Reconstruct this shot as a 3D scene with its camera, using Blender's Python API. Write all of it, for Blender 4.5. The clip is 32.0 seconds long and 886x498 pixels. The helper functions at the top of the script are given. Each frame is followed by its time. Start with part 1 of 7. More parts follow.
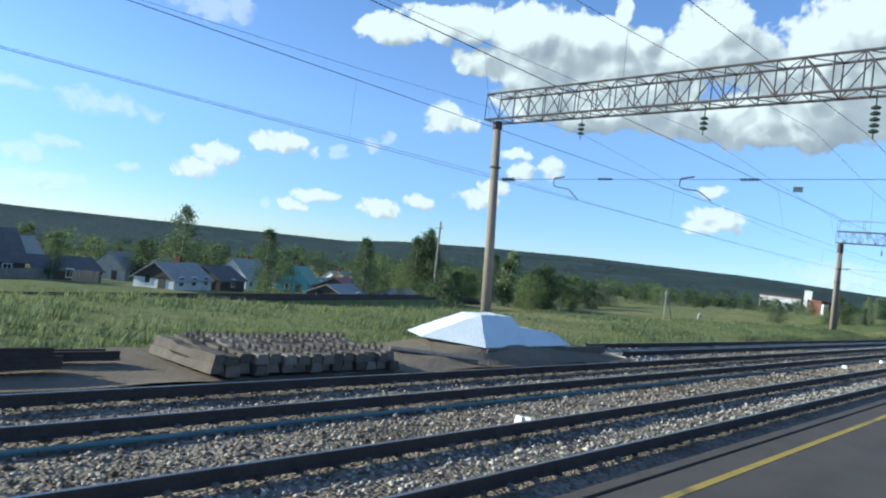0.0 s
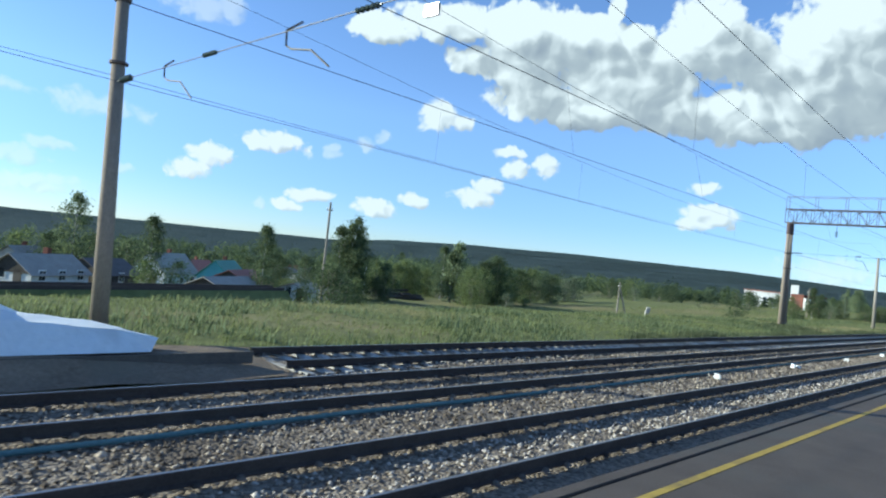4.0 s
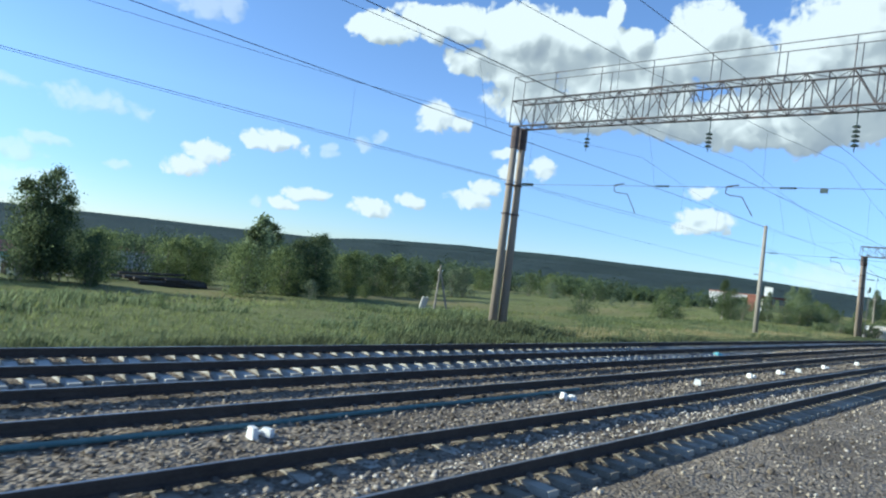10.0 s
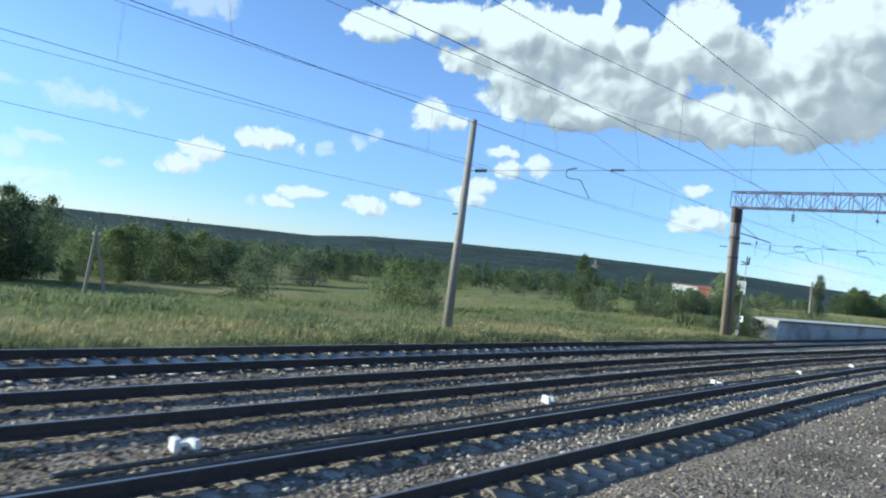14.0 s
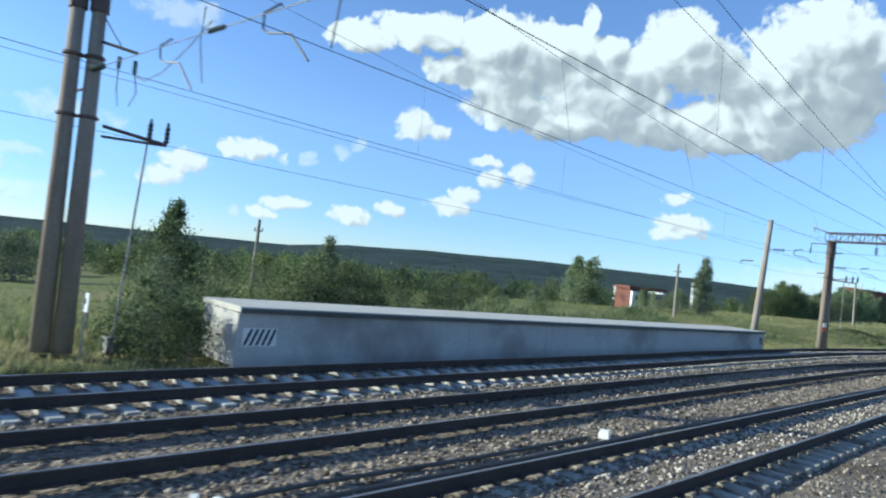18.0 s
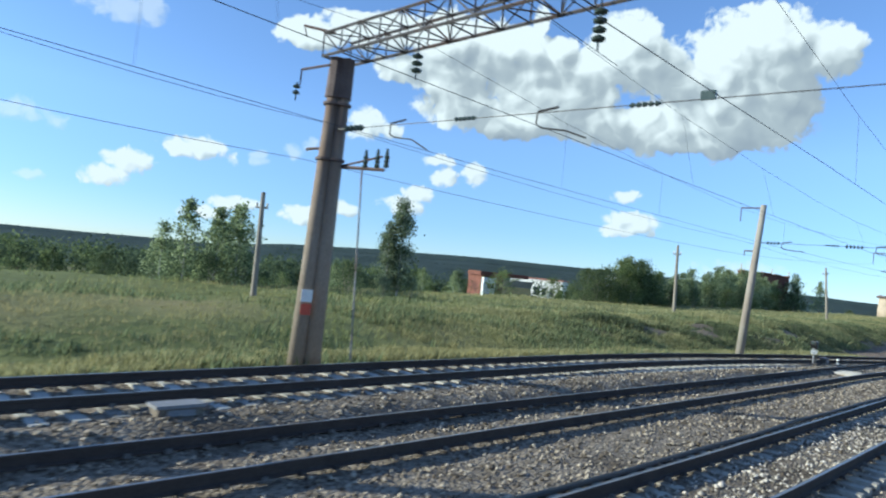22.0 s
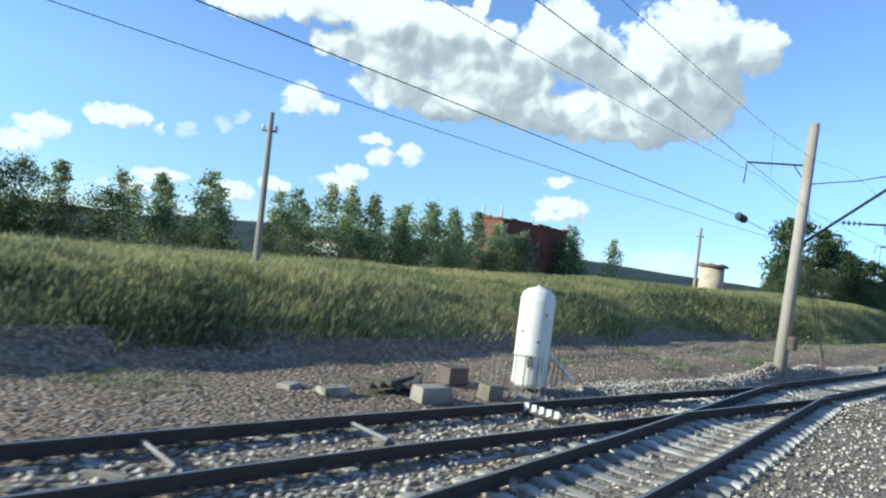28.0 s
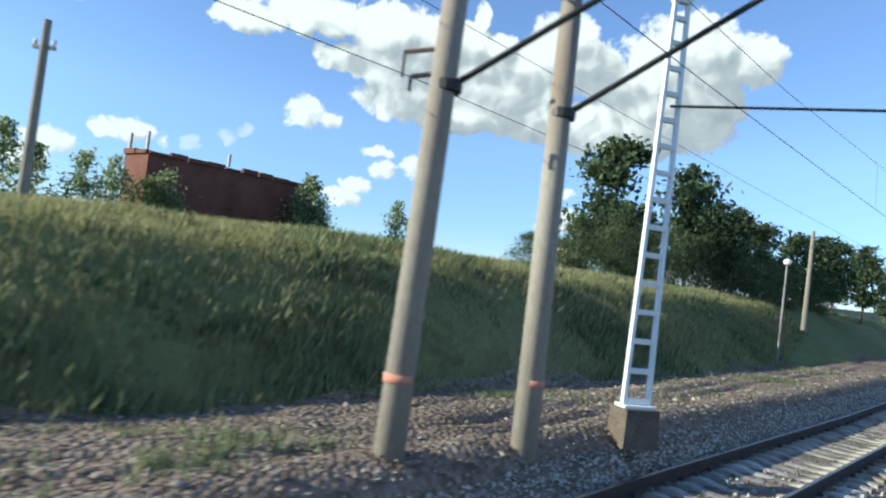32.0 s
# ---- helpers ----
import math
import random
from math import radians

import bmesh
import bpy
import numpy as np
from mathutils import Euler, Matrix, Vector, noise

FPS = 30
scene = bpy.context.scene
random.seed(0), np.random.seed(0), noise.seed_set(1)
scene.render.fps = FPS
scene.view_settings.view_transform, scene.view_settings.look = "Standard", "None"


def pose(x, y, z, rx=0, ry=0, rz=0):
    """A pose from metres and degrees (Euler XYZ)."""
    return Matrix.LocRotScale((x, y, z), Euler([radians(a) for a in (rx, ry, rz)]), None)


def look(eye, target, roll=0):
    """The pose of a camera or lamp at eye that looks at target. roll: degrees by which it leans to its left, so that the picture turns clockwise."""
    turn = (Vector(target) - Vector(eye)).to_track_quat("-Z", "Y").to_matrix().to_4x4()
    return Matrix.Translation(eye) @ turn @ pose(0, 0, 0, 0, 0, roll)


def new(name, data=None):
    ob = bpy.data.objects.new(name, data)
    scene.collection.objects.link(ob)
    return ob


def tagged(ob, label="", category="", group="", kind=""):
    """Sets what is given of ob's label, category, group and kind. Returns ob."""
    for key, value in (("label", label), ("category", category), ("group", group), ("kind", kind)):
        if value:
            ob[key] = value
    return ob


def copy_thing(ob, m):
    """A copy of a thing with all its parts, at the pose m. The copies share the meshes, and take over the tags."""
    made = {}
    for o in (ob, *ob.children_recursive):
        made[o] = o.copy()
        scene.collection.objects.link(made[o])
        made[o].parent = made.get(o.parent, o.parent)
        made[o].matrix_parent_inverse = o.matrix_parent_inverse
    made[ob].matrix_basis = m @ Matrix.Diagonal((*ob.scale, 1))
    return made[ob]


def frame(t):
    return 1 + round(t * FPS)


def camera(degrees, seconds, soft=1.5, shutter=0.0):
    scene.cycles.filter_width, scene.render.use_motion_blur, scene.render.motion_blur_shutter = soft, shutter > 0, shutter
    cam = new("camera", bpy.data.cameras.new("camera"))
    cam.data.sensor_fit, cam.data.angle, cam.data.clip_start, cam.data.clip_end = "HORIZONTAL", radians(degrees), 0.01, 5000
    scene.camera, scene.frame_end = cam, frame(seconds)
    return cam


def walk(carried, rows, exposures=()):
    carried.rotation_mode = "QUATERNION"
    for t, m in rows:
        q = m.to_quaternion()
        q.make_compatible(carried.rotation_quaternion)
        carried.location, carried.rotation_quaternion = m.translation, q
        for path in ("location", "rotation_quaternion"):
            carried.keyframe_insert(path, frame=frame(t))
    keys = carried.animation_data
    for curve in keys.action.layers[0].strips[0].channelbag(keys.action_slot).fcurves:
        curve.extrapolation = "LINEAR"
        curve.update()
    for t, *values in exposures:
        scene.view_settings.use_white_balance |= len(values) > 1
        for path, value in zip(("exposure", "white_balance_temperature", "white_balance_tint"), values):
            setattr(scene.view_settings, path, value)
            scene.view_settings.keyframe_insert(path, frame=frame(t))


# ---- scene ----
# ---------------------------------------------------------------- camera
cam = camera(67.76, 32.0, soft=2.1, shutter=0.15)
PATH = [
    (0, 1.46, 0.02, 2.68, -45.15, 0.70, -6.99),
    (0.5, 2.82, 0.02, 2.67, -45.21, 0.72, -7.36),
    (1, 4.36, 0.00, 2.67, -45.27, 0.76, -7.55),
    (1.5, 5.93, -0.00, 2.66, -45.36, 0.71, -7.12),
    (2, 7.69, -0.01, 2.67, -45.49, 0.61, -6.97),
    (2.5, 9.45, -0.01, 2.65, -45.49, 0.62, -6.85),
    (3, 11.47, -0.02, 2.66, -45.47, 0.54, -6.59),
    (3.5, 13.47, -0.02, 2.66, -45.54, 0.55, -6.38),
    (5.5, 24.51, -0.03, 2.65, -45.88, 0.98, -7.29),
    (6, 27.60, -0.02, 2.66, -46.06, 1.01, -7.04),
    (6.5, 30.73, -0.01, 2.65, -45.93, 0.98, -6.93),
    (7, 34.03, -0.00, 2.66, -45.75, 0.84, -6.97),
    (7.5, 37.36, 0.01, 2.67, -45.59, 0.65, -6.84),
    (8, 40.96, 0.01, 2.67, -45.56, 0.57, -7.13),
    (8.5, 44.59, 0.01, 2.64, -45.57, 0.64, -7.62),
    (9, 48.47, -0.00, 2.64, -45.72, 0.67, -7.82),
    (9.5, 52.34, -0.01, 2.66, -45.74, 0.71, -7.60),
    (10, 56.37, -0.02, 2.66, -45.94, 0.76, -7.26),
    (10.5, 60.49, -0.01, 2.68, -45.86, 0.71, -7.01),
    (11, 64.83, -0.01, 2.69, -45.96, 0.61, -7.22),
    (11.5, 69.16, -0.01, 2.68, -45.92, 0.64, -7.55),
    (12, 73.86, -0.02, 2.68, -45.98, 0.71, -7.74),
    (12.5, 78.55, -0.01, 2.65, -45.95, 0.82, -7.67),
    (13, 83.40, -0.00, 2.65, -46.19, 0.93, -7.64),
    (13.5, 88.33, 0.03, 2.66, -46.21, 0.80, -7.28),
    (14, 93.52, 0.06, 2.69, -46.33, 0.64, -7.16),
    (14.5, 98.57, 0.11, 2.66, -46.37, 0.50, -7.27),
    (16.5, 119.29, 0.55, 2.65, -46.79, 1.10, -6.77),
    (17, 124.82, 0.61, 2.64, -47.12, 1.32, -6.95),
    (17.5, 130.16, 0.70, 2.64, -47.29, 1.43, -6.49),
    (18, 135.69, 0.79, 2.65, -47.69, 1.62, -6.68),
    (18.5, 141.07, 0.86, 2.64, -47.96, 1.68, -6.86),
    (19, 146.33, 0.88, 2.66, -48.45, 1.94, -6.90),
    (19.5, 151.49, 0.85, 2.67, -49.05, 2.21, -7.33),
    (20, 156.64, 0.75, 2.68, -49.69, 2.38, -7.26),
    (20.5, 161.79, 0.58, 2.70, -50.20, 2.31, -6.65),
    (21, 167.09, 0.32, 2.68, -50.60, 2.17, -6.46),
    (21.5, 172.35, 0.01, 2.66, -50.87, 2.03, -6.28),
    (22, 177.90, -0.34, 2.67, -51.68, 1.96, -5.92),
    (22.5, 183.40, -0.73, 2.66, -52.66, 1.92, -6.17),
    (23, 188.95, -1.20, 2.68, -53.78, 1.91, -6.36),
    (23.5, 194.47, -1.74, 2.69, -54.67, 1.80, -6.21),
    (24, 200.09, -2.37, 2.66, -55.63, 1.42, -6.30),
    (24.5, 205.51, -3.05, 2.66, -56.10, 1.36, -6.45),
    (25, 211.13, -3.74, 2.65, -56.48, 1.23, -7.03),
    (25.5, 216.83, -4.44, 2.65, -56.71, 1.10, -7.59),
    (27.5, 241.98, -7.31, 2.67, -57.34, 0.63, -7.61),
    (28, 248.17, -8.16, 2.67, -57.49, 0.95, -7.21),
    (28.5, 254.34, -9.04, 2.67, -57.56, 1.48, -7.29),
    (29, 260.50, -9.96, 2.67, -57.77, 1.92, -7.65),
    (29.5, 266.51, -10.85, 2.65, -57.74, 2.27, -8.13),
    (30, 272.62, -11.75, 2.67, -57.84, 2.55, -8.09),
    (30.5, 278.78, -12.64, 2.65, -57.94, 2.86, -8.10),
    (31, 285.00, -13.53, 2.65, -57.88, 2.82, -7.98),
    (31.5, 291.19, -14.42, 2.68, -57.60, 2.51, -7.84),
    (32, 297.52, -15.31, 2.66, -57.29, 1.99, -7.14),
]
walk(cam, [(t, pose(x, y, z, 90 + pitch, roll, yaw)) for t, x, y, z, yaw, pitch, roll in PATH],
     exposures=[(0.0, 0.84, 5550, -5), (14.0, 0.84, 5550, -5), (21.0, 0.84, 5570, -5), (25.0, 0.88, 5600, -4), (28.0, 1.0, 5700, -5), (31.0, 0.97, 5760, -5), (32.0, 0.96, 5900, -4)])

# ---------------------------------------------------------------- sky and sun
SUN_AZ, SUN_EL = radians(134), radians(19.5)      # azimuth from +x towards +y
sun = new("sun", bpy.data.lights.new("sun", "SUN"))
sun.data.energy, sun.data.angle, sun.data.color = 4.2, radians(0.6), (1.0, 0.90, 0.74)
sun.matrix_world = look((150 + 400 * math.cos(SUN_AZ), 400 * math.sin(SUN_AZ), 400 * math.tan(SUN_EL)), (150, 0, 0))

HEAP_WEST = [(0.899, 0.322, 0.051, 0.022), (0.803, 0.339, 0.094, 0.026), (0.693, 0.339, 0.077, 0.039), (0.763, 0.292, 0.043, 0.019),
             (0.686, 0.288, 0.06, 0.039), (0.632, 0.336, 0.047, 0.039), (0.562, 0.369, 0.015, 0.026), (0.58, 0.338, 0.043, 0.034),
             (0.521, 0.325, 0.03, 0.03), (0.457, 0.327, 0.039, 0.047), (0.427, 0.353, 0.05, 0.043), (0.388, 0.32, 0.051, 0.043),
             (0.528, 0.277, 0.103, 0.051)]
HEAP_EAST = [(0.336, 0.3, 0.047, 0.034), (0.246, 0.345, 0.075, 0.053), (0.29, 0.318, 0.047, 0.047), (0.162, 0.331, 0.041, 0.034),
             (0.654, 0.248, 0.073, 0.033), (0.591, 0.23, 0.064, 0.021), (0.471, 0.238, 0.081, 0.031), (0.378, 0.238, 0.077, 0.039),
             (0.283, 0.26, 0.077, 0.051), (0.317, 0.214, 0.081, 0.015), (0.269, 0.323, 0.077, 0.064), (0.227, 0.281, 0.06, 0.069),
             (0.301, 0.254, 0.094, 0.051)]
SMALL_CLOUDS = [(1.128, 0.106, 0.029, 0.017), (1.155, 0.082, 0.027, 0.014), (1.113, 0.106, 0.021, 0.014), (1.042, 0.14, 0.045, 0.015),
                (1.063, 0.132, 0.024, 0.01), (0.805, 0.207, 0.031, 0.021), (0.769, 0.204, 0.019, 0.012), (0.739, 0.093, 0.033, 0.015),
                (0.716, 0.113, 0.026, 0.013), (0.681, 0.142, 0.022, 0.015), (0.635, 0.15, 0.019, 0.017), (0.692, 0.166, 0.024, 0.008),
                (0.985, 0.067, 0.029, 0.012), (1.014, 0.051, 0.024, 0.009), (0.886, 0.061, 0.036, 0.015), (0.828, 0.08, 0.022, 0.01),
                (0.399, 0.1, 0.039, 0.017), (0.42, 0.086, 0.026, 0.01), (0.409, 0.136, 0.021, 0.01)]
WISPS = [(1.16, 0.301, 0.056, 0.015), (1.127, 0.306, 0.021, 0.014), (1.277, 0.147, 0.058, 0.017), (1.379, 0.151, 0.029, 0.01),
         (1.325, 0.087, 0.029, 0.01), (1.24, 0.069, 0.017, 0.006), (1.339, 0.037, 0.06, 0.015), (0.906, 0.156, 0.017, 0.01),
         (0.885, 0.168, 0.012, 0.008), (0.958, 0.133, 0.01, 0.012), (0.993, 0.128, 0.009, 0.007), (1.054, 0.046, 0.012, 0.007),
         (0.242, 0.036, 0.06, 0.019), (1.36, 0.068, 0.034, 0.01)]

CLOUD_LIGHT = 0.54


def chain(n, l, op, a, b):
    """One arithmetic node; a and b are sockets or numbers."""
    m = n.new("ShaderNodeMath"); m.operation = op
    for k, v in enumerate((a, b)):
        if isinstance(v, (int, float)):
            m.inputs[k].default_value = v
        else:
            l.new(v, m.inputs[k])
    return m.outputs[0]


def vec(n, l, op, a, b):
    m = n.new("ShaderNodeVectorMath"); m.operation = op
    for k, v in enumerate((a, b)):
        if isinstance(v, tuple):
            m.inputs[k].default_value = v
        else:
            l.new(v, m.inputs[k])
    return m.outputs["Value" if op == "DOT_PRODUCT" else "Vector"]


def cloud_field(name, puffs, soft, billows, warp, fine):
    """A node group: how deep a direction (azimuth, elevation) lies in a bank of heaped clouds."""
    g = bpy.data.node_groups.new(name, "ShaderNodeTree")
    g.interface.new_socket("place", in_out="INPUT", socket_type="NodeSocketVector")
    g.interface.new_socket("depth", in_out="OUTPUT", socket_type="NodeSocketFloat")
    g.interface.new_socket("bulk", in_out="OUTPUT", socket_type="NodeSocketFloat")
    g.interface.new_socket("form", in_out="OUTPUT", socket_type="NodeSocketFloat")
    n, l = g.nodes, g.links
    gi, go = n.new("NodeGroupInput"), n.new("NodeGroupOutput")

    def tex(place, scale, detail):
        t = n.new("ShaderNodeTexNoise"); t.noise_dimensions = "2D"
        t.inputs["Scale"].default_value, t.inputs["Detail"].default_value = scale, detail
        l.new(place, t.inputs["Vector"])
        return t
    shift = vec(n, l, "SUBTRACT", tex(gi.outputs[0], 22.0, 3.0).outputs["Color"], (0.5, 0.5, 0.5))
    place = vec(n, l, "ADD", gi.outputs[0], vec(n, l, "MULTIPLY", shift, (warp, warp * 0.8, 0.0)))
    last = None
    for az, el, a, b in puffs:
        q = vec(n, l, "MULTIPLY", vec(n, l, "SUBTRACT", place, (az, el, 0.0)), (1.0 / a, 1.0 / b, 0.0))
        d = vec(n, l, "DOT_PRODUCT", q, q)
        if last is None:
            last = d
        else:
            k = n.new("ShaderNodeMath"); k.operation = "SMOOTH_MIN"; k.inputs[2].default_value = soft
            l.new(last, k.inputs[0]); l.new(d, k.inputs[1]); last = k.outputs[0]
    bulk = chain(n, l, "MAXIMUM", chain(n, l, "SUBTRACT", 1.0, last), -1.6)
    total = form = bulk
    for scale, gain in billows:
        t = tex(place, scale, 1.0).outputs[0]
        r = chain(n, l, "ABSOLUTE", chain(n, l, "SUBTRACT", t, 0.5), 0.0)
        total = chain(n, l, "ADD", total, chain(n, l, "MULTIPLY", chain(n, l, "SUBTRACT", r, 0.11), gain))
        form = total if scale < 36 else form
    t = chain(n, l, "SUBTRACT", tex(gi.outputs[0], 95.0, 4.0).outputs[0], 0.5)
    total = chain(n, l, "ADD", total, chain(n, l, "MULTIPLY", t, fine))
    l.new(total, go.inputs[0]); l.new(bulk, go.inputs[1]); l.new(form, go.inputs[2])
    return g


def build_world():
    w = bpy.data.worlds.new("sky"); scene.world = w; w.use_nodes = True
    n, l = w.node_tree.nodes, w.node_tree.links
    n.clear()
    sky = n.new("ShaderNodeTexSky"); sky.sky_type = "NISHITA"; sky.sun_disc = False
    sky.sun_elevation, sky.sun_rotation = SUN_EL, radians(90) - SUN_AZ
    sky.air_density, sky.dust_density, sky.ozone_density = 0.8, 0.0, 3.0
    sky.altitude = 1200
    tc = n.new("ShaderNodeTexCoord"); sep = n.new("ShaderNodeSeparateXYZ")
    l.new(tc.outputs["Generated"], sep.inputs[0])
    az = chain(n, l, "ARCTAN2", sep.outputs[1], sep.outputs[0])
    el = chain(n, l, "ARCSINE", sep.outputs[2], 0.0)
    p = n.new("ShaderNodeCombineXYZ"); l.new(az, p.inputs[0]); l.new(el, p.inputs[1])
    shader = n.new("ShaderNodeBackground"); shader.inputs[1].default_value = 0.15
    # the air thickens and dims towards the horizon
    air = n.new("ShaderNodeValToRGB"); l.new(chain(n, l, "MULTIPLY", el, 2.0), air.inputs[0])
    air.color_ramp.elements[0].color, air.color_ramp.elements[1].color = (0.51, 0.49, 0.54, 1), (1.14, 0.98, 0.98, 1)
    for at, colour in ((0.14, (0.64, 0.59, 0.64, 1)), (0.40, (1.02, 0.86, 0.86, 1))):
        air.color_ramp.elements.new(at).color = colour
    tint = n.new("ShaderNodeMix"); tint.data_type, tint.blend_type = "RGBA", "MULTIPLY"; tint.inputs["Factor"].default_value = 1.0
    l.new(sky.outputs[0], tint.inputs["A"]); l.new(air.outputs[0], tint.inputs["B"]); l.new(tint.outputs["Result"], shader.inputs[0])
    shader = shader.outputs[0]
    west = HEAP_WEST + HEAP_EAST
    for name, puffs, soft, billows, warp, step_to_sun, edge, most, base, dense in (
            ("wisps", WISPS, 0.5, ((30.0, 2.6), (70.0, 1.6)), 0.03, (0.010, 0.006), (-0.5, 0.9), 0.45, 0.80, 0.1),
            ("small_clouds", SMALL_CLOUDS, 0.4, ((34.0, 2.4), (75.0, 1.5)), 0.022, (0.012, 0.010), (-0.42, 0.45), 0.95, 0.62, 0.30),
            ("heaped_cloud", west, 0.5, ((11.0, 1.9), (24.0, 1.9), (60.0, 0.9)), 0.03, (0.018, 0.016), (-0.34, 0.14), 1.0, 0.40, 0.52)):
        field = cloud_field(name, puffs, soft, billows, warp, 0.55)

        def sample(k):
            node = n.new("ShaderNodeGroup"); node.node_tree = field
            l.new(vec(n, l, "ADD", p.outputs[0], (step_to_sun[0] * k, step_to_sun[1] * k, 0.0)), node.inputs[0])
            return node
        here, near, far = sample(0.0), sample(0.8), sample(2.6)
        # cloud between a point and the sun shades it; the side that turns to the sun is lit
        thick = chain(n, l, "MAXIMUM", chain(n, l, "ADD", chain(n, l, "MULTIPLY", far.outputs[1], 0.75), 0.2), 0.0)
        relief = chain(n, l, "MULTIPLY", chain(n, l, "SUBTRACT", here.outputs[2], near.outputs[2]), 0.5)
        light = chain(n, l, "ADD", chain(n, l, "SUBTRACT", 1.0, chain(n, l, "MULTIPLY", thick, dense)), relief)
        tone = n.new("ShaderNodeValToRGB")
        tone.color_ramp.elements[0].position, tone.color_ramp.elements[1].position = 0.05, 0.98
        tone.color_ramp.elements[0].color = (base * 0.92, base, base * 1.14, 1); tone.color_ramp.elements[1].color = (1.0, 0.99, 0.97, 1)
        e = tone.color_ramp.elements.new(0.55); m = 0.5 * base + 0.36; e.color = (m * 0.96, m, m * 1.04, 1)
        l.new(light, tone.inputs[0])
        mask = n.new("ShaderNodeMapRange"); mask.interpolation_type = "SMOOTHSTEP"
        mask.inputs[1].default_value, mask.inputs[2].default_value = edge; mask.inputs[4].default_value = most
        l.new(here.outputs[0], mask.inputs[0])
        cloud = n.new("ShaderNodeBackground"); cloud.inputs[1].default_value = CLOUD_LIGHT; l.new(tone.outputs[0], cloud.inputs[0])
        mix = n.new("ShaderNodeMixShader"); l.new(mask.outputs[0], mix.inputs[0]); l.new(shader, mix.inputs[1]); l.new(cloud.outputs[0], mix.inputs[2])
        shader = mix.outputs[0]
    out = n.new("ShaderNodeOutputWorld"); l.new(shader, out.inputs[0])


build_world()


# ---------------------------------------------------------------- materials
def material(name, low, high, rough=0.8, scale=6.0, fine=60.0, bump=0.2, metal=0.0, third=None, cells=0.0, island=0.0, each=0.0, clear=0.0, stretch=(1, 1, 1), dist=0.02, spec=0.3):
    """A procedural surface: two base colours mixed by coarse and fine noise, optional third colour in stains, cells, and
    a shade that differs from island to island or from object to object."""
    m = bpy.data.materials.new(name); m.use_nodes = True
    n, l = m.node_tree.nodes, m.node_tree.links
    bs = n["Principled BSDF"]
    bs.inputs["Roughness"].default_value, bs.inputs["Metallic"].default_value = rough, metal
    bs.inputs["Specular IOR Level"].default_value = spec
    tc = n.new("ShaderNodeTexCoord"); mp = n.new("ShaderNodeMapping"); mp.inputs["Scale"].default_value = stretch
    l.new(tc.outputs["Object"], mp.inputs[0])

    def noise_tex(s, d=5.0):
        t = n.new("ShaderNodeTexNoise"); t.inputs["Scale"].default_value, t.inputs["Detail"].default_value = s, d
        t.inputs["Roughness"].default_value = 0.6
        l.new(mp.outputs[0], t.inputs["Vector"]); return t
    coarse, grain = noise_tex(scale), noise_tex(fine)
    add = n.new("ShaderNodeMath"); add.operation = "MULTIPLY_ADD"; add.inputs[1].default_value = 0.55
    l.new(grain.outputs[0], add.inputs[0])
    half = n.new("ShaderNodeMath"); half.operation = "MULTIPLY"; half.inputs[1].default_value = 0.45
    l.new(coarse.outputs[0], half.inputs[0]); l.new(half.outputs[0], add.inputs[2])
    drive = add.outputs[0]
    height = grain.outputs[0]
    if cells:
        v = n.new("ShaderNodeTexVoronoi"); v.inputs["Scale"].default_value = cells
        l.new(mp.outputs[0], v.inputs["Vector"])
        bw = n.new("ShaderNodeRGBToBW"); l.new(v.outputs["Color"], bw.inputs[0])
        mixv = n.new("ShaderNodeMath"); mixv.operation = "MULTIPLY_ADD"; mixv.inputs[1].default_value = 0.5
        l.new(bw.outputs[0], mixv.inputs[0])
        h2 = n.new("ShaderNodeMath"); h2.operation = "MULTIPLY"; h2.inputs[1].default_value = 0.5
        l.new(drive, h2.inputs[0]); l.new(h2.outputs[0], mixv.inputs[2]); drive = mixv.outputs[0]
        ih = n.new("ShaderNodeMath"); ih.operation = "SUBTRACT"; ih.inputs[0].default_value = 1.0
        l.new(v.outputs["Distance"], ih.inputs[1]); height = ih.outputs[0]
    for amount, source in ((island, "g"), (each, "o")):
        if amount:
            r = n.new("ShaderNodeNewGeometry").outputs["Random Per Island"] if source == "g" else n.new("ShaderNodeObjectInfo").outputs["Random"]
            c = n.new("ShaderNodeMath"); c.operation = "SUBTRACT"; c.inputs[1].default_value = 0.5; l.new(r, c.inputs[0])
            a = n.new("ShaderNodeMath"); a.operation = "MULTIPLY_ADD"; a.inputs[1].default_value = amount
            l.new(c.outputs[0], a.inputs[0]); l.new(drive, a.inputs[2]); drive = a.outputs[0]
    ramp = n.new("ShaderNodeValToRGB")
    ramp.color_ramp.elements[0].position, ramp.color_ramp.elements[1].position = 0.3, 0.7
    ramp.color_ramp.elements[0].color, ramp.color_ramp.elements[1].color = (*low, 1), (*high, 1)
    l.new(drive, ramp.inputs[0]); colour = ramp.outputs[0]
    if third:
        st = noise_tex(scale * 0.35, 4.0)
        mr = n.new("ShaderNodeMapRange"); mr.inputs[1].default_value, mr.inputs[2].default_value = 0.52, 0.66
        l.new(st.outputs[0], mr.inputs[0])
        mx = n.new("ShaderNodeMix"); mx.data_type = "RGBA"; mx.inputs["B"].default_value = (*third, 1)
        l.new(mr.outputs[0], mx.inputs["Factor"]); l.new(colour, mx.inputs["A"]); colour = mx.outputs["Result"]
    l.new(colour, bs.inputs["Base Color"])
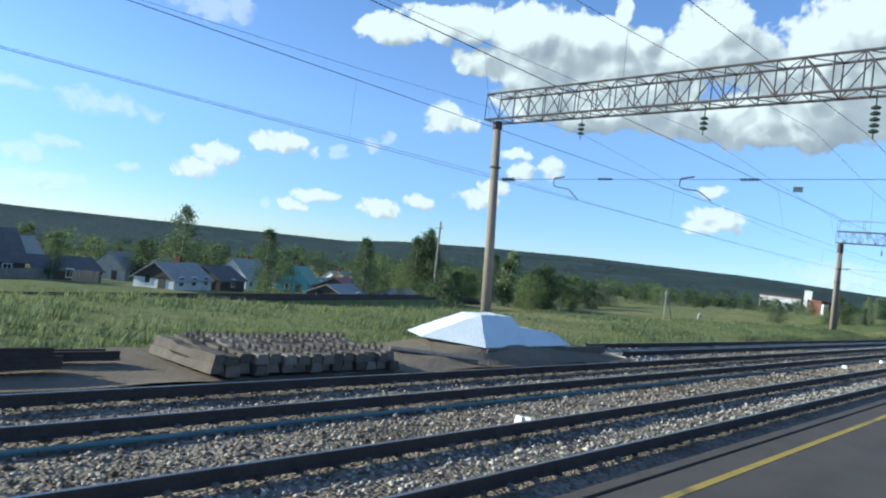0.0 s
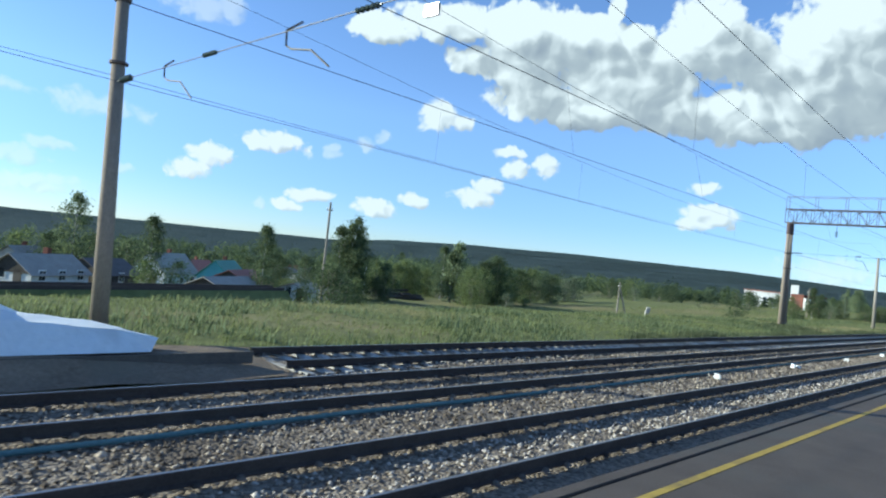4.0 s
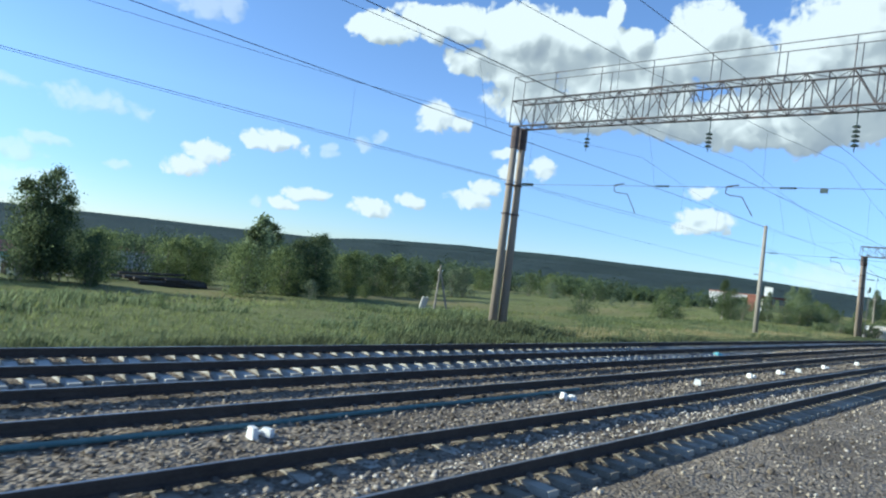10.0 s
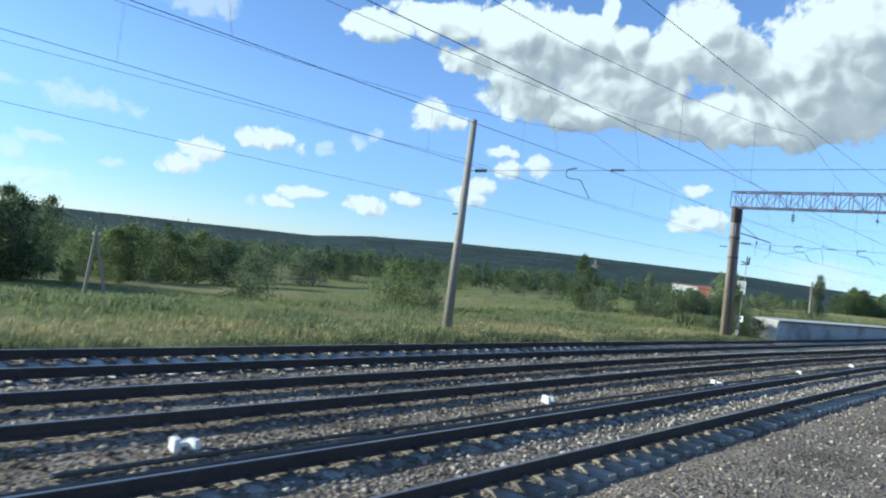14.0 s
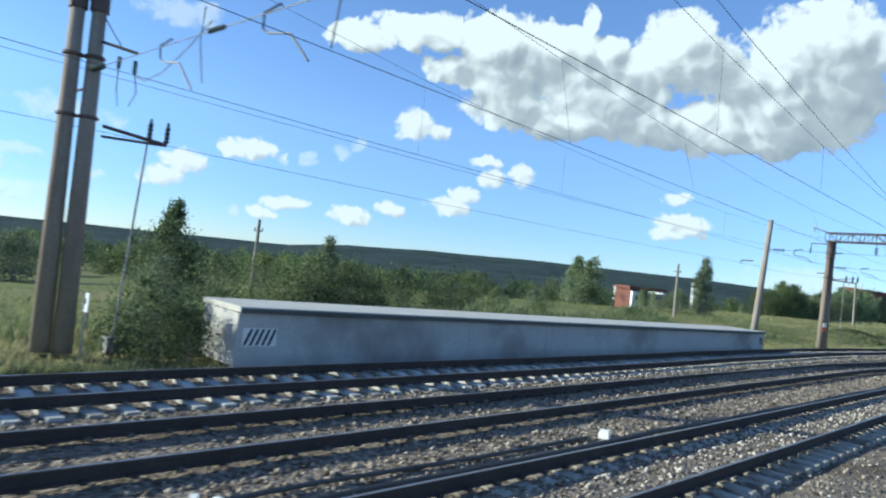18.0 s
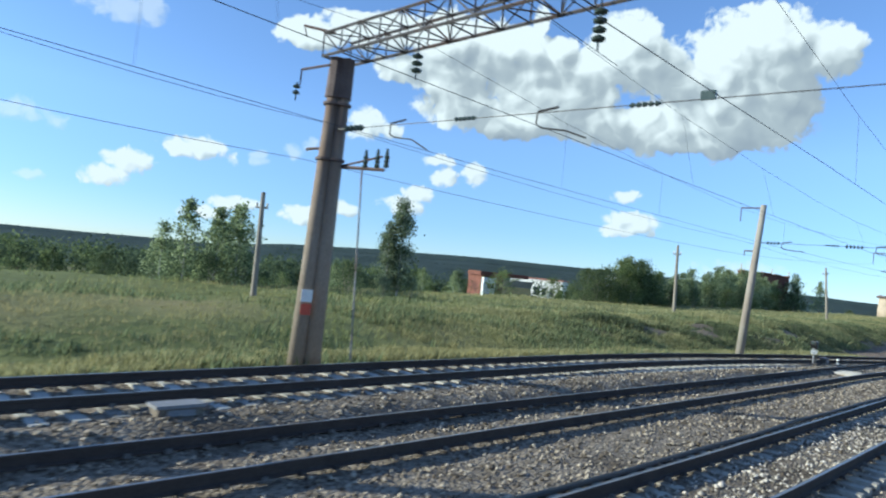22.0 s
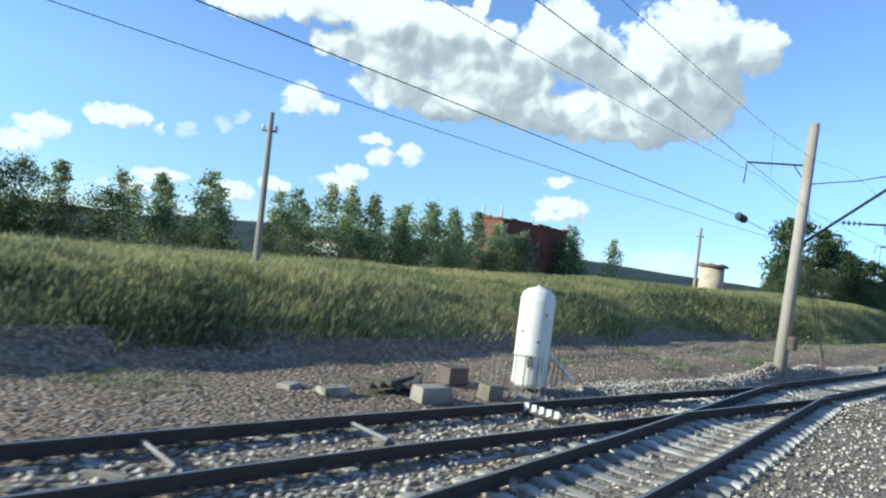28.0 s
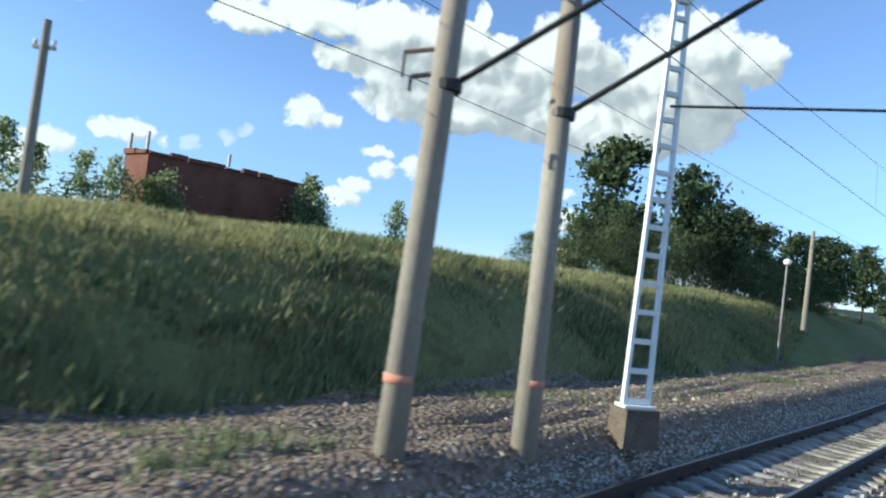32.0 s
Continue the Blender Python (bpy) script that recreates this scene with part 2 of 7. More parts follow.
    if bump:
        b = n.new("ShaderNodeBump"); b.inputs["Strength"].default_value, b.inputs["Distance"].default_value = bump, dist
        l.new(height, b.inputs["Height"]); l.new(b.outputs[0], bs.inputs["Normal"])
    if clear:
        tr = n.new("ShaderNodeBsdfTranslucent"); l.new(colour, tr.inputs[0])
        ms = n.new("ShaderNodeMixShader"); ms.inputs[0].default_value = clear
        out = n["Material Output"]
        l.new(bs.outputs[0], ms.inputs[1]); l.new(tr.outputs[0], ms.inputs[2]); l.new(ms.outputs[0], out.inputs[0])
    return m


M = {
    "ballast": material("ballast", (0.115, 0.09, 0.066), (0.35, 0.29, 0.225), scale=1.2, fine=18, bump=0.9, cells=16, third=(0.14, 0.112, 0.085), dist=0.05, spec=0.05),
    "stone": material("crushed_stone", (0.105, 0.083, 0.062), (0.44, 0.37, 0.285), scale=4, fine=40, bump=0.3, island=1.0, spec=0.05),
    "pale_stone": material("pale_crushed_stone", (0.17, 0.15, 0.125), (0.54, 0.48, 0.41), scale=4, fine=40, bump=0.3, island=1.0, spec=0.05),
    "gravel": material("gravel", (0.13, 0.096, 0.070), (0.31, 0.24, 0.182), scale=0.5, fine=9, bump=0.9, cells=11, third=(0.18, 0.135, 0.10), dist=0.06, spec=0.04),
    "grass": material("meadow", (0.105, 0.115, 0.044), (0.21, 0.215, 0.085), scale=0.10, fine=1.6, bump=0.6, third=(0.235, 0.20, 0.095), dist=0.25, spec=0.05),
    "blade": material("grass_blade", (0.112, 0.135, 0.05), (0.305, 0.325, 0.13), scale=0.08, fine=0.5, bump=0, island=0.8, clear=0.45, third=(0.36, 0.315, 0.16), spec=0.1),
    "bank_blade": material("rank_grass", (0.205, 0.195, 0.085), (0.46, 0.43, 0.22), scale=0.12, fine=0.7, bump=0, island=0.6, clear=0.45, third=(0.36, 0.325, 0.15), spec=0.1),
    "weed": material("weed_leaf", (0.10, 0.125, 0.058), (0.25, 0.285, 0.145), scale=0.12, fine=0.6, bump=0, island=0.8, clear=0.45, spec=0.1),
    "dark_weed": material("nettle_leaf", (0.085, 0.098, 0.052), (0.19, 0.21, 0.105), scale=0.12, fine=0.6, bump=0, island=0.8, clear=0.4, spec=0.1),
    "rail": material("rail_steel", (0.045, 0.035, 0.030), (0.092, 0.072, 0.060), rough=0.8, scale=2, fine=30, bump=0.1, spec=0.1),
    "railtop": material("rail_head", (0.18, 0.16, 0.15), (0.34, 0.32, 0.31), rough=0.35, metal=0.8, scale=2, fine=30, bump=0.05),
    "sleeper": material("sleeper_concrete", (0.26, 0.24, 0.21), (0.50, 0.475, 0.43), scale=3, fine=40, bump=0.25, each=0.5, third=(0.18, 0.15, 0.12), spec=0.1),
    "old_sleeper": material("old_sleeper_concrete", (0.19, 0.165, 0.13), (0.40, 0.36, 0.30), scale=3, fine=40, bump=0.3, each=0.5, third=(0.14, 0.115, 0.09), spec=0.08),
    "clip": material("rail_clip", (0.05, 0.042, 0.036), (0.15, 0.13, 0.11), rough=0.8, scale=9, fine=60, island=0.8, spec=0.1),
    "concrete": material("concrete", (0.36, 0.335, 0.30), (0.58, 0.54, 0.48), scale=1.2, fine=30, bump=0.2, third=(0.27, 0.24, 0.21)),
    "old_pole": material("old_pole_concrete", (0.21, 0.168, 0.132), (0.38, 0.315, 0.25), scale=0.9, fine=24, bump=0.2, third=(0.17, 0.115, 0.085), stretch=(1, 1, 0.35), spec=0.1),
    "pole": material("pole_concrete", (0.235, 0.207, 0.174), (0.39, 0.354, 0.302), scale=0.9, fine=24, bump=0.2, third=(0.24, 0.185, 0.145), stretch=(1, 1, 0.35), spec=0.1),
    "old_concrete": material("old_concrete", (0.075, 0.056, 0.041), (0.225, 0.185, 0.14), scale=3, fine=30, bump=0.4, each=0.4, third=(0.10, 0.075, 0.055)),
    "board_paint": material("cream_board_paint", (0.60, 0.54, 0.40), (0.72, 0.66, 0.50), rough=0.6, scale=4, fine=40, bump=0.1, third=(0.52, 0.44, 0.30)),
    "tan": material("tan_render", (0.36, 0.28, 0.20), (0.52, 0.42, 0.31), scale=0.9, fine=12, bump=0.2, third=(0.30, 0.24, 0.18)),
    "dark_paint": material("dark_brown_paint", (0.035, 0.027, 0.02), (0.08, 0.06, 0.045), rough=0.7, scale=20, fine=90, bump=0.05),
    "straw": material("straw_blade", (0.26, 0.215, 0.10), (0.56, 0.47, 0.26), scale=0.3, fine=1.0, bump=0, island=0.9, clear=0.4, spec=0.1),
    "rust": material("rusty_steel", (0.075, 0.05, 0.045), (0.17, 0.125, 0.11), rough=0.7, scale=3, fine=40, bump=0.15),
    "lattice": material("dark_lattice_steel", (0.075, 0.068, 0.072), (0.17, 0.155, 0.155), rough=0.65, scale=3, fine=40, bump=0.1, third=(0.12, 0.082, 0.07)),
    "galv": material("painted_lattice", (0.16, 0.155, 0.16), (0.30, 0.29, 0.29), rough=0.6, scale=3, fine=40, bump=0.1, third=(0.15, 0.10, 0.085)),
    "white_steel": material("white_steel", (0.70, 0.70, 0.68), (0.84, 0.84, 0.82), rough=0.5, scale=3, fine=40, bump=0.08),
    "wire": material("overhead_wire", (0.03, 0.028, 0.028), (0.07, 0.06, 0.055), rough=0.5, scale=3, fine=30, bump=0),
    "insulator": material("insulator_glass", (0.03, 0.045, 0.04), (0.09, 0.11, 0.10), rough=0.15, scale=6, fine=50, bump=0),
    "wood": material("weathered_wood", (0.17, 0.14, 0.11), (0.34, 0.30, 0.25), scale=3, fine=30, bump=0.3, stretch=(1, 1, 0.12)),
    "dark_wood": material("dark_log", (0.055, 0.045, 0.038), (0.13, 0.11, 0.09), scale=3, fine=30, bump=0.3, each=0.3),
    "plaster": material("white_plaster", (0.66, 0.65, 0.62), (0.82, 0.81, 0.78), scale=0.8, fine=14, bump=0.1, third=(0.55, 0.53, 0.50)),
    "whitewash": material("whitewashed_concrete", (0.385, 0.36, 0.33), (0.55, 0.515, 0.475), scale=0.7, fine=10, bump=0.25, third=(0.29, 0.265, 0.24), spec=0.1),
    "paving": material("platform_paving", (0.40, 0.365, 0.32), (0.58, 0.54, 0.48), scale=0.9, fine=16, bump=0.2),
    "asphalt": material("old_asphalt", (0.055, 0.042, 0.033), (0.125, 0.10, 0.08), scale=0.9, fine=35, bump=0.4, third=(0.085, 0.075, 0.062)),
    "yellow": material("yellow_paint", (0.30, 0.20, 0.035), (0.48, 0.34, 0.07), scale=2, fine=20, bump=0.1, third=(0.16, 0.12, 0.06)),
    "tarp": material("white_tarpaulin", (0.66, 0.67, 0.67), (0.80, 0.80, 0.79), rough=0.7, scale=1.2, fine=9, bump=0.5, dist=0.06, third=(0.58, 0.58, 0.57), spec=0.2),
    "earth": material("bare_earth", (0.155, 0.115, 0.08), (0.30, 0.235, 0.17), scale=1.0, fine=12, bump=0.8, third=(0.20, 0.165, 0.12), dist=0.08, spec=0.04),
    "blue_pipe": material("blue_pipe", (0.07, 0.125, 0.135), (0.14, 0.22, 0.225), rough=0.7, scale=2, fine=25, bump=0.05, spec=0.1),
    "cable": material("black_cable", (0.05, 0.05, 0.045), (0.12, 0.115, 0.10), rough=0.6, scale=2, fine=25, bump=0.1),
    "white": material("white_paint", (0.70, 0.68, 0.63), (0.84, 0.82, 0.77), rough=0.6, scale=4, fine=40, bump=0.1),
    "cream": material("cream_tank_paint", (0.62, 0.60, 0.53), (0.76, 0.74, 0.67), rough=0.45, scale=1.6, fine=20, bump=0.06, third=(0.55, 0.51, 0.43)),
    "black": material("black_paint", (0.012, 0.012, 0.012), (0.04, 0.04, 0.04), rough=0.5, scale=4, fine=40, bump=0.05),
    "red": material("red_paint", (0.42, 0.07, 0.04), (0.60, 0.13, 0.08), rough=0.6, scale=4, fine=30, bump=0.1),
    "faded_orange": material("faded_orange_paint", (0.50, 0.19, 0.12), (0.56, 0.30, 0.21), rough=0.8, scale=5, fine=24, bump=0.1, third=(0.45, 0.36, 0.29)),
    "brick": material("red_brick", (0.115, 0.054, 0.042), (0.235, 0.105, 0.078), scale=0.6, fine=9, bump=0.3, third=(0.095, 0.05, 0.042), spec=0.05),
    "slate": material("slate_roof", (0.29, 0.26, 0.225), (0.45, 0.41, 0.355), scale=1.2, fine=14, bump=0.3, spec=0.1),
    "dark_roof": material("dark_roof", (0.09, 0.08, 0.075), (0.19, 0.165, 0.15), scale=1.2, fine=14, bump=0.3),
    "green_roof": material("green_roof", (0.06, 0.20, 0.15), (0.12, 0.32, 0.24), rough=0.5, scale=1.2, fine=14, bump=0.1),
    "red_roof": material("red_roof", (0.30, 0.13, 0.10), (0.46, 0.22, 0.17), scale=1.2, fine=14, bump=0.2),
    "teal": material("teal_wall", (0.12, 0.34, 0.38), (0.20, 0.46, 0.50), scale=1.2, fine=14, bump=0.1),
    "yellow_wall": material("yellow_boards", (0.52, 0.36, 0.14), (0.68, 0.50, 0.24), scale=1.2, fine=14, bump=0.2),
    "window": material("window_glass", (0.02, 0.025, 0.03), (0.06, 0.07, 0.08), rough=0.08, scale=1.2, fine=14, bump=0),
    "bark": material("birch_bark", (0.16, 0.14, 0.12), (0.62, 0.60, 0.56), scale=2.5, fine=14, bump=0.3, stretch=(1, 1, 2.5)),
    "pine_bark": material("pine_bark", (0.10, 0.065, 0.045), (0.24, 0.15, 0.095), scale=2.5, fine=14, bump=0.5),
    "leaf": material("birch_leaf", (0.066, 0.092, 0.048), (0.18, 0.215, 0.105), scale=0.25, fine=1.2, bump=0, island=0.9, each=0.3, clear=0.55, spec=0.1),
    "leaf_light": material("willow_leaf", (0.095, 0.128, 0.05), (0.255, 0.295, 0.125), scale=0.25, fine=1.2, bump=0, island=0.9, each=0.3, clear=0.55, spec=0.1),
    "leaf_grey": material("young_birch_leaf", (0.16, 0.20, 0.105), (0.385, 0.435, 0.24), scale=0.25, fine=1.2, bump=0, island=0.9, each=0.3, clear=0.6, spec=0.1),
    "leaf_wood": material("wood_leaf", (0.055, 0.08, 0.05), (0.125, 0.158, 0.088), scale=0.05, fine=0.3, bump=0, island=0.6, clear=0.5, spec=0.1),
    "leaf_meadow": material("valley_willow_leaf", (0.085, 0.115, 0.05), (0.195, 0.235, 0.10), scale=0.05, fine=0.3, bump=0, island=0.6, clear=0.5, spec=0.1),
    "leaf_silver": material("silver_willow_leaf", (0.095, 0.122, 0.07), (0.245, 0.285, 0.17), scale=0.25, fine=1.2, bump=0, island=0.9, each=0.3, clear=0.4),
    "needle": material("pine_needle", (0.04, 0.062, 0.034), (0.105, 0.14, 0.068), scale=0.25, fine=1.2, bump=0, island=0.9, each=0.2, clear=0.3, spec=0.1),
    # distance haze is put into this colour, so the green is paler and bluer
    "forest": material("hazed_far_forest", (0.080, 0.112, 0.108), (0.110, 0.148, 0.130), scale=0.004, fine=0.05, bump=0, island=0.10, clear=0.5),
}


# ---------------------------------------------------------------- building helpers
def mesh_from(name, verts, faces, mats, smooth=False):
    me = bpy.data.meshes.new(name)
    me.from_pydata([tuple(v) for v in verts], [], faces)
    for m in mats if isinstance(mats, (list, tuple)) else [mats]:
        me.materials.append(M[m])
    if smooth:
        me.polygons.foreach_set("use_smooth", [True] * len(me.polygons))
    me.update()
    return me


def many(name, verts, size, mat):
    """A mesh of loose polygons with `size` corners each, from an array (n, size, 3)."""
    k = len(verts)
    me = bpy.data.meshes.new(name)
    me.vertices.add(k * size); me.vertices.foreach_set("co", np.ascontiguousarray(verts, dtype=np.float32).ravel())
    me.loops.add(k * size); me.loops.foreach_set("vertex_index", np.arange(k * size, dtype=np.int32))
    me.polygons.add(k); me.polygons.foreach_set("loop_start", np.arange(k, dtype=np.int32) * size)
    me.materials.append(M[mat]); me.update(calc_edges=True)
    return me


class Shape:
    """Collects boxes, tubes and faces into one mesh."""

    def __init__(self):
        self.v, self.f = [], []

    def face_list(self, verts, faces):
        o = len(self.v)
        self.v += [tuple(p) for p in verts]; self.f += [tuple(i + o for i in fc) for fc in faces]
        return self

    def box(self, c, s, turn=0.0, taper=1.0):
        a, b, h = s[0] / 2, s[1] / 2, s[2] / 2
        ca, sa = math.cos(turn), math.sin(turn)
        p = []
        for z, k in ((-h, 1.0), (h, taper)):
            for x, y in ((-a, -b), (a, -b), (a, b), (-a, b)):
                x, y = x * k, y * k
                p.append((c[0] + x * ca - y * sa, c[1] + x * sa + y * ca, c[2] + z))
        return self.face_list(p, [(3, 2, 1, 0), (4, 5, 6, 7), (0, 1, 5, 4), (1, 2, 6, 5), (2, 3, 7, 6), (3, 0, 4, 7)])

    def tube(self, a, b, r0, r1=None, n=8):
        r1 = r0 if r1 is None else r1
        a, b = Vector(a), Vector(b)
        q = (b - a).to_track_quat("Z", "Y")
        p = []
        for c, r in ((a, r0), (b, r1)):
            for i in range(n):
                t = 2 * math.pi * i / n
                p.append(c + q @ Vector((r * math.cos(t), r * math.sin(t), 0)))
        f = [(i, (i + 1) % n, n + (i + 1) % n, n + i) for i in range(n)]
        return self.face_list(p, f + [tuple(range(n))[::-1], tuple(range(n, 2 * n))])

    def bar(self, a, b, w, h=None):
        """A bar with a square section."""
        return self.tube(a, b, (w if h is None else (w + h) / 2) * 0.7, n=4)

    def line(self, pts, r, n=5):
        """One unbroken tube along a line of points."""
        pts = [Vector(q) for q in pts]
        p, m = [], len(pts)
        for k, c in enumerate(pts):
            q = (pts[min(k + 1, m - 1)] - pts[max(k - 1, 0)]).to_track_quat("Z", "Y")
            p += [c + q @ Vector((r * math.cos(2 * math.pi * i / n), r * math.sin(2 * math.pi * i / n), 0)) for i in range(n)]
        f = [(k * n + i, k * n + (i + 1) % n, (k + 1) * n + (i + 1) % n, (k + 1) * n + i) for k in range(m - 1) for i in range(n)]
        return self.face_list(p, f + [tuple(range(n))[::-1], tuple(range((m - 1) * n, m * n))])

    def prism(self, outline, a, b):
        """An outline of (across, up) pairs drawn from a to b, level, across to the left of the way."""
        a, b = Vector(a), Vector(b)
        d = (b - a).normalized(); s = Vector((-d.y, d.x, 0)).normalized()
        p = [e + s * u + Vector((0, 0, v)) for e in (a, b) for u, v in outline]
        n = len(outline)
        f = [(i, n + i, n + (i + 1) % n, (i + 1) % n) for i in range(n)]
        return self.face_list(p, f + [tuple(range(n)), tuple(range(n, 2 * n))[::-1]])

    def lathe(self, c, rings, n=14):
        """Rings of (radius, height) about an upright axis."""
        p = [(c[0] + r * math.cos(2 * math.pi * i / n), c[1] + r * math.sin(2 * math.pi * i / n), c[2] + z) for r, z in rings for i in range(n)]
        f = []
        for k in range(len(rings) - 1):
            f += [(k * n + i, k * n + (i + 1) % n, (k + 1) * n + (i + 1) % n, (k + 1) * n + i) for i in range(n)]
        return self.face_list(p, f + [tuple(range(n))[::-1], tuple(range((len(rings) - 1) * n, len(rings) * n))])

    def mesh(self, name, mat, smooth=False):
        return mesh_from(name, self.v, self.f, mat, smooth)


def part(name, shape, mat, parent, label="", smooth=False):
    ob = new(name, shape.mesh(name, mat, smooth) if isinstance(shape, Shape) else shape)
    ob.parent = parent
    if parent is not None:
        ob.matrix_parent_inverse = parent.matrix_basis.inverted()
    if label:
        ob["label"] = label
    return ob


def thing(name, place, label, category, group="", kind=""):
    """An Empty at a thing's base; its parts are drawn in world places."""
    ob = new(name); ob.empty_display_size = 0.3
    ob.matrix_basis = Matrix.Translation(place)
    return tagged(ob, label, category, group, kind)


def single(name, shape, mat, label, category, group="", kind="", smooth=False):
    ob = new(name, shape.mesh(name, mat, smooth) if isinstance(shape, Shape) else shape)
    return tagged(ob, label, category, group, kind)


def step(a, b, x):
    t = np.clip((np.asarray(x, float) - a) / (b - a), 0, 1)
    return t * t * (3 - 2 * t)


def table(rows):
    xs, ys = [r[0] for r in rows], [r[1] for r in rows]
    return lambda x: np.interp(x, xs, ys)


# ---------------------------------------------------------------- plan: tracks and terrain
own_y = table([(-120, -1.3), (95, -1.3), (120, -0.9), (145, -0.65), (160, -0.75), (175, -1.25), (190, -2.4), (206, -4.2), (230, -7.2), (250, -9.9), (275, -13.4), (300, -17.0), (330, -21.5), (420, -36)])
track_a = table([(-120, 6.12), (115, 6.12), (130, 5.93), (139, 5.6), (146, 5.25), (165, 4.35), (181, 3.25), (190, 2.2), (205, 0.6), (219, -1.1), (235, -2.85), (250, -4.5), (260, -5.6), (272, -6.7), (277, -7.85), (284.6, -9.67), (288.8, -10.4), (293.5, -11.1), (297.6, -11.8), (304, -12.9), (308, -13.6), (320, -15.9), (420, -33)])
track_b = table([(-120, 10.0), (115, 10.0), (128, 9.8), (138, 9.35), (147, 9.05), (159, 8.7), (175, 8.1), (181, 7.55), (190, 6.6), (197, 5.8), (214.5, 3.8), (221, 2.75), (230, 1.7), (238, 1.05), (246, 0.35), (252, -1.0)])
track_c = table([(18, 13.2), (115, 13.2), (130, 12.95), (142, 12.4), (152, 11.75), (160, 11.3), (170, 11.0), (180, 10.75), (191, 9.95), (199, 9.2), (208, 7.75), (216, 6.1), (221, 4.9), (230, 2.55), (238, 1.4), (246, 0.4), (255, -1.8), (265, -4.7), (272, -6.9)])
loop_lift = table([(135, 0.0), (165, 0.3), (205, 0.3), (240, 0.0)])    # the loop climbs a little past the raised platform


def lift_at(x, y):
    x, y = np.asarray(x, float), np.asarray(y, float)
    m = (track_b(x) + track_c(x)) / 2
    return loop_lift(x) * step(m - 1.1, m - 0.1, y)

toe_y = table([(-200, 60), (150, 22), (180, 16), (200, 13), (217, 9.2), (226, 7), (240, 6.2), (253, 4.3), (260, 2.8), (264.5, 1.7), (270, 0.9), (278, -0.2), (285, -0.6), (290, -1.7), (296, -5.1), (300, -7.0), (306, -8.3), (312, -9.2), (320, -10.6), (340, -13), (420, -27.5), (700, -80)])
crest = table([(150, 0.2), (200, 0.7), (215, 1.05), (226, 1.4), (262, 1.6), (282, 2.2), (290, 2.62), (305, 3.02), (330, 3.3), (420, 3.4), (700, 3)])
left_z = table([(-60, -0.5), (14.5, -0.5), (18, -0.38), (24, -0.5), (30, -0.75), (40, -2.2), (53, -4.6), (80, -5.2), (110, -7.5), (200, -13), (400, -20), (900, -24), (1500, -20)])
right_d = table([(-200, 0.0), (0, 0.0), (1.5, 0.45), (3.5, 0.88), (5.5, 1.0), (9, 1.0), (16, 0.76), (26, 0.72)])
beyond = table([(26, 0), (60, -3.0), (100, -5.5), (200, -10), (400, -16), (900, -22)])
hill_el = table([(-180, 0.8), (-20, 0.9), (5, 1.05), (13, 1.25), (22, 1.62), (34, 1.62), (44, 1.45), (51, 1.1), (56, 0.55), (63, 0.45), (72, 0.25), (80, 0.1), (110, 0.3), (180, 0.8)])


def bumps(x, y, s, seed=0.0):
    return (np.sin(x * 0.9 * s + seed) * np.cos(y * 1.1 * s + 1.7 * seed) + 0.6 * np.sin(x * 2.3 * s + 1.3 + seed) * np.sin(y * 2.1 * s + 0.4) + 0.35 * np.sin(x * 5.1 * s + y * 4.3 * s)) / 2


def outer_edge(x):
    """The far edge of the ballast."""
    x = np.asarray(x, float)
    far = np.where(x < 270, np.maximum(track_c(x), track_a(x)), track_a(x))
    return np.where(x < 24, track_b(x) + 1.9, far + 1.6 - 0.62 * step(262, 270, x) - 0.13 * step(284, 299, x))


def ground_z(x, y):
    """The meadow and the bank; under the ballast and the gravel it lies a little lower."""
    under = 1 - step(-0.6, 0.5, np.asarray(y, float) - toe_y(x))
    return open_z(x, y) - (0.22 + 0.5 * step(255, 265, x)) * under * step(222, 230, x)


def open_z(x, y):
    x, y = np.asarray(x, float), np.asarray(y, float)
    w = step(120, 205, x)
    d = y - toe_y(x)
    e = y - outer_edge(x)
    yard = 0.42 * step(250, 285, x) * step(0.0, 2.0, e) * (1 - step(264, 272, x)) + step(264, 272, x) * (0.46 * step(-0.1, 2.3 - 1.0 * step(294, 300, x), e) - 0.06 * step(2.3, 4.0, e)) + 0.36 * step(284, 299, x) * step(-0.4, 2.0 - 0.8 * step(294, 300, x), e) * (1 - 0.75 * step(2.5, 7.0, e))
    rz = -0.32 + yard + (crest(x) - yard + 0.32) * right_d(d) * (d > 0) + np.where(d > 26, beyond(np.maximum(d, 26)), 0)
    z = left_z(y) * (1 - w) + rz * w
    z = np.where(y < outer_edge(x) + 0.1, -0.5 + 0 * z, z) + 0.9 * lift_at(x, y) * (y > outer_edge(x)) * (1 - step(0, 6, y - outer_edge(x)))
    soft = step(0, 6, y - outer_edge(x))
    z = z + soft * (0.10 * bumps(x, y, 0.55) + 0.28 * bumps(x, y, 0.13, 2.0) * step(8, 30, y - outer_edge(x)))
    r = np.hypot(x - 150, y); az = np.degrees(np.arctan2(y, x - 150))
    top = 2.7 + 2400 * np.tan(np.radians(hill_el(az) - 0.22))
    z = z * (1 - step(500, 1400, r)) + (-22) * step(500, 1400, r)
    z = z + (top + 22) * step(800, 2400, r) + 3.0 * bumps(x, y, 0.006, 1.0) * step(600, 1200, r)
    return z


def ground_at(x, y):
    return float(ground_z(x, y))


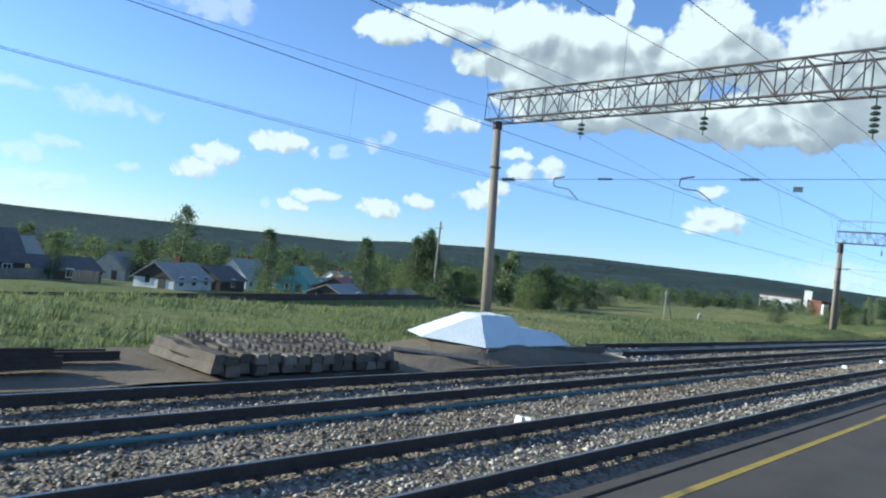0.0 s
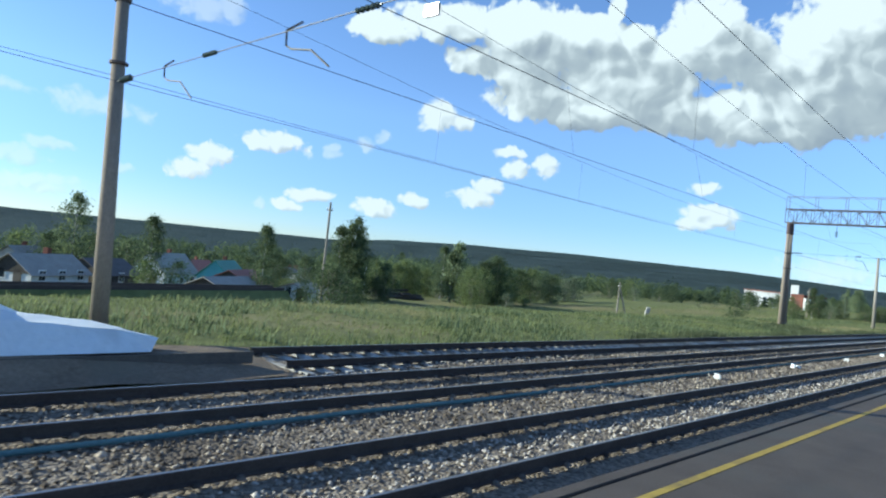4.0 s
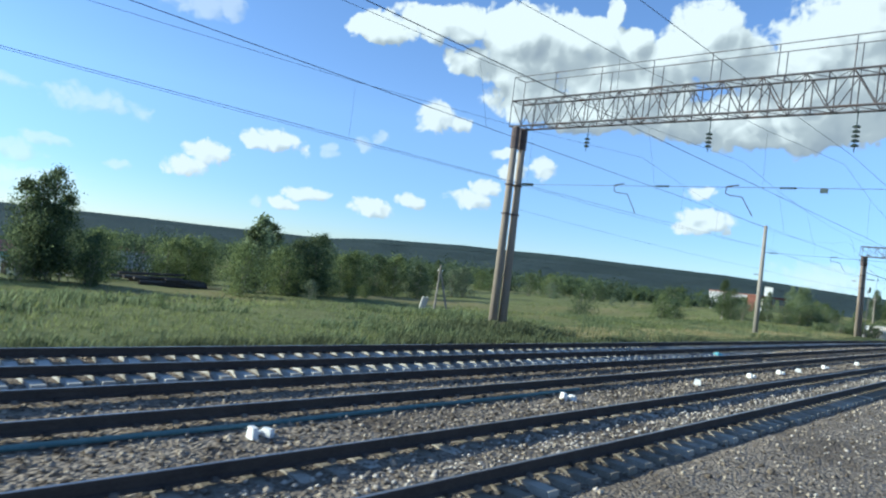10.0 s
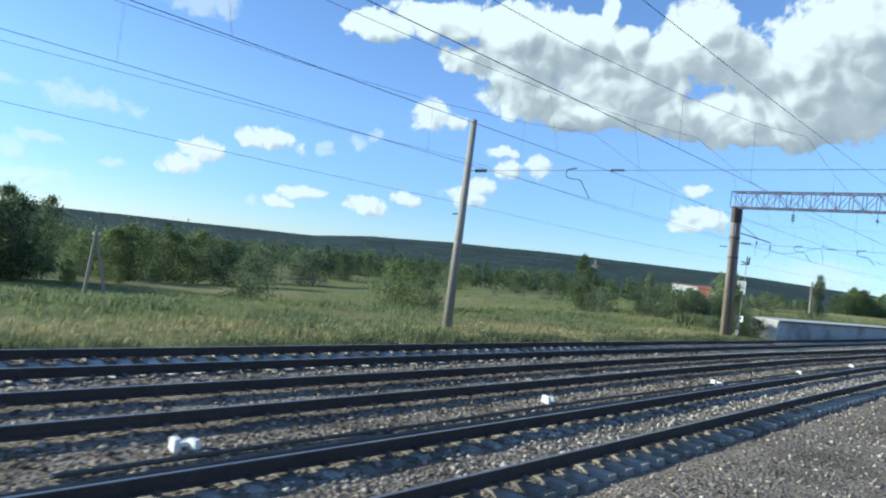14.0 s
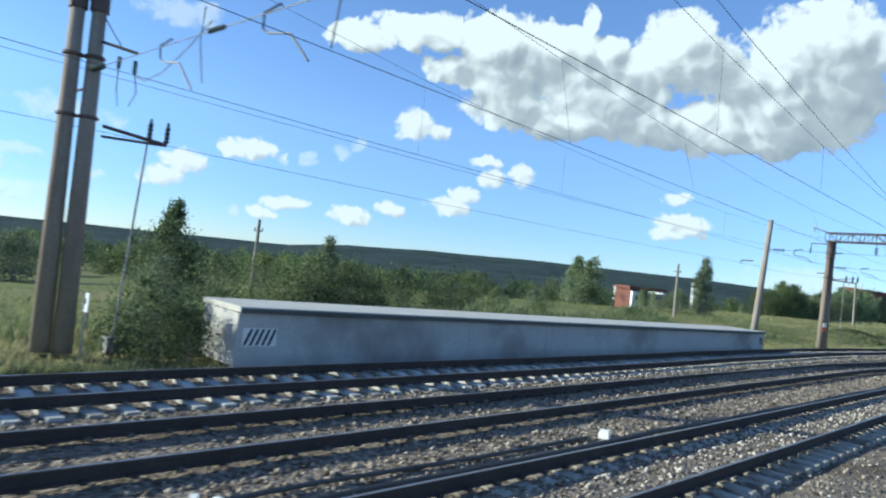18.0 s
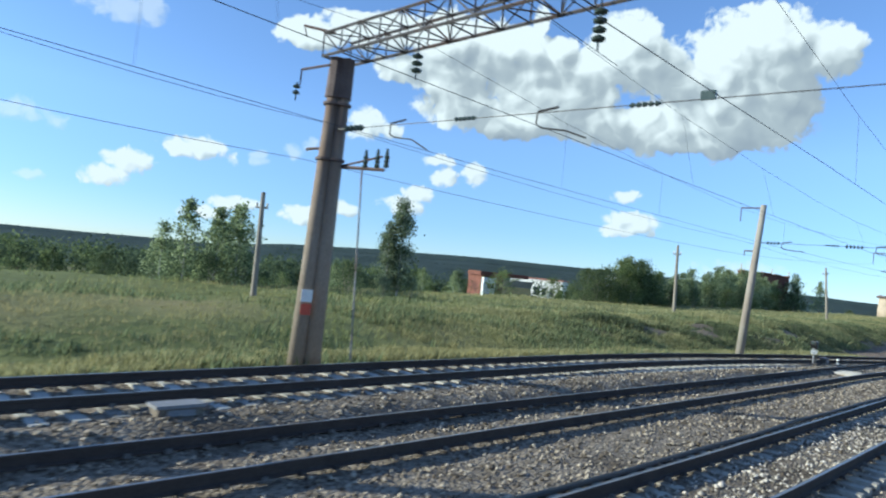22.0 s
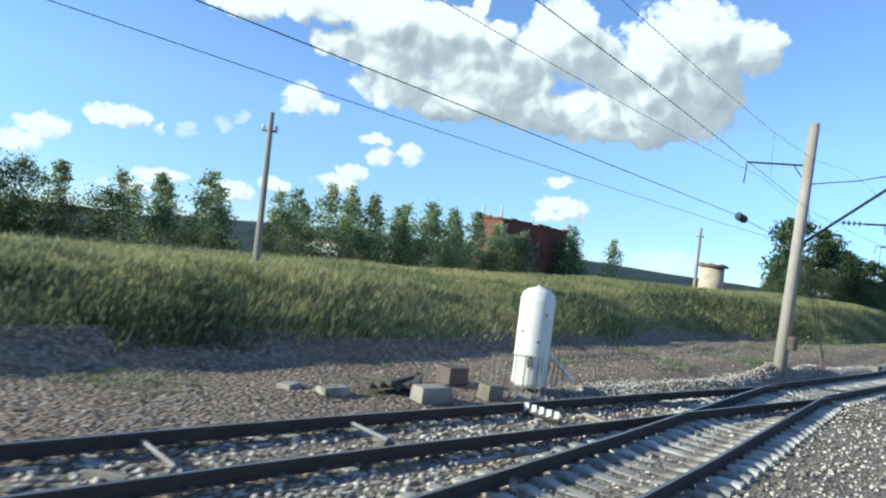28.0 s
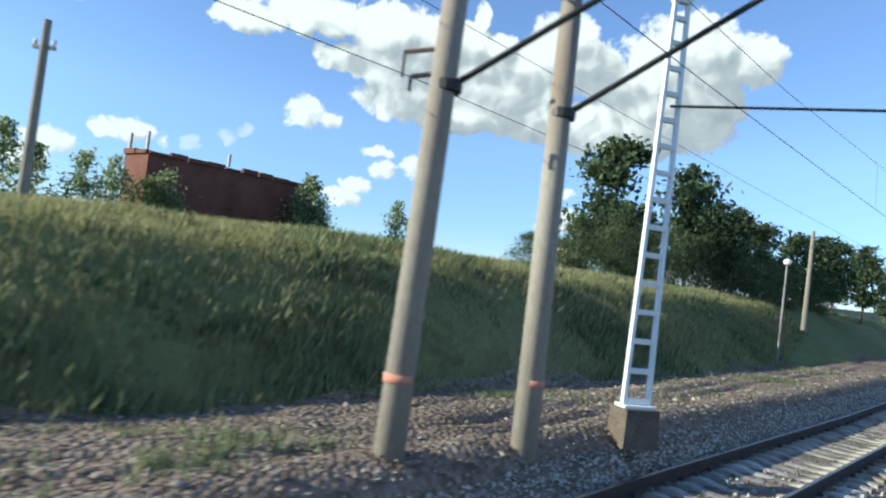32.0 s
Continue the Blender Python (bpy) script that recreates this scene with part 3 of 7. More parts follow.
def build_ground():
    xs = np.concatenate([-np.geomspace(60, 4300, 26)[::-1] - 20, np.arange(-78, 420, 2.0), np.geomspace(60, 4300, 26) + 362])
    ys = np.concatenate([-np.geomspace(25, 4300, 18)[::-1] - 20, np.arange(-44, -10, 4.0), np.arange(-10, 46, 1.0), np.geomspace(46, 4300, 52)])
    gx, gy = np.meshgrid(xs, ys)
    z = ground_z(gx, gy)
    nx, ny = len(xs), len(ys)
    verts = np.stack([gx, gy, z], -1).reshape(-1, 3)
    i = (np.arange(ny - 1)[:, None] * nx + np.arange(nx - 1)[None]).ravel()
    faces = np.stack([i, i + 1, i + nx + 1, i + nx], 1)
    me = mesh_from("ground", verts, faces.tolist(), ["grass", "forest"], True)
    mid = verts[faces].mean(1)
    # far slopes take the forest colour that has the haze mixed in
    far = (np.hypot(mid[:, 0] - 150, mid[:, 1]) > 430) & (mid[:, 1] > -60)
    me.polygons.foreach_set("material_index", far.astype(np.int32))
    ob = single("ground", me, None, "green summer meadow falling away to a wooded valley", "ground", kind="structure")
    return ob


build_ground()


def sheet(name, xs, low, high, rows, height, mat, label, category):
    """A level sheet between two lines of the plan."""
    nx = len(xs)
    verts, faces = [], []
    for j in range(rows + 1):
        y = low(xs) + (high(xs) - low(xs)) * j / rows
        z = height(xs, y)
        verts += list(zip(xs, y, z))
    for j in range(rows):
        for i in range(nx - 1):
            faces.append((j * nx + i, j * nx + i + 1, (j + 1) * nx + i + 1, (j + 1) * nx + i))
    return single(name, mesh_from(name, verts, faces, mat, True), None, label, category, kind="structure")


def ballast_z(x, y):
    return -0.255 + 0.022 * bumps(x, y, 3.1) + 0.012 * bumps(x, y, 9.0, 1.0)


def bed_z(x, y):
    edge = outer_edge(x)
    c = track_c(x)
    shoulder = 0.07 * step(0.75, 0.95, np.abs(y - c)) * (1 - step(1.5, 1.9, np.abs(y - c))) * (step(24, 30, x) * (1 - step(42, 48, x)) + step(93, 99, x) * (1 - step(118, 130, x)))
    side = c - y
    crib = 0.018 * (1 - step(0.8, 1.0, np.abs(side))) * step(26, 44, x) * (1 - step(205, 218, x))
    crib = crib + 0.065 * step(0.8, 1.0, side) * (1 - step(1.3, 1.6, side)) * (step(56, 66, x) * (1 - step(84, 92, x)) + step(196, 203, x) * (1 - step(211, 215, x)))
    near = y - track_a(x)
    crib = crib + 0.08 * step(-1.75, -1.5, near) * (1 - step(-1.1, -0.9, near)) * step(54, 60, x) * (1 - step(225, 235, x))
    return ballast_z(x, y) + shoulder - crib + lift_at(x, y) - 0.22 * step(edge - 0.5, edge + 0.15, y)


sheet("ballast_bed", np.arange(-80, 340, 0.5), lambda x: own_y(x) - 3.0, lambda x: outer_edge(x) + 0.15, 64, bed_z, "ballast", "grey crushed stone ballast between the railway tracks", "ballast")


skirt = table([(226, 0.0), (244, 0.3), (254, 1.05), (259, 1.1), (262, 0.8), (266, 0.62), (274, 0.45), (285, 0.45), (292, 0.32), (297, 0.0)])    # gravel spread up the foot of the bank


berm = table([(262, 0.0), (269, 0.26), (273, 0.3), (274.3, 0.66), (275.2, 0.66), (277, 0.4), (279, 0.52), (281.5, 0.26), (290, 0.15), (294, 0.26), (300, 0.1), (304, 0.14), (308, 0.26), (330, 0.26)])    # stone thrown up beside the outer rail


def yard_z(x, y):
    d = np.asarray(y, float) - toe_y(x) + 0.25 * np.sin(np.asarray(x, float) * 0.23)
    ruts = sum(np.exp(-((d + k) / 0.16) ** 2) for k in (0.75, 1.9, 2.5)) * step(262, 270, x) * (0.6 + 0.4 * np.sin(np.asarray(x, float) * 0.7))
    return open_z(x, y) + berm(x) * np.exp(-((y - outer_edge(x) - 0.62) / 0.45) ** 2) + 0.02 + 0.06 * step(-0.3, 0.3, y - toe_y(x)) - 0.14 * ruts + 0.05 * bumps(x, y, 1.7, 3.0) * step(0.3, 1.5, y - outer_edge(x)) + 0.03 * bumps(x, y, 4.3)


sheet("gravel_yard", np.arange(226, 420, 0.6), lambda x: outer_edge(x) + 0.05, lambda x: np.maximum(toe_y(x) + 0.1 + skirt(x) + (0.3 - 0.1 * skirt(x)) * bumps(x, x * 0, 0.5), outer_edge(x) + 0.1), 44, yard_z, "gravel", "churned brown gravel beside the track", "gravel")


# ---------------------------------------------------------------- railway tracks
GAUGE = 1.595
PROFILE = [(-0.075, -0.18), (0.075, -0.18), (0.075, -0.165), (0.012, -0.14), (0.012, -0.05), (0.036, -0.04), (0.036, -0.004), (0.026, 0.0), (-0.026, 0.0), (-0.036, -0.004), (-0.036, -0.04), (-0.012, -0.05), (-0.012, -0.14), (-0.075, -0.165)]


def rail_mesh(line, x0, x1, side, lift):
    xs = np.arange(x0, x1 + 0.01, 2.0)
    ys = line(xs); dy = np.gradient(ys, xs)
    nx, ny = -dy / np.hypot(1, dy), 1 / np.hypot(1, dy)
    verts, faces, k = [], [], len(PROFILE)
    for x, y, a, b in zip(xs, ys, nx, ny):
        verts += [(x + a * (side + u), y + b * (side + u), v + lift(x)) for u, v in PROFILE]
    for i in range(len(xs) - 1):
        for j in range(k):
            faces.append((i * k + j, (i + 1) * k + j, (i + 1) * k + (j + 1) % k, i * k + (j + 1) % k))
    me = mesh_from("rail", verts, faces, ["rail", "railtop"])
    for p in me.polygons:
        if p.index % k == 7:
            p.material_index = 1
    return me


SLEEPER = Shape().face_list(
    [(-0.15, -1.35, -0.2), (0.15, -1.35, -0.2), (0.15, 1.35, -0.2), (-0.15, 1.35, -0.2), (-0.11, -1.33, 0.0), (0.11, -1.33, 0.0), (0.11, -0.5, 0.0), (-0.11, -0.5, 0.0),
     (0.10, 0.5, 0.0), (-0.10, 0.5, 0.0), (0.11, 1.33, 0.0), (-0.11, 1.33, 0.0), (0.11, -0.3, -0.05), (-0.11, -0.3, -0.05), (0.11, 0.3, -0.05), (-0.11, 0.3, -0.05)],
    [(0, 1, 5, 4), (4, 5, 6, 7), (7, 6, 12, 13), (13, 12, 14, 15), (15, 14, 8, 9), (9, 8, 10, 11), (10, 2, 3, 11), (0, 4, 7, 13, 15, 9, 11, 3), (1, 2, 10, 8, 14, 12, 6, 5)]).mesh("sleeper", "sleeper")


OLD = SLEEPER.copy()
OLD.materials[0] = M["old_sleeper"]


def level(x):
    return 0.0 * x


def railway(line, x0, x1, stretch, label, lift, sink, mesh=None):
    """A track: two rails and sleepers; those of the given stretch are pieces of their own."""
    t = thing("railway_track", (x0, float(line(x0)), -0.2), label, "railway track", "station tracks", "structure")
    for side in (-GAUGE / 2, GAUGE / 2):
        part("rail", rail_mesh(line, x0, x1, side, lift), None, t)
    sv = np.array([v.co[:] for v in SLEEPER.vertices]); sf = [tuple(p.vertices) for p in SLEEPER.polygons]
    far_v, far_f, clip = [], [], Shape()
    x, count = x0 + 0.3, 0
    while x < x1 - 0.3:
        y = float(line(x)); a = math.atan2(float(line(x + 1) - line(x - 1)), 2.0)
        z = -0.195 + float(lift(x)) - float(sink(x)) + random.uniform(-0.008, 0.006)
        if (stretch[0] < x < stretch[1] or (line is track_a and 257 < x < 312)) and count < 290:
            ob = part("sleeper", SLEEPER if mesh is None or x > 257 else mesh, None, t); ob.matrix_basis = pose(x, y, z, 0, 0, math.degrees(a)); ob.matrix_parent_inverse = t.matrix_basis.inverted()
            count += 1
        else:
            o = len(far_v); c, s = math.cos(a), math.sin(a)
            far_v += [(x + c * p[0] - s * p[1], y + s * p[0] + c * p[1], z + p[2]) for p in sv]
            far_f += [tuple(i + o for i in f) for f in sf]
        for side in (-1, 1):
            for k in (-0.11, 0.11):
                u = side * GAUGE / 2 + k
                clip.box((x - math.sin(a) * u, y + math.cos(a) * u, -0.155 + float(lift(x))), (0.10, 0.09, 0.05), a, 0.6)
        x += 0.545
    if far_v:
        tagged(part("sleepers", mesh_from("sleepers", far_v, far_f, "old_sleeper" if mesh else "sleeper"), None, t), kind="stuff")
    tagged(part("rail_clips", clip, "clip", t), kind="stuff")
    return t


railway(track_a, -60, 404, (56, 112), "running rails on concrete sleepers half buried in ballast", level, table([(50, 0.09), (60, 0.04), (225, 0.04), (252, 0.03), (258, -0.01), (290, 0.0)]), OLD)
railway(track_b, -60, 247, (205, 246), "running rails on concrete sleepers buried in grey ballast", level, table([(200, 0.09), (212, 0.03)]), OLD)
railway(track_c, 24, 272, (44, 200), "outer loop rails on pale concrete sleepers", loop_lift, table([(24, 0.005), (130, 0.012), (156, 0.018), (168, 0.04), (195, 0.04), (212, 0.06)]))
railway(own_y, -60, 404, (-60, -58), "rails under the passing train", level, table([(0, 0.02)]), OLD)


# ---------------------------------------------------------------- masts, gantries and wires
def insulator_string(parent, top, n=3, r=0.12, rod=0.35):
    s = Shape().tube(top, (top[0], top[1], top[2] - rod), 0.018, n=5)
    z = top[2] - rod
    for i in range(n):
        s.lathe((top[0], top[1], z), [(0.03, 0.0), (r, -0.06), (r * 0.85, -0.10), (0.03, -0.12)], 10)
        z -= 0.16
    s.tube((top[0], top[1], z + 0.05), (top[0], top[1], z - 0.12), 0.018, n=5)
    return part("insulator", s, "insulator", parent, "dark glass insulator string")


def bar_insulator(parent, a, b, n=4, r=0.085):
    a, b = Vector(a), Vector(b)
    s = Shape().tube(a, b, 0.02, n=5)
    for i in range(n):
        c = a.lerp(b, (i + 0.7) / (n + 0.4)); d = (b - a).normalized() * 0.03
        s.tube(c - d, c + d, r, r * 0.7, n=10)
    return part("insulator", s, "insulator", parent, "ribbed dark insulator")


def concrete_pole(parent, foot, head, r0=0.22, r1=0.145, label="", mat="pole"):
    return part("pole", Shape().tube(foot, head, r0, r1, 16), mat, parent, label, True)


def gantry(foot, head, reach, beam_low, beam_high, turn, label, hangers, railing, poles):
    """A portal: concrete pole (one or a pair) and a lattice beam over the tracks, with hung insulators."""
    g = thing("overhead_gantry", foot, label, "gantry", "overhead line gantries")
    hx, hy, hz = head
    for (fx, fy, fz), (tx, ty, tz) in poles:
        concrete_pole(g, (fx, fy, fz - 0.6), (tx, ty, beam_low), mat="old_pole")
        f, h = Vector((fx, fy, fz)), Vector((tx, ty, tz))
        cap = 1.0 if len(poles) > 1 else 0.3
        part("pole_cap", Shape().tube(h - (h - f).normalized() * cap, h, 0.205, 0.20, 8), "rust", g, "rusty steel collar")
        for z in (6.5, 5.1)[:len(poles)]:
            c = f.lerp(h, (z - fz) / (tz - fz))
            part("band", Shape().lathe((c.x, c.y, c.z), [(0.20, 0.0), (0.225, 0.01), (0.225, 0.07), (0.20, 0.08)], 14), "rust", g)
    d = Vector((math.sin(turn), -math.cos(turn), 0)); s = Vector((d.y, -d.x, 0)) * 0.42
    a = Vector((hx, hy, 0)) - d * 0.35
    n = int(reach / 0.72)
    up0, up1 = Vector((0, 0, beam_low)), Vector((0, 0, beam_high))
    for side in (-1, 1):
        for up in (up0, up1):
            part("chord", Shape().bar(a + s * side + up, a + d * reach + s * side + up, 0.062), "lattice", g)
    for i in range(n + 1):
        p = a + d * reach * i / n; q = a + d * reach * min(i + 1, n) / n
        for side in (-1, 1):
            part("upright", Shape().bar(p + s * side + up0, p + s * side + up1, 0.034), "lattice", g)
            if i < n:
                lo, hi = (up0, up1) if i % 2 else (up1, up0)
                part("diagonal", Shape().bar(p + s * side + lo, q + s * side + hi, 0.03), "lattice", g)
        for up in (up0, up1):
            part("crossbar", Shape().bar(p - s + up, p + s + up, 0.028), "lattice", g)
            if i < n:
                part("brace", Shape().bar(p - s * (1 if i % 2 else -1) + up, q + s * (1 if i % 2 else -1) + up, 0.024), "lattice", g)
    if railing:
        m = int(reach / 2.3); h = Vector((0, 0, railing))
        for side in (-1, 1):
            part("handrail", Shape().bar(a + s * side + up1 + h, a + d * reach + s * side + up1 + h, 0.03), "galv", g, "thin steel railing on top of the beam")
            for i in range(m + 1):
                p = a + d * reach * i / m + s * side + up1
                part("railing_post", Shape().bar(p, p + h, 0.03), "galv", g)
        part("handrail", Shape().bar(a - s + up1 + h, a + s + up1 + h, 0.03), "galv", g)
    for yy, drop, cnt in hangers:
        k = (hy - yy) / max(1e-6, -d.y * 1.0)
        p = a + d * (k + 0.35)
        insulator_string(g, (p.x, p.y, beam_low), cnt, 0.13, drop)
    return g


def far_mast(foot, z):
    """The mast that carries the other end of a beam, on the far side of the train."""
    return Shape().tube((foot[0], foot[1], -0.6), (foot[0], foot[1], z), 0.24, 0.17, 12)


GANTRIES = []
for foot, head, low, high, turn, hang, railing, poles in (
        ((21.7, 17.28, 0.0), (21.5, 17.78, 8.4), 8.42, 9.45, 0.0, ((13.74, 0.3, 3), (9.2, 0.35, 3), (4.58, 0.35, 5)), 0.0, (((21.7, 17.28, 0.0), (21.5, 17.78, 8.4)),)),
        ((81.05, 19.75, -0.3), (81.3, 20.05, 9.3), 9.36, 10.6, 0.0, ((16.2, 0.6, 3), (10.75, 0.6, 4), (5.81, 0.55, 5)), 1.15, (((80.79, 19.83, -0.2), (80.99, 20.03, 9.3)), ((81.3, 19.65, -0.2), (81.5, 19.95, 9.3)))),
        ((140.95, 17.3, 0.0), (140.9, 17.5, 8.6), 8.66, 9.75, -0.04, ((13.8, 0.35, 3), (9.0, 0.5, 1), (4.75, 0.25, 4)), 0.0, (((140.8, 17.4, 0.3), (140.7, 17.6, 8.6)), ((141.2, 17.2, 0.3), (141.1, 17.4, 8.6)))),
        ((188.6, 12.2, 0.4), (188.9, 12.2, 7.7), 7.72, 8.32, -0.11, ((9.45, 0.3, 3), (4.85, 0.25, 4)), 0.0, (((188.5, 12.3, 0.4), (188.8, 12.3, 7.7)), ((188.8, 12.08, 0.4), (188.98, 12.15, 7.7)))),
        ((233.7, 3.35, 0.2), (234.4, 3.8, 7.45), 7.45, 7.95, -0.11, ((1.2, 0.3, 3), (-2.2, 0.3, 3)), 0.85, (((233.7, 3.35, 0.2), (234.4, 3.8, 7.45)),))):
    g = gantry(foot, head, head[1] + 7.5 - float(own_y(foot[0])), low, high, turn, "concrete masted gantry with a lattice steel beam spanning the tracks", hang, railing, poles)
    e = float(own_y(foot[0])) - 6.6
    part("pole", far_mast((head[0], e), low), "pole", g)
    GANTRIES.append(g)


part("plate", Shape().box((188.42, 12.06, 1.75), (0.26, 0.03, 0.3), -0.6), "white", GANTRIES[3], "small white enamel plate")
part("plate", Shape().box((188.42, 12.06, 1.42), (0.24, 0.03, 0.26), -0.6), "red", GANTRIES[3], "small red plate")


def side_bracket(parent, at, out, drop):
    """A small angle bracket on the field side that carries a feeder."""
    s = Shape().bar(at, (at[0], at[1] + out, at[2]), 0.05).bar((at[0], at[1] + out, at[2]), (at[0], at[1] + out, at[2] - drop), 0.035)
    return part("bracket", s, "rust", parent)


def line_pole(foot, head, label, r0=0.21, r1=0.14):
    p = thing("catenary_pole", foot, label, "pole", "overhead line poles")
    concrete_pole(p, (foot[0], foot[1], foot[2] - 0.6), head, r0, r1)
    return p


pole_p3 = line_pole((114.26, 19.12, -0.1), (114.68, 19.42, 8.75), "slightly leaning round concrete overhead line pole in tall grass")
pole_p5 = line_pole((177.05, 13.35, 0.0), (177.1, 12.95, 7.7), "round concrete overhead line pole behind the raised platform")
pole_p7 = line_pole((213.3, 8.35, 0.2), (213.6, 7.85, 7.65), "leaning round concrete overhead line pole beside the loop rails")
pole_g8b = line_pole((244.4, 0.95, 0.1), (242.4, 1.0, 8.9), "tall round concrete pole beside the points")
pole_p9 = line_pole((274.65, -5.92, 0.3), (274.95, -6.12, 9.2), "stout round concrete pole with two small relay boxes", 0.225, 0.17)
pole_a32 = line_pole((303.7, -10.9, 0.5), (304.05, -10.9, 9.8), "concrete pole with an orange paint ring", 0.185, 0.135)
pole_b32 = line_pole((305.75, -11.65, 0.5), (305.65, -11.6, 7.45), "concrete pole with an orange paint ring", 0.185, 0.135)
for p, (f, h) in ((pole_a32, ((303.7, -10.9, 0.6), (304.05, -10.9, 9.8))), (pole_b32, ((305.75, -11.65, 0.55), (305.65, -11.6, 7.45)))):
    c0 = Vector(f) + (Vector(h) - Vector(f)).normalized() * 0.74; c1 = c0 + (Vector(h) - Vector(f)).normalized() * 0.10
    part("paint_ring", Shape().tube(c0, c1, 0.1815, 0.181, 16), "faded_orange", p, "faded orange paint ring", True)


def cross_arm(parent, y_pole, x, z, y_far, steady):
    """The cross span from a mast: bar insulator, wire and steady arms."""
    bar_insulator(parent, (x, y_pole - 0.4, z), (x, y_pole - 1.1, z))
    s = Shape().tube((x, y_pole - 0.1, z), (x, y_pole - 0.4, z), 0.02, n=5).line([(x, y_pole - 1.1, z), (x, y_far, z + 0.05)], 0.010, 5)
    part("cross_span_wire", s, "wire", parent)
    for yy, low in steady:
        a = Shape().bar((x, yy + 0.95, z + 0.04), (x, yy + 0.5, z + 0.10), 0.035).line([(x, yy + 0.95, z + 0.02), (x + 0.03, yy + 0.98, z - 0.2), (x + 0.06, yy + 0.85, z - 0.27), (x + 0.15, yy + 0.4, z - 0.32), (x + 0.25, yy, low + 0.02)], 0.018, 5)
        part("steady_arm", a, "wire", parent)
        bar_insulator(parent, (x, yy - 0.9, z + 0.02), (x, yy - 1.5, z + 0.02), 5, 0.05)


cross_arm(GANTRIES[0], 17.6, 21.5, 6.05, -1.3, ((13.7, 5.34), (8.8, 5.42)))
cross_arm(GANTRIES[1], 19.9, 81.3, 6.62, -1.3, ((13.6, 5.5), (8.9, 5.6)))
cross_arm(pole_p3, 19.3, 114.55, 6.5, -0.9, ((13.3, 5.5),))
cross_arm(GANTRIES[2], 17.4, 141.0, 6.2, -0.9, ((12.6, 5.35), (9.0, 5.42)))
cross_arm(pole_p5, 13.1, 177.1, 5.95, 4.3, ((10.6, 5.35),))
cross_arm(GANTRIES[3], 12.2, 188.8, 5.9, -2.4, ((9.3, 5.33), (5.4, 5.42)))
cross_arm(pole_p7, 8.0, 213.5, 5.75, -4.2, ((5.9, 5.4), (2.0, 5.4)))
cross_arm(GANTRIES[4], 3.7, 234.3, 5.8, -7.0, ((0.6, 5.25),))
for parent, x, y, z in ((GANTRIES[0], 21.5, 6.25, 5.85), (GANTRIES[1], 81.3, 6.55, 6.62), (GANTRIES[2], 141.0, 6.6, 6.05), (GANTRIES[3], 188.8, 3.14, 6.05)):
    part("plate", Shape().box((x, y, z - 0.06), (0.05, 0.24, 0.15)), "insulator", parent, "dark insulated plate in the cross span")
bar_insulator(pole_p7, (213.45, 4.2, 5.75), (213.45, 3.4, 5.75), 5, 0.1)
for p, at, out, drop in ((pole_p3, (114.5, 19.3, 4.6), 0.5, 0.05), (pole_p5, (177.1, 13.7, 5.2), 0.7, 0.25), (pole_p7, (213.5, 8.0, 5.3), 0.55, 0.25), (pole_p7, (213.6, 7.9, 7.5), 1.0, 0.7), (GANTRIES[3], (188.6, 12.35, 7.5), 1.1, 0.4), (GANTRIES[3], (188.6, 12.3, 5.4), 0.6, 0.05), (GANTRIES[2], (141.2, 18, 5.9), 0.5, 0.05), (GANTRIES[4], (234.2, 3.7, 7.2), 1.3, 0.8), (GANTRIES[4], (234.1, 3.6, 5.5), 0.5, 0.05), (pole_a32, (304.6, -10.6, 5.6), 0.9, 0.35), (pole_a32, (305.0, -10.4, 7.6), 1.8, 0.6), (pole_p9, (274.95, -5.85, 4.72), 0.55, 0.05)):
    side_bracket(p, at, out, drop)


def disconnector(parent, x, y, z):
    """A switch on a frame arm with upright insulators and a drive rod to the ground."""
    part("switch_arm", Shape().bar((x, y, z), (x, y - 1.5, z - 0.1), 0.06).bar((x, y, z + 0.02), (x, y - 1.4, z + 0.22), 0.04), "rust", parent)
    for k in (0.85, 1.25, 1.55)[:3]:
        s = Shape()
        s.lathe((x, y - k, z - 0.05), [(0.05, 0), (0.07, 0.05), (0.045, 0.1), (0.07, 0.15), (0.045, 0.2), (0.07, 0.25), (0.045, 0.3), (0.03, 0.45)], 10)
        part("insulator", s, "insulator", parent)
    part("drive_rod", Shape().tube((x, y - 0.75, z), (x + 0.3, y - 0.75, 0.3), 0.022, n=6), "galv", parent)


def side_switch(parent, x, y, z, reach):
    """A switch on two arms that run along the track, with upright insulators and a rod down to its drive box."""
    tip = (x + reach, y, z)
    part("switch_arm", Shape().bar((x, y, z + 0.12), tip, 0.06).bar((x, y, z - 0.12), (x + reach, y, z - 0.02), 0.045), "rust", parent)
    for k in (0.72, 1.0):
        c = x + reach * k
        part("insulator", Shape().lathe((c, y, z + 0.03), [(0.04, 0), (0.07, 0.05), (0.045, 0.1), (0.07, 0.15), (0.045, 0.2), (0.07, 0.25), (0.045, 0.3), (0.07, 0.35), (0.045, 0.4), (0.03, 0.52)], 10), "insulator", parent)
    g = ground_at(x + reach * 0.55, y)
    part("drive_rod", Shape().tube((x + reach * 0.7, y, z), (x + reach * 0.55, y, g + 0.4), 0.024, n=6), "galv", parent)
    part("drive_box", Shape().box((x + reach * 0.55, y, g + 0.3), (0.3, 0.24, 0.34)).box((x + reach * 0.55, y, g + 0.49), (0.36, 0.3, 0.04)).box((x + reach * 0.55, y, g), (0.1, 0.1, 0.5)), "galv", parent)


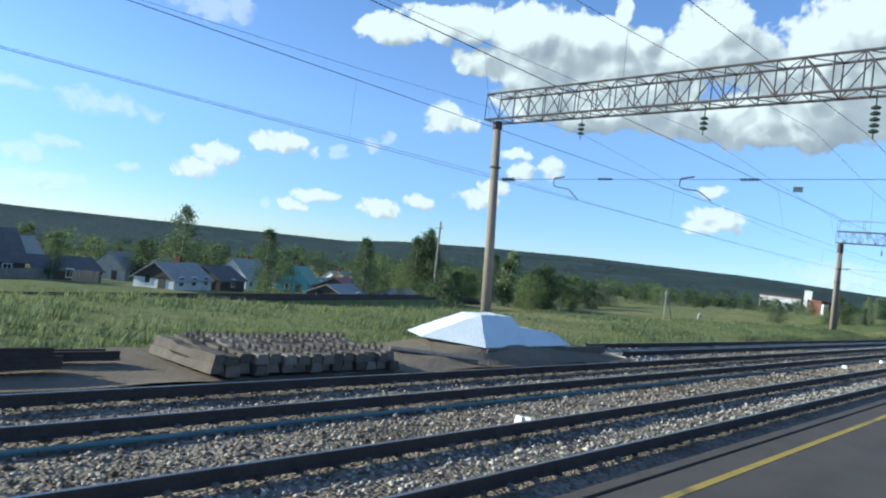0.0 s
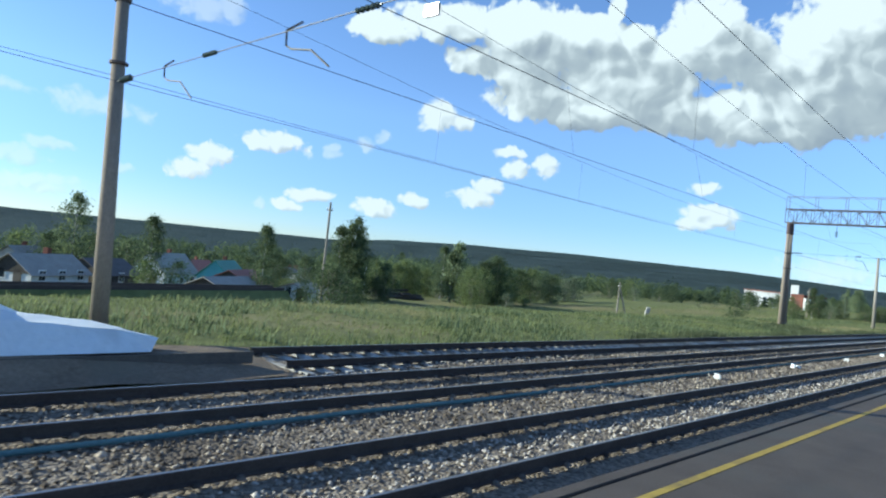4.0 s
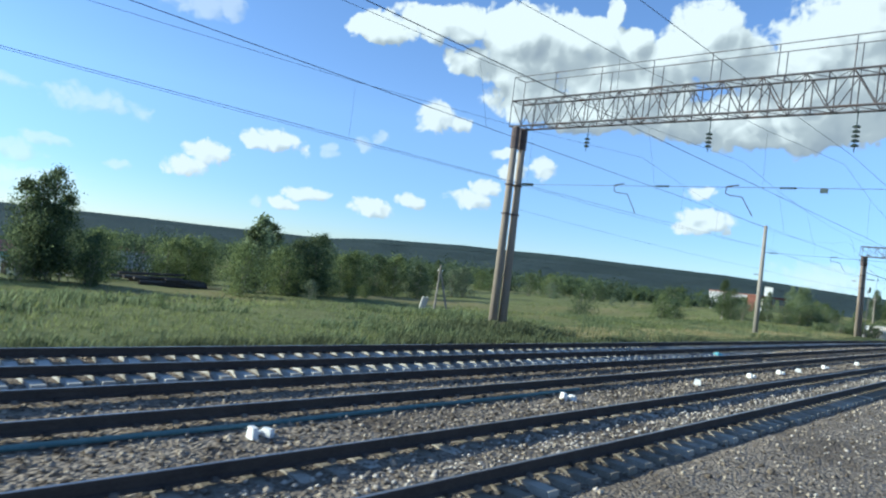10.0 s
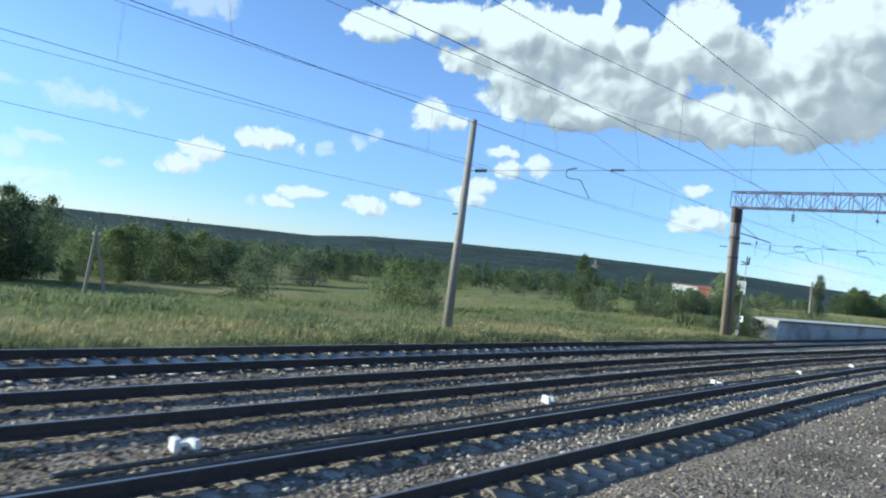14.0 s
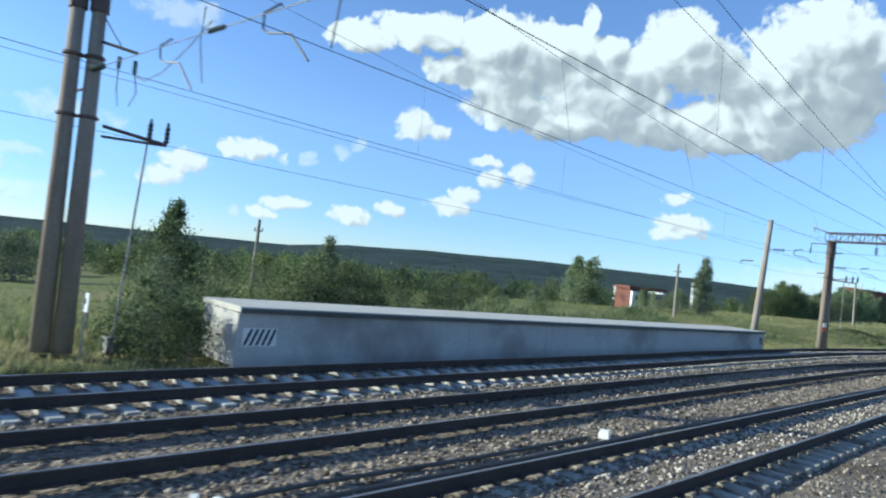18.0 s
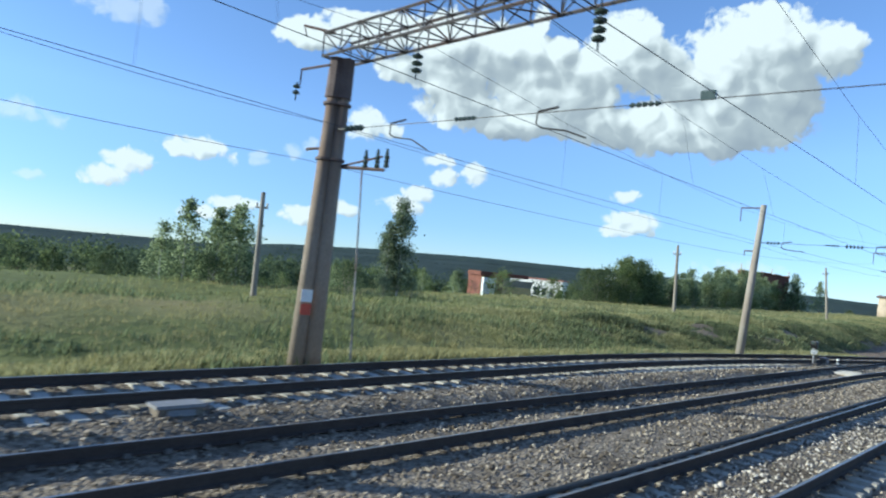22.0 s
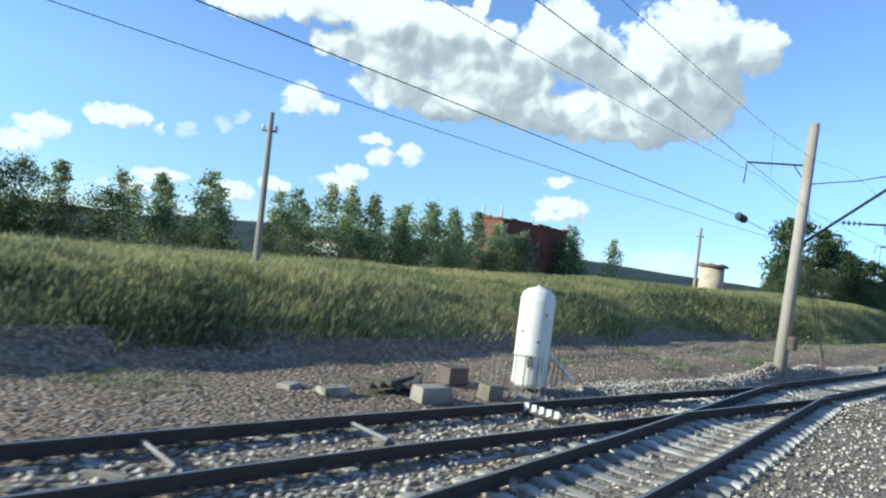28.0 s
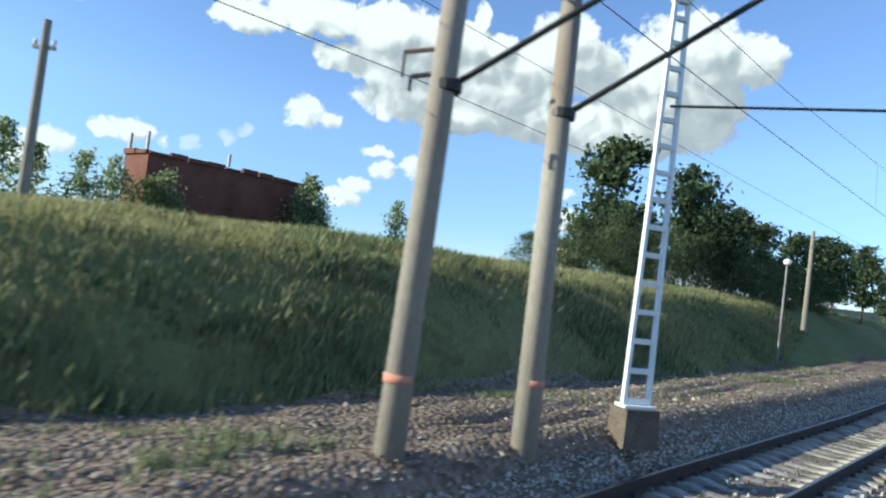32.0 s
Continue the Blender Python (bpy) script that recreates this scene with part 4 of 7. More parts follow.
side_switch(GANTRIES[2], 141.35, 16.95, 4.85, 1.5)
disconnector(GANTRIES[3], 189.0, 12.0, 5.0)


part("jumper_arm", Shape().bar((141.2, 17.2, 6.92), (141.2, 15.1, 6.36), 0.05).bar((141.2, 17.25, 7.5), (141.2, 16.0, 6.62), 0.025), "black", GANTRIES[2], "black arm that carries the jumper wires")
for y, z in ((16.05, 6.55), (15.15, 6.33)):
    bar_insulator(GANTRIES[2], (141.2, y, z - 0.12), (141.2, y, z - 0.42), 4, 0.05)
for pts in (((141.2, 16.05, 6.1), (141.25, 16.15, 5.7), (141.3, 16.1, 5.35)), ((141.2, 15.15, 5.9), (141.2, 14.6, 5.72), (141.15, 13.7, 5.78), (141.1, 12.6, 6.1), (141.0, 11.6, 6.4)), ((141.0, 11.9, 6.7), (141.0, 11.95, 6.1), (141.05, 11.8, 5.35)), ((141.0, 8.0, 6.8), (141.05, 8.1, 6.2), (141.05, 8.2, 5.45)), ((141.3, 15.5, 5.3), (141.3, 15.2, 5.55), (141.2, 15.1, 5.9))):
    part("jumper_wire", Shape().line(pts, 0.012), "wire", GANTRIES[2])
part("top_bracket", Shape().bar((188.6, 12.3, 8.3), (188.5, 13.4, 8.62), 0.05).bar((188.5, 13.4, 8.62), (188.5, 13.25, 8.3), 0.03), "rust", GANTRIES[3])
insulator_string(GANTRIES[3], (188.5, 13.45, 7.15), 2, 0.10, 0.05)


def catenary(name, line, supports, contact, high, mids, label, offset=0.0, dip=None):
    """Contact wire, sagging messenger and droppers over one track."""
    t = thing("overhead_wire", (supports[0], float(line(supports[0])), contact), label, "overhead wire", "contact lines")
    dip = dip or (lambda x: 0.0)
    part("contact_wire", Shape().line([(x, float(line(x)) + offset, contact - float(dip(x))) for x in np.arange(supports[0], supports[-1] + 1, 6.0)], 0.0062), "wire", t)
    pts, drops = [], []
    for a, b in zip(supports, supports[1:]):
        for i in range(9):
            x = a + (b - a) * i / 8; u = (2 * i / 8 - 1) ** 2
            p = (x, float(line(x)) + offset * 0.6, mids + (high - mids) * u - float(dip(x)) * 0.95); pts.append(p)
            if i in (1, 2, 4, 6, 7):
                drops.append(p)
    part("messenger_wire", Shape().line([p for k, p in enumerate(pts) if k == 0 or p[0] > pts[k - 1][0]], 0.0046), "wire", t)
    for x, y, z in drops:
        part("dropper", Shape().tube((x, y, z), (x, float(line(x)) + offset, contact - float(dip(x))), 0.0028, n=4), "wire", t)
    return t


SPANS = (-60, 21.5, 81.4, 114.5, 141, 188.6, 234, 275, 330)
wire_c = table([(-60, 13.6), (21.5, 13.65), (81.4, 13.5), (115, 13.2), (142, 12.6), (170, 10.9), (189, 9.35), (208, 7.0), (214, 5.85), (223.2, 2.95), (234, -0.35)])
loop_wire = catenary("c", wire_c, SPANS[:7], 5.32, 7.7, 6.45, "thin dark contact wire and messenger above the loop with section insulator", 0.0, table([(-60, 0.0), (21, 0.0), (45, 0.12), (60, 0.0), (81, -0.15), (95, -0.25), (141, 0.0), (190, 0.0), (214, -0.05), (222, 0.12), (234, 0.15)]))


def section_insulator(parent, c, d):
    """Two insulating rods in line with the wire, side runners and an upright frame that holds them."""
    c, d = Vector(c), Vector(d).normalized(); up = Vector((0, 0, 1)); side = d.cross(up)
    part("rod", Shape().tube(c - d * 1.55, c - d * 0.25, 0.028, n=6), "black", parent, "dark insulating rod")
    part("rod", Shape().tube(c + d * 0.25, c + d * 1.5, 0.028, n=6), "black", parent, "dark insulating rod")
    for k in (-1, 1):
        o = side * 0.11 * k
        part("runner", Shape().line([c - d * 0.85 + o + up * 0.1, c - d * 0.7 + o - up * 0.02, c - d * 0.2 + o - up * 0.08, c + d * 0.5 + o - up * 0.08, c + d * 0.68 + o - up * 0.02, c + d * 0.85 + o + up * 0.16], 0.014), "black", parent, "dark bent arcing runner")
        part("post", Shape().tube(c + d * 0.24 * k - up * 0.05, c + d * 0.24 * k + up * 0.27, 0.025, n=6), "black", parent)
    part("crossbar", Shape().tube(c - d * 0.3 + up * 0.27, c + d * 0.36 + up * 0.27, 0.02, n=6), "black", parent)
    part("crossbar", Shape().tube(c - d * 0.24 + up * 0.08, c + d * 0.24 + up * 0.08, 0.03, n=6), "black", parent)
    part("plate", Shape().box(c + up * 0.19, (0.3, 0.02, 0.1), math.atan2(d.y, d.x)), "white_steel", parent, "pale insulating plate")


section_insulator(loop_wire, (223.2, 2.95, 5.2), (1, -0.31, 0))
part("messenger_insulator", Shape().tube((222.3, 3.24, 5.86), (223.75, 2.79, 5.9), 0.03, n=6), "black", loop_wire, "dark insulating rod")
catenary("b", track_b, SPANS[:7], 5.42, 7.6, 6.65, "thin dark contact wire and messenger over the middle track", -1.05)
catenary("a", track_a, SPANS, 5.44, 7.5, 6.2, "thin dark contact wire and messenger over the near track", -0.1)


def feeder(pts, sag, label, r=0.0062):
    way = [Vector(pts[0])]
    for a, b in zip(pts, pts[1:]):
        a, b = Vector(a), Vector(b)
        way += [a.lerp(b, i / 8) - Vector((0, 0, sag * (1 - (2 * i / 8 - 1) ** 2))) for i in range(1, 9)]
    return single("feeder_wire", Shape().line(way, r), "wire", label, "overhead wire", "feeders")


feeder([(-60, 18.0, 6.5), (21.5, 17.6, 6.2), (81.0, 20.1, 6.7), (114.5, 19.5, 7.0), (140.8, 17.7, 6.3), (177.1, 13.1, 6.2), (188.6, 12.5, 6.08), (213.5, 8.5, 5.75), (234.1, 4.2, 5.5), (274.7, -5.4, 4.9), (304.6, -9.7, 5.3), (380, -24, 5.4)], 0.18, "sagging dark feeder wire on the field side of the poles")
feeder([(81.4, 19.8, 5.45), (114.5, 19.6, 5.1), (140.6, 18.2, 5.0), (177.1, 13.9, 5.0), (188.4, 12.9, 5.12), (213.5, 8.6, 5.1), (234.2, 4.9, 6.4)], 0.12, "thin lower wire along the poles")
feeder([(-60, 5.2, 6.9), (21.4, 4.6, 7.2), (81.4, 5.87, 7.8), (141, 4.9, 7.6), (188.6, 4.7, 6.6)], 0.5, "dark feeder wire hung under the gantry beams")
feeder([(234.4, 0.8, 6.9), (274.9, -4.6, 7.2), (305, -8.7, 7.0), (380, -23, 7.0)], 0.35, "dark feeder wire on the field side")


def cantilever(parent, root, tip_y, x, z0, z1):
    """A sloping strut with its tie rod, horizontal arm, insulators and steady arms."""
    rx, ry = root
    part("strut", Shape().bar((rx, ry, z0), (x, ry - 3.3, z0 + 2.9), 0.07), "black", parent, "black sloping strut")
    part("tie_rod", Shape().line([(rx, ry - 0.1, z0 + 2.25), (x, ry - 1.6, z0 + 2.4), (x, ry - 3.2, z0 + 2.8)], 0.02), "black", parent)
    part("clamp", Shape().lathe((rx, ry + 0.13, z0 - 0.12), [(0.21, 0), (0.24, 0.03), (0.24, 0.2), (0.21, 0.23)], 14), "black", parent)
    bar_insulator(parent, (x, ry - 1.2, z1), (x, ry - 1.9, z1), 4, 0.09)
    part("arm", Shape().bar((x, ry - 1.9, z1), (x, tip_y, z1 + 0.05), 0.05), "black", parent)
    for yy, k in ((ry - 2.5, 1), (tip_y + 1.6, -1)):
        part("steady_arm", Shape().line([(x, yy, z1), (x, yy - 0.03, z1 - 0.28), (x + 0.15, yy - 0.9 * k, z1 - 0.28), (x + 0.3, yy - 1.4 * k, z1 - 0.42)], 0.02, 5), "black", parent)
    part("bracket", Shape().bar((rx, ry + 0.1, 7.7), (rx - 0.15, ry + 2.0, 7.75), 0.05).bar((rx - 0.15, ry + 2.0, 7.75), (rx - 0.15, ry + 2.05, 6.95), 0.03).bar((rx, ry + 0.15, 7.25), (rx - 0.05, ry + 0.45, 7.7), 0.03), "black", parent)


cantilever(pole_p9, (275.0, -6.05), -11.8, 274.85, 4.78, 5.7)
# two sloping struts lead from the pair of poles to the wires, with a lattice bracket above
for p, a, b in ((pole_a32, (303.9, -11.05, 4.86), (305.2, -13.9, 7.15)), (pole_b32, (305.7, -11.75, 5.0), (306.9, -14.6, 7.3))):
    part("strut", Shape().bar(a, b, 0.06), "black", p, "black sloping strut")
    part("clamp", Shape().lathe((a[0], a[1] + 0.1, a[2] - 0.1), [(0.165, 0), (0.18, 0.02), (0.18, 0.12), (0.165, 0.14)], 14), "black", p)
part("bracket", Shape().bar((303.88, -10.85, 5.0), (304.15, -10.2, 5.08), 0.05).bar((304.15, -10.2, 5.08), (304.15, -10.2, 4.9), 0.04), "black", pole_a32)
part("arm", Shape().bar((303.97, -10.9, 7.5), (303.65, -8.9, 7.4), 0.045), "black", pole_a32)
part("stay", Shape().bar((303.95, -10.9, 6.7), (303.8, -9.75, 7.42), 0.03), "black", pole_a32)
part("hanger", Shape().bar((303.65, -8.9, 7.4), (303.65, -8.9, 6.4), 0.022).bar((303.65, -8.9, 6.4), (303.7, -9.1, 6.42), 0.02), "black", pole_a32)
part("tie_rod", Shape().line([(303.98, -10.9, 7.2), (305.65, -11.6, 7.2), (307.6, -15.8, 7.6)], 0.022), "black", pole_b32)
bar_insulator(pole_b32, (306.65, -13.75, 7.39), (306.95, -14.4, 7.45), 5, 0.08)

for x in (273.5, 273.92):
    box = part("relay_box", Shape().lathe((x, -6.32, 1.12), [(0.12, 0.0), (0.14, 0.03), (0.14, 0.36), (0.12, 0.38)], 14), "old_concrete", pole_p9, "small weathered relay canister")
    part("lid", Shape().lathe((x, -6.32, 1.49), [(0.155, 0.0), (0.155, 0.05), (0.06, 0.09)], 14), "rust", box, "rusty lid")
part("bracket", Shape().bar((273.4, -6.28, 1.3), (274.4, -6.15, 1.3), 0.05), "rust", pole_p9)
for z in (4.78, 6.32):
    part("guy_wire", Shape().line([(274.76, -6.2, z), (278.85, -7.06, 0.62)], 0.013), "wire", pole_p9)
part("guy_anchor", Shape().box((278.95, -7.08, 0.4), (0.2, 0.2, 0.36), 0.3, 0.8).bar((278.8, -7.05, 0.95), (278.9, -7.06, 0.45), 0.05), "rust", pole_p9, "dark guy anchor in the gravel")
bar_insulator(pole_p9, (269.1, -5.05, 4.95), (268.5, -4.92, 5.0), 4, 0.12)
part("anchor_wire", Shape().line([(275.0, -5.75, 4.85), (269.1, -5.05, 4.95)], 0.01).line([(268.5, -4.92, 5.0), (246.0, 0.4, 5.5)], 0.009), "wire", pole_p9)


def ladder_mast(foot, head):
    m = thing("signal_mast", foot, "white painted ladder mast standing on a dark concrete block", "mast")
    a, b = Vector(foot) + Vector((0, 0, 0.3)), Vector(head)
    side = Vector((0.75, -0.66, 0))
    for k in (-1, 1):
        part("leg", Shape().bar(a + side * 0.22 * k, b + side * 0.13 * k, 0.07), "white_steel", m)
    n = 15
    for i in range(n):
        t = (i + 0.25) / n; c = a.lerp(b, t); w = 0.22 * (1 - t) + 0.13 * t
        part("rung", Shape().box(c, (2 * w, 0.07, 0.085), math.atan2(-0.66, 0.75)), "white_steel", m)
    part("cap", Shape().box(b, (0.38, 0.12, 0.10), math.atan2(-0.66, 0.75)), "white_steel", m)
    part("footing", Shape().box((foot[0], foot[1], foot[2] + 0.02), (0.62, 0.5, 0.6), -0.7, 0.95), "old_concrete", m, "weathered concrete block")
    part("collar", Shape().box((foot[0], foot[1], foot[2] + 0.34), (0.56, 0.3, 0.05), -0.7), "white_steel", m)
    part("arm", Shape().bar(a.lerp(b, 0.72), a.lerp(b, 0.72) + Vector((0.8, -4.0, 0.0)), 0.035), "black", m)
    return m


ladder_mast((308.1, -12.4, 0.6), (309.05, -12.15, 7.9))


# ---------------------------------------------------------------- beside the tracks
def scatter_stones(n, seed, x0, x1, big, mat, lanes=(0.36, 0.03, 0.17, 0.25, 0.19)):
    """Loose crushed stone on the ballast: small uneven lumps."""
    r = np.random.default_rng(seed)
    x = r.uniform(x0, x1, n)
    lane = r.choice(5, n, p=lanes)
    a, b, c, o = track_a(x), track_b(x), np.where(x < 24, track_b(x) + 3.4, track_c(x)), own_y(x)
    lo = np.choose(lane, [a + 0.9, a - 0.68, b - 0.68, b + 0.9, c + 0.9]); hi = np.choose(lane, [np.maximum(b - 0.9, a + 1.2), a + 0.68, b + 0.68, np.maximum(c - 0.9, b + 1.3), c + 1.7])
    extra = r.random(n) < 0.14
    lo = np.where(extra & (x > 48), o + 2.2, lo); hi = np.where(extra & (x > 48), a - 0.9, hi)
    y = lo + (hi - lo) * r.random(n)
    keep = (y > o + 1.9) & ~((x < 55) & (y < a - 0.9))
    x, y = x[keep], y[keep]; n = len(x)
    s = r.uniform(0.022, 0.052, n) * np.where(r.random(n) < 0.06, 1.6, 1.0) * big
    base = np.array([(1, 0, 0), (0, 1, 0), (-1, 0, 0), (0, -1, 0), (0, 0, 0.8), (0, 0, -0.6)], float)
    v = base[None] * r.uniform(0.6, 1.25, (n, 6, 1)) + r.normal(0, 0.13, (n, 6, 3))
    t = r.uniform(0, 6.28, n); ct, st = np.cos(t), np.sin(t)
    v = np.stack([v[..., 0] * ct[:, None] - v[..., 1] * st[:, None], v[..., 0] * st[:, None] + v[..., 1] * ct[:, None], v[..., 2]], -1) * s[:, None, None]
    v += np.stack([x, y, bed_z(x, y) + 0.012], -1)[:, None]
    f = np.array([(0, 1, 4), (1, 2, 4), (2, 3, 4), (3, 0, 4), (1, 0, 5), (2, 1, 5), (3, 2, 5), (0, 3, 5)])
    idx = (np.arange(n)[:, None, None] * 6 + f[None]).reshape(-1)
    me = bpy.data.meshes.new("ballast_stones")
    me.vertices.add(n * 6); me.vertices.foreach_set("co", v.astype(np.float32).ravel())
    me.loops.add(len(idx)); me.loops.foreach_set("vertex_index", idx.astype(np.int32))
    me.polygons.add(n * 8); me.polygons.foreach_set("loop_start", np.arange(n * 8, dtype=np.int32) * 3)
    me.materials.append(M[mat]); me.update(calc_edges=True)
    return single("ballast_stones", me, None, "loose grey crushed stones lying between the rails", "stones", kind="stuff")


scatter_stones(88000, 5, -8, 246, 1.0, "stone")
scatter_stones(20000, 7, -8, 246, 1.0, "pale_stone", (0.0, 1.0, 0.0, 0.0, 0.0))
scatter_stones(40000, 6, 244, 312, 1.15, "pale_stone")


def yard_stones(n, seed):
    """Pale stones and clods lying in the brown gravel."""
    r = np.random.default_rng(seed)
    x = r.uniform(246, 335, n); lo, hi = outer_edge(x) + 0.2, np.maximum(toe_y(x) + 0.2, outer_edge(x) + 0.4)
    y = lo + (hi - lo) * r.random(n)
    s = r.uniform(0.015, 0.04, n) * np.where(r.random(n) < 0.05, 2.0, 1.0)
    base = np.array([(1, 0, 0), (0, 1, 0), (-1, 0, 0), (0, -1, 0), (0, 0, 0.7)], float)
    v = (base[None] * r.uniform(0.6, 1.25, (n, 5, 1)) + r.normal(0, 0.13, (n, 5, 3))) * s[:, None, None]
    v += np.stack([x, y, yard_z(x, y)], -1)[:, None]
    f = np.array([(0, 1, 4), (1, 2, 4), (2, 3, 4), (3, 0, 4)])
    idx = (np.arange(n)[:, None, None] * 5 + f[None]).reshape(-1)
    me = bpy.data.meshes.new("yard_stones")
    me.vertices.add(n * 5); me.vertices.foreach_set("co", v.astype(np.float32).ravel())
    me.loops.add(len(idx)); me.loops.foreach_set("vertex_index", idx.astype(np.int32))
    me.polygons.add(n * 4); me.polygons.foreach_set("loop_start", np.arange(n * 4, dtype=np.int32) * 3)
    me.materials.append(M["stone"]); me.update(calc_edges=True)
    return single("yard_stones", me, None, "pale stones lying loose in the brown gravel", "stones", kind="stuff")


yard_stones(30000, 15)


def shoulder_stones(n, seed):
    """Pale crushed stone thrown up beside the outer rail of the last stretch."""
    r = np.random.default_rng(seed)
    x = r.uniform(262, 330, n); y = outer_edge(x) - 0.1 + (1.5 - 0.9 * step(280, 290, x)) * r.random(n) ** 1.2
    keep = bumps(x, y, 1.1, 2.0) * 0.35 + r.random(n) > (y - outer_edge(x)) * 0.6
    x, y = x[keep], y[keep]; n = len(x)
    s = r.uniform(0.022, 0.05, n)
    base = np.array([(1, 0, 0), (0, 1, 0), (-1, 0, 0), (0, -1, 0), (0, 0, 0.8)], float)
    v = (base[None] * r.uniform(0.6, 1.25, (n, 5, 1)) + r.normal(0, 0.14, (n, 5, 3))) * s[:, None, None]
    v += np.stack([x, y, np.maximum(yard_z(x, y), bed_z(x, y)) + 0.008], -1)[:, None]
    tri = v[:, [[0, 1, 4], [1, 2, 4], [2, 3, 4], [3, 0, 4]]].reshape(-1, 3, 3)
    return single("shoulder_stones", many("shoulder_stones", tri, 3, "pale_stone"), None, "pale crushed stone heaped along the outer rail", "stones", kind="stuff")


shoulder_stones(42000, 19)


def low_platform():
    t = thing("low_platform", (0, 2, -0.2), "low worn brown asphalt platform strip with a yellow safety line", "platform", kind="structure")
    xs = np.arange(-60, 52.1, 4.0)
    part("paving_strip", Shape().prism([(-2.2, -0.25), (2.1, -0.25), (2.1, -0.06), (2.04, -0.03), (-2.2, -0.03)], (-60, 2.15, 0), (54.2, 2.15, 0)), "asphalt", t)
    part("edge_kerb", Shape().prism([(-0.09, -0.3), (0.09, -0.3), (0.09, -0.02), (-0.09, -0.02)], (-60, 4.36, 0), (54.2, 4.36, 0)), "asphalt", t, "worn dark kerb")
    part("yellow_line", Shape().prism([(-0.06, -0.03), (0.06, -0.03), (0.06, -0.024), (-0.06, -0.024)], (-60, 3.7, 0), (51.5, 3.7, 0)), "yellow", t, "worn yellow painted line")


low_platform()


def stop_sign():
    x, y = 53.46, 2.2
    t = thing("stop_sign", (x, y, -0.05), "cream notice board with dark stencilled lettering on a post", "sign")
    part("post", Shape().tube((x + 0.03, y, -0.2), (x + 0.03, y, 1.9), 0.022, n=8), "galv", t)
    part("board", Shape().box((x, y, 2.03), (0.02, 0.47, 0.40)), "board_paint", t, "cream painted board")
    part("top_rail", Shape().box((x - 0.01, y, 2.25), (0.06, 0.52, 0.035)), "white", t)
    for words, size, z in (("ОСТАНОВКА", 0.082, 2.125), ("ПЕРВОГО", 0.078, 2.015), ("ВАГОНА", 0.118, 1.868)):
        cu = bpy.data.curves.new("lettering", "FONT"); cu.body, cu.size, cu.align_x, cu.extrude = words, size, "CENTER", 0.001
        cu.materials.append(M["dark_paint"])
        ob = new("lettering", cu); ob.parent = t; ob.matrix_parent_inverse = t.matrix_basis.inverted()
        ob.matrix_basis = Matrix.Translation((x - 0.0125, y, z)) @ pose(0, 0, 0, 90, 0, -90) @ Matrix.Diagonal((0.80, 1, 1, 1))
        ob["label"] = "dark stencilled words " + words


stop_sign()


def marker_pair(x, y, turn):
    """Two small white painted blocks joined by a strap."""
    t = thing("cable_marker", (x, y, -0.24), "pair of small white painted marker blocks on the ballast", "marker", "white markers")
    c, s = math.cos(turn), math.sin(turn)
    z = -0.235 + float(lift_at(x, y))
    for k, h in ((-0.13, 0.17), (0.13, 0.12)):
        part("block", Shape().box((x + c * k, y + s * k, z + h / 2 - 0.02), (0.10, 0.20, h), turn + k * 1.2, 0.8), "white", t)
    part("strap", Shape().box((x - s * 0.08, y + c * 0.08, z + 0.03), (0.26, 0.08, 0.05), turn), "white", t)


for i, x in enumerate([11.6] + [37.5 + 8.05 * k for k in range(5)] + [77.0, 81.7, 85.0, 87.3, 91.5, 97.7, 106.1, 114.7, 123.0, 131.3, 139.5, 147.6, 178.0]):
    y = 7.45 if x < 20 else (8.3 if x < 110 else float(track_a(x)) + 1.72)
    marker_pair(x, y, 0.4 * math.sin(i * 2.3))


def long_pipe(name, line, x0, x1, r, z, mat, label, stepx=3.0):
    pts = [(x, float(line(x)) + 0.04 * math.sin(x * 0.9), z + float(lift_at(x, line(x))) + 0.015 * math.sin(x * 1.7)) for x in np.arange(x0, x1, stepx)]
    return single(name, Shape().line(pts, r, 8), mat, label, "pipe")


long_pipe("blue_pipe", lambda x: 8.80 + 0 * x, -40, 74, 0.04, -0.2, "blue_pipe", "pale blue plastic pipe lying on the ballast")
long_pipe("cable_duct", lambda x: track_a(x) + 1.35, 74, 232, 0.05, -0.2, "cable", "dark cable duct lying between the tracks")
long_pipe("signal_cable", lambda x: track_a(x) + 1.75, 96, 150, 0.035, -0.2, "cable", "thin dark cable lying between the tracks")


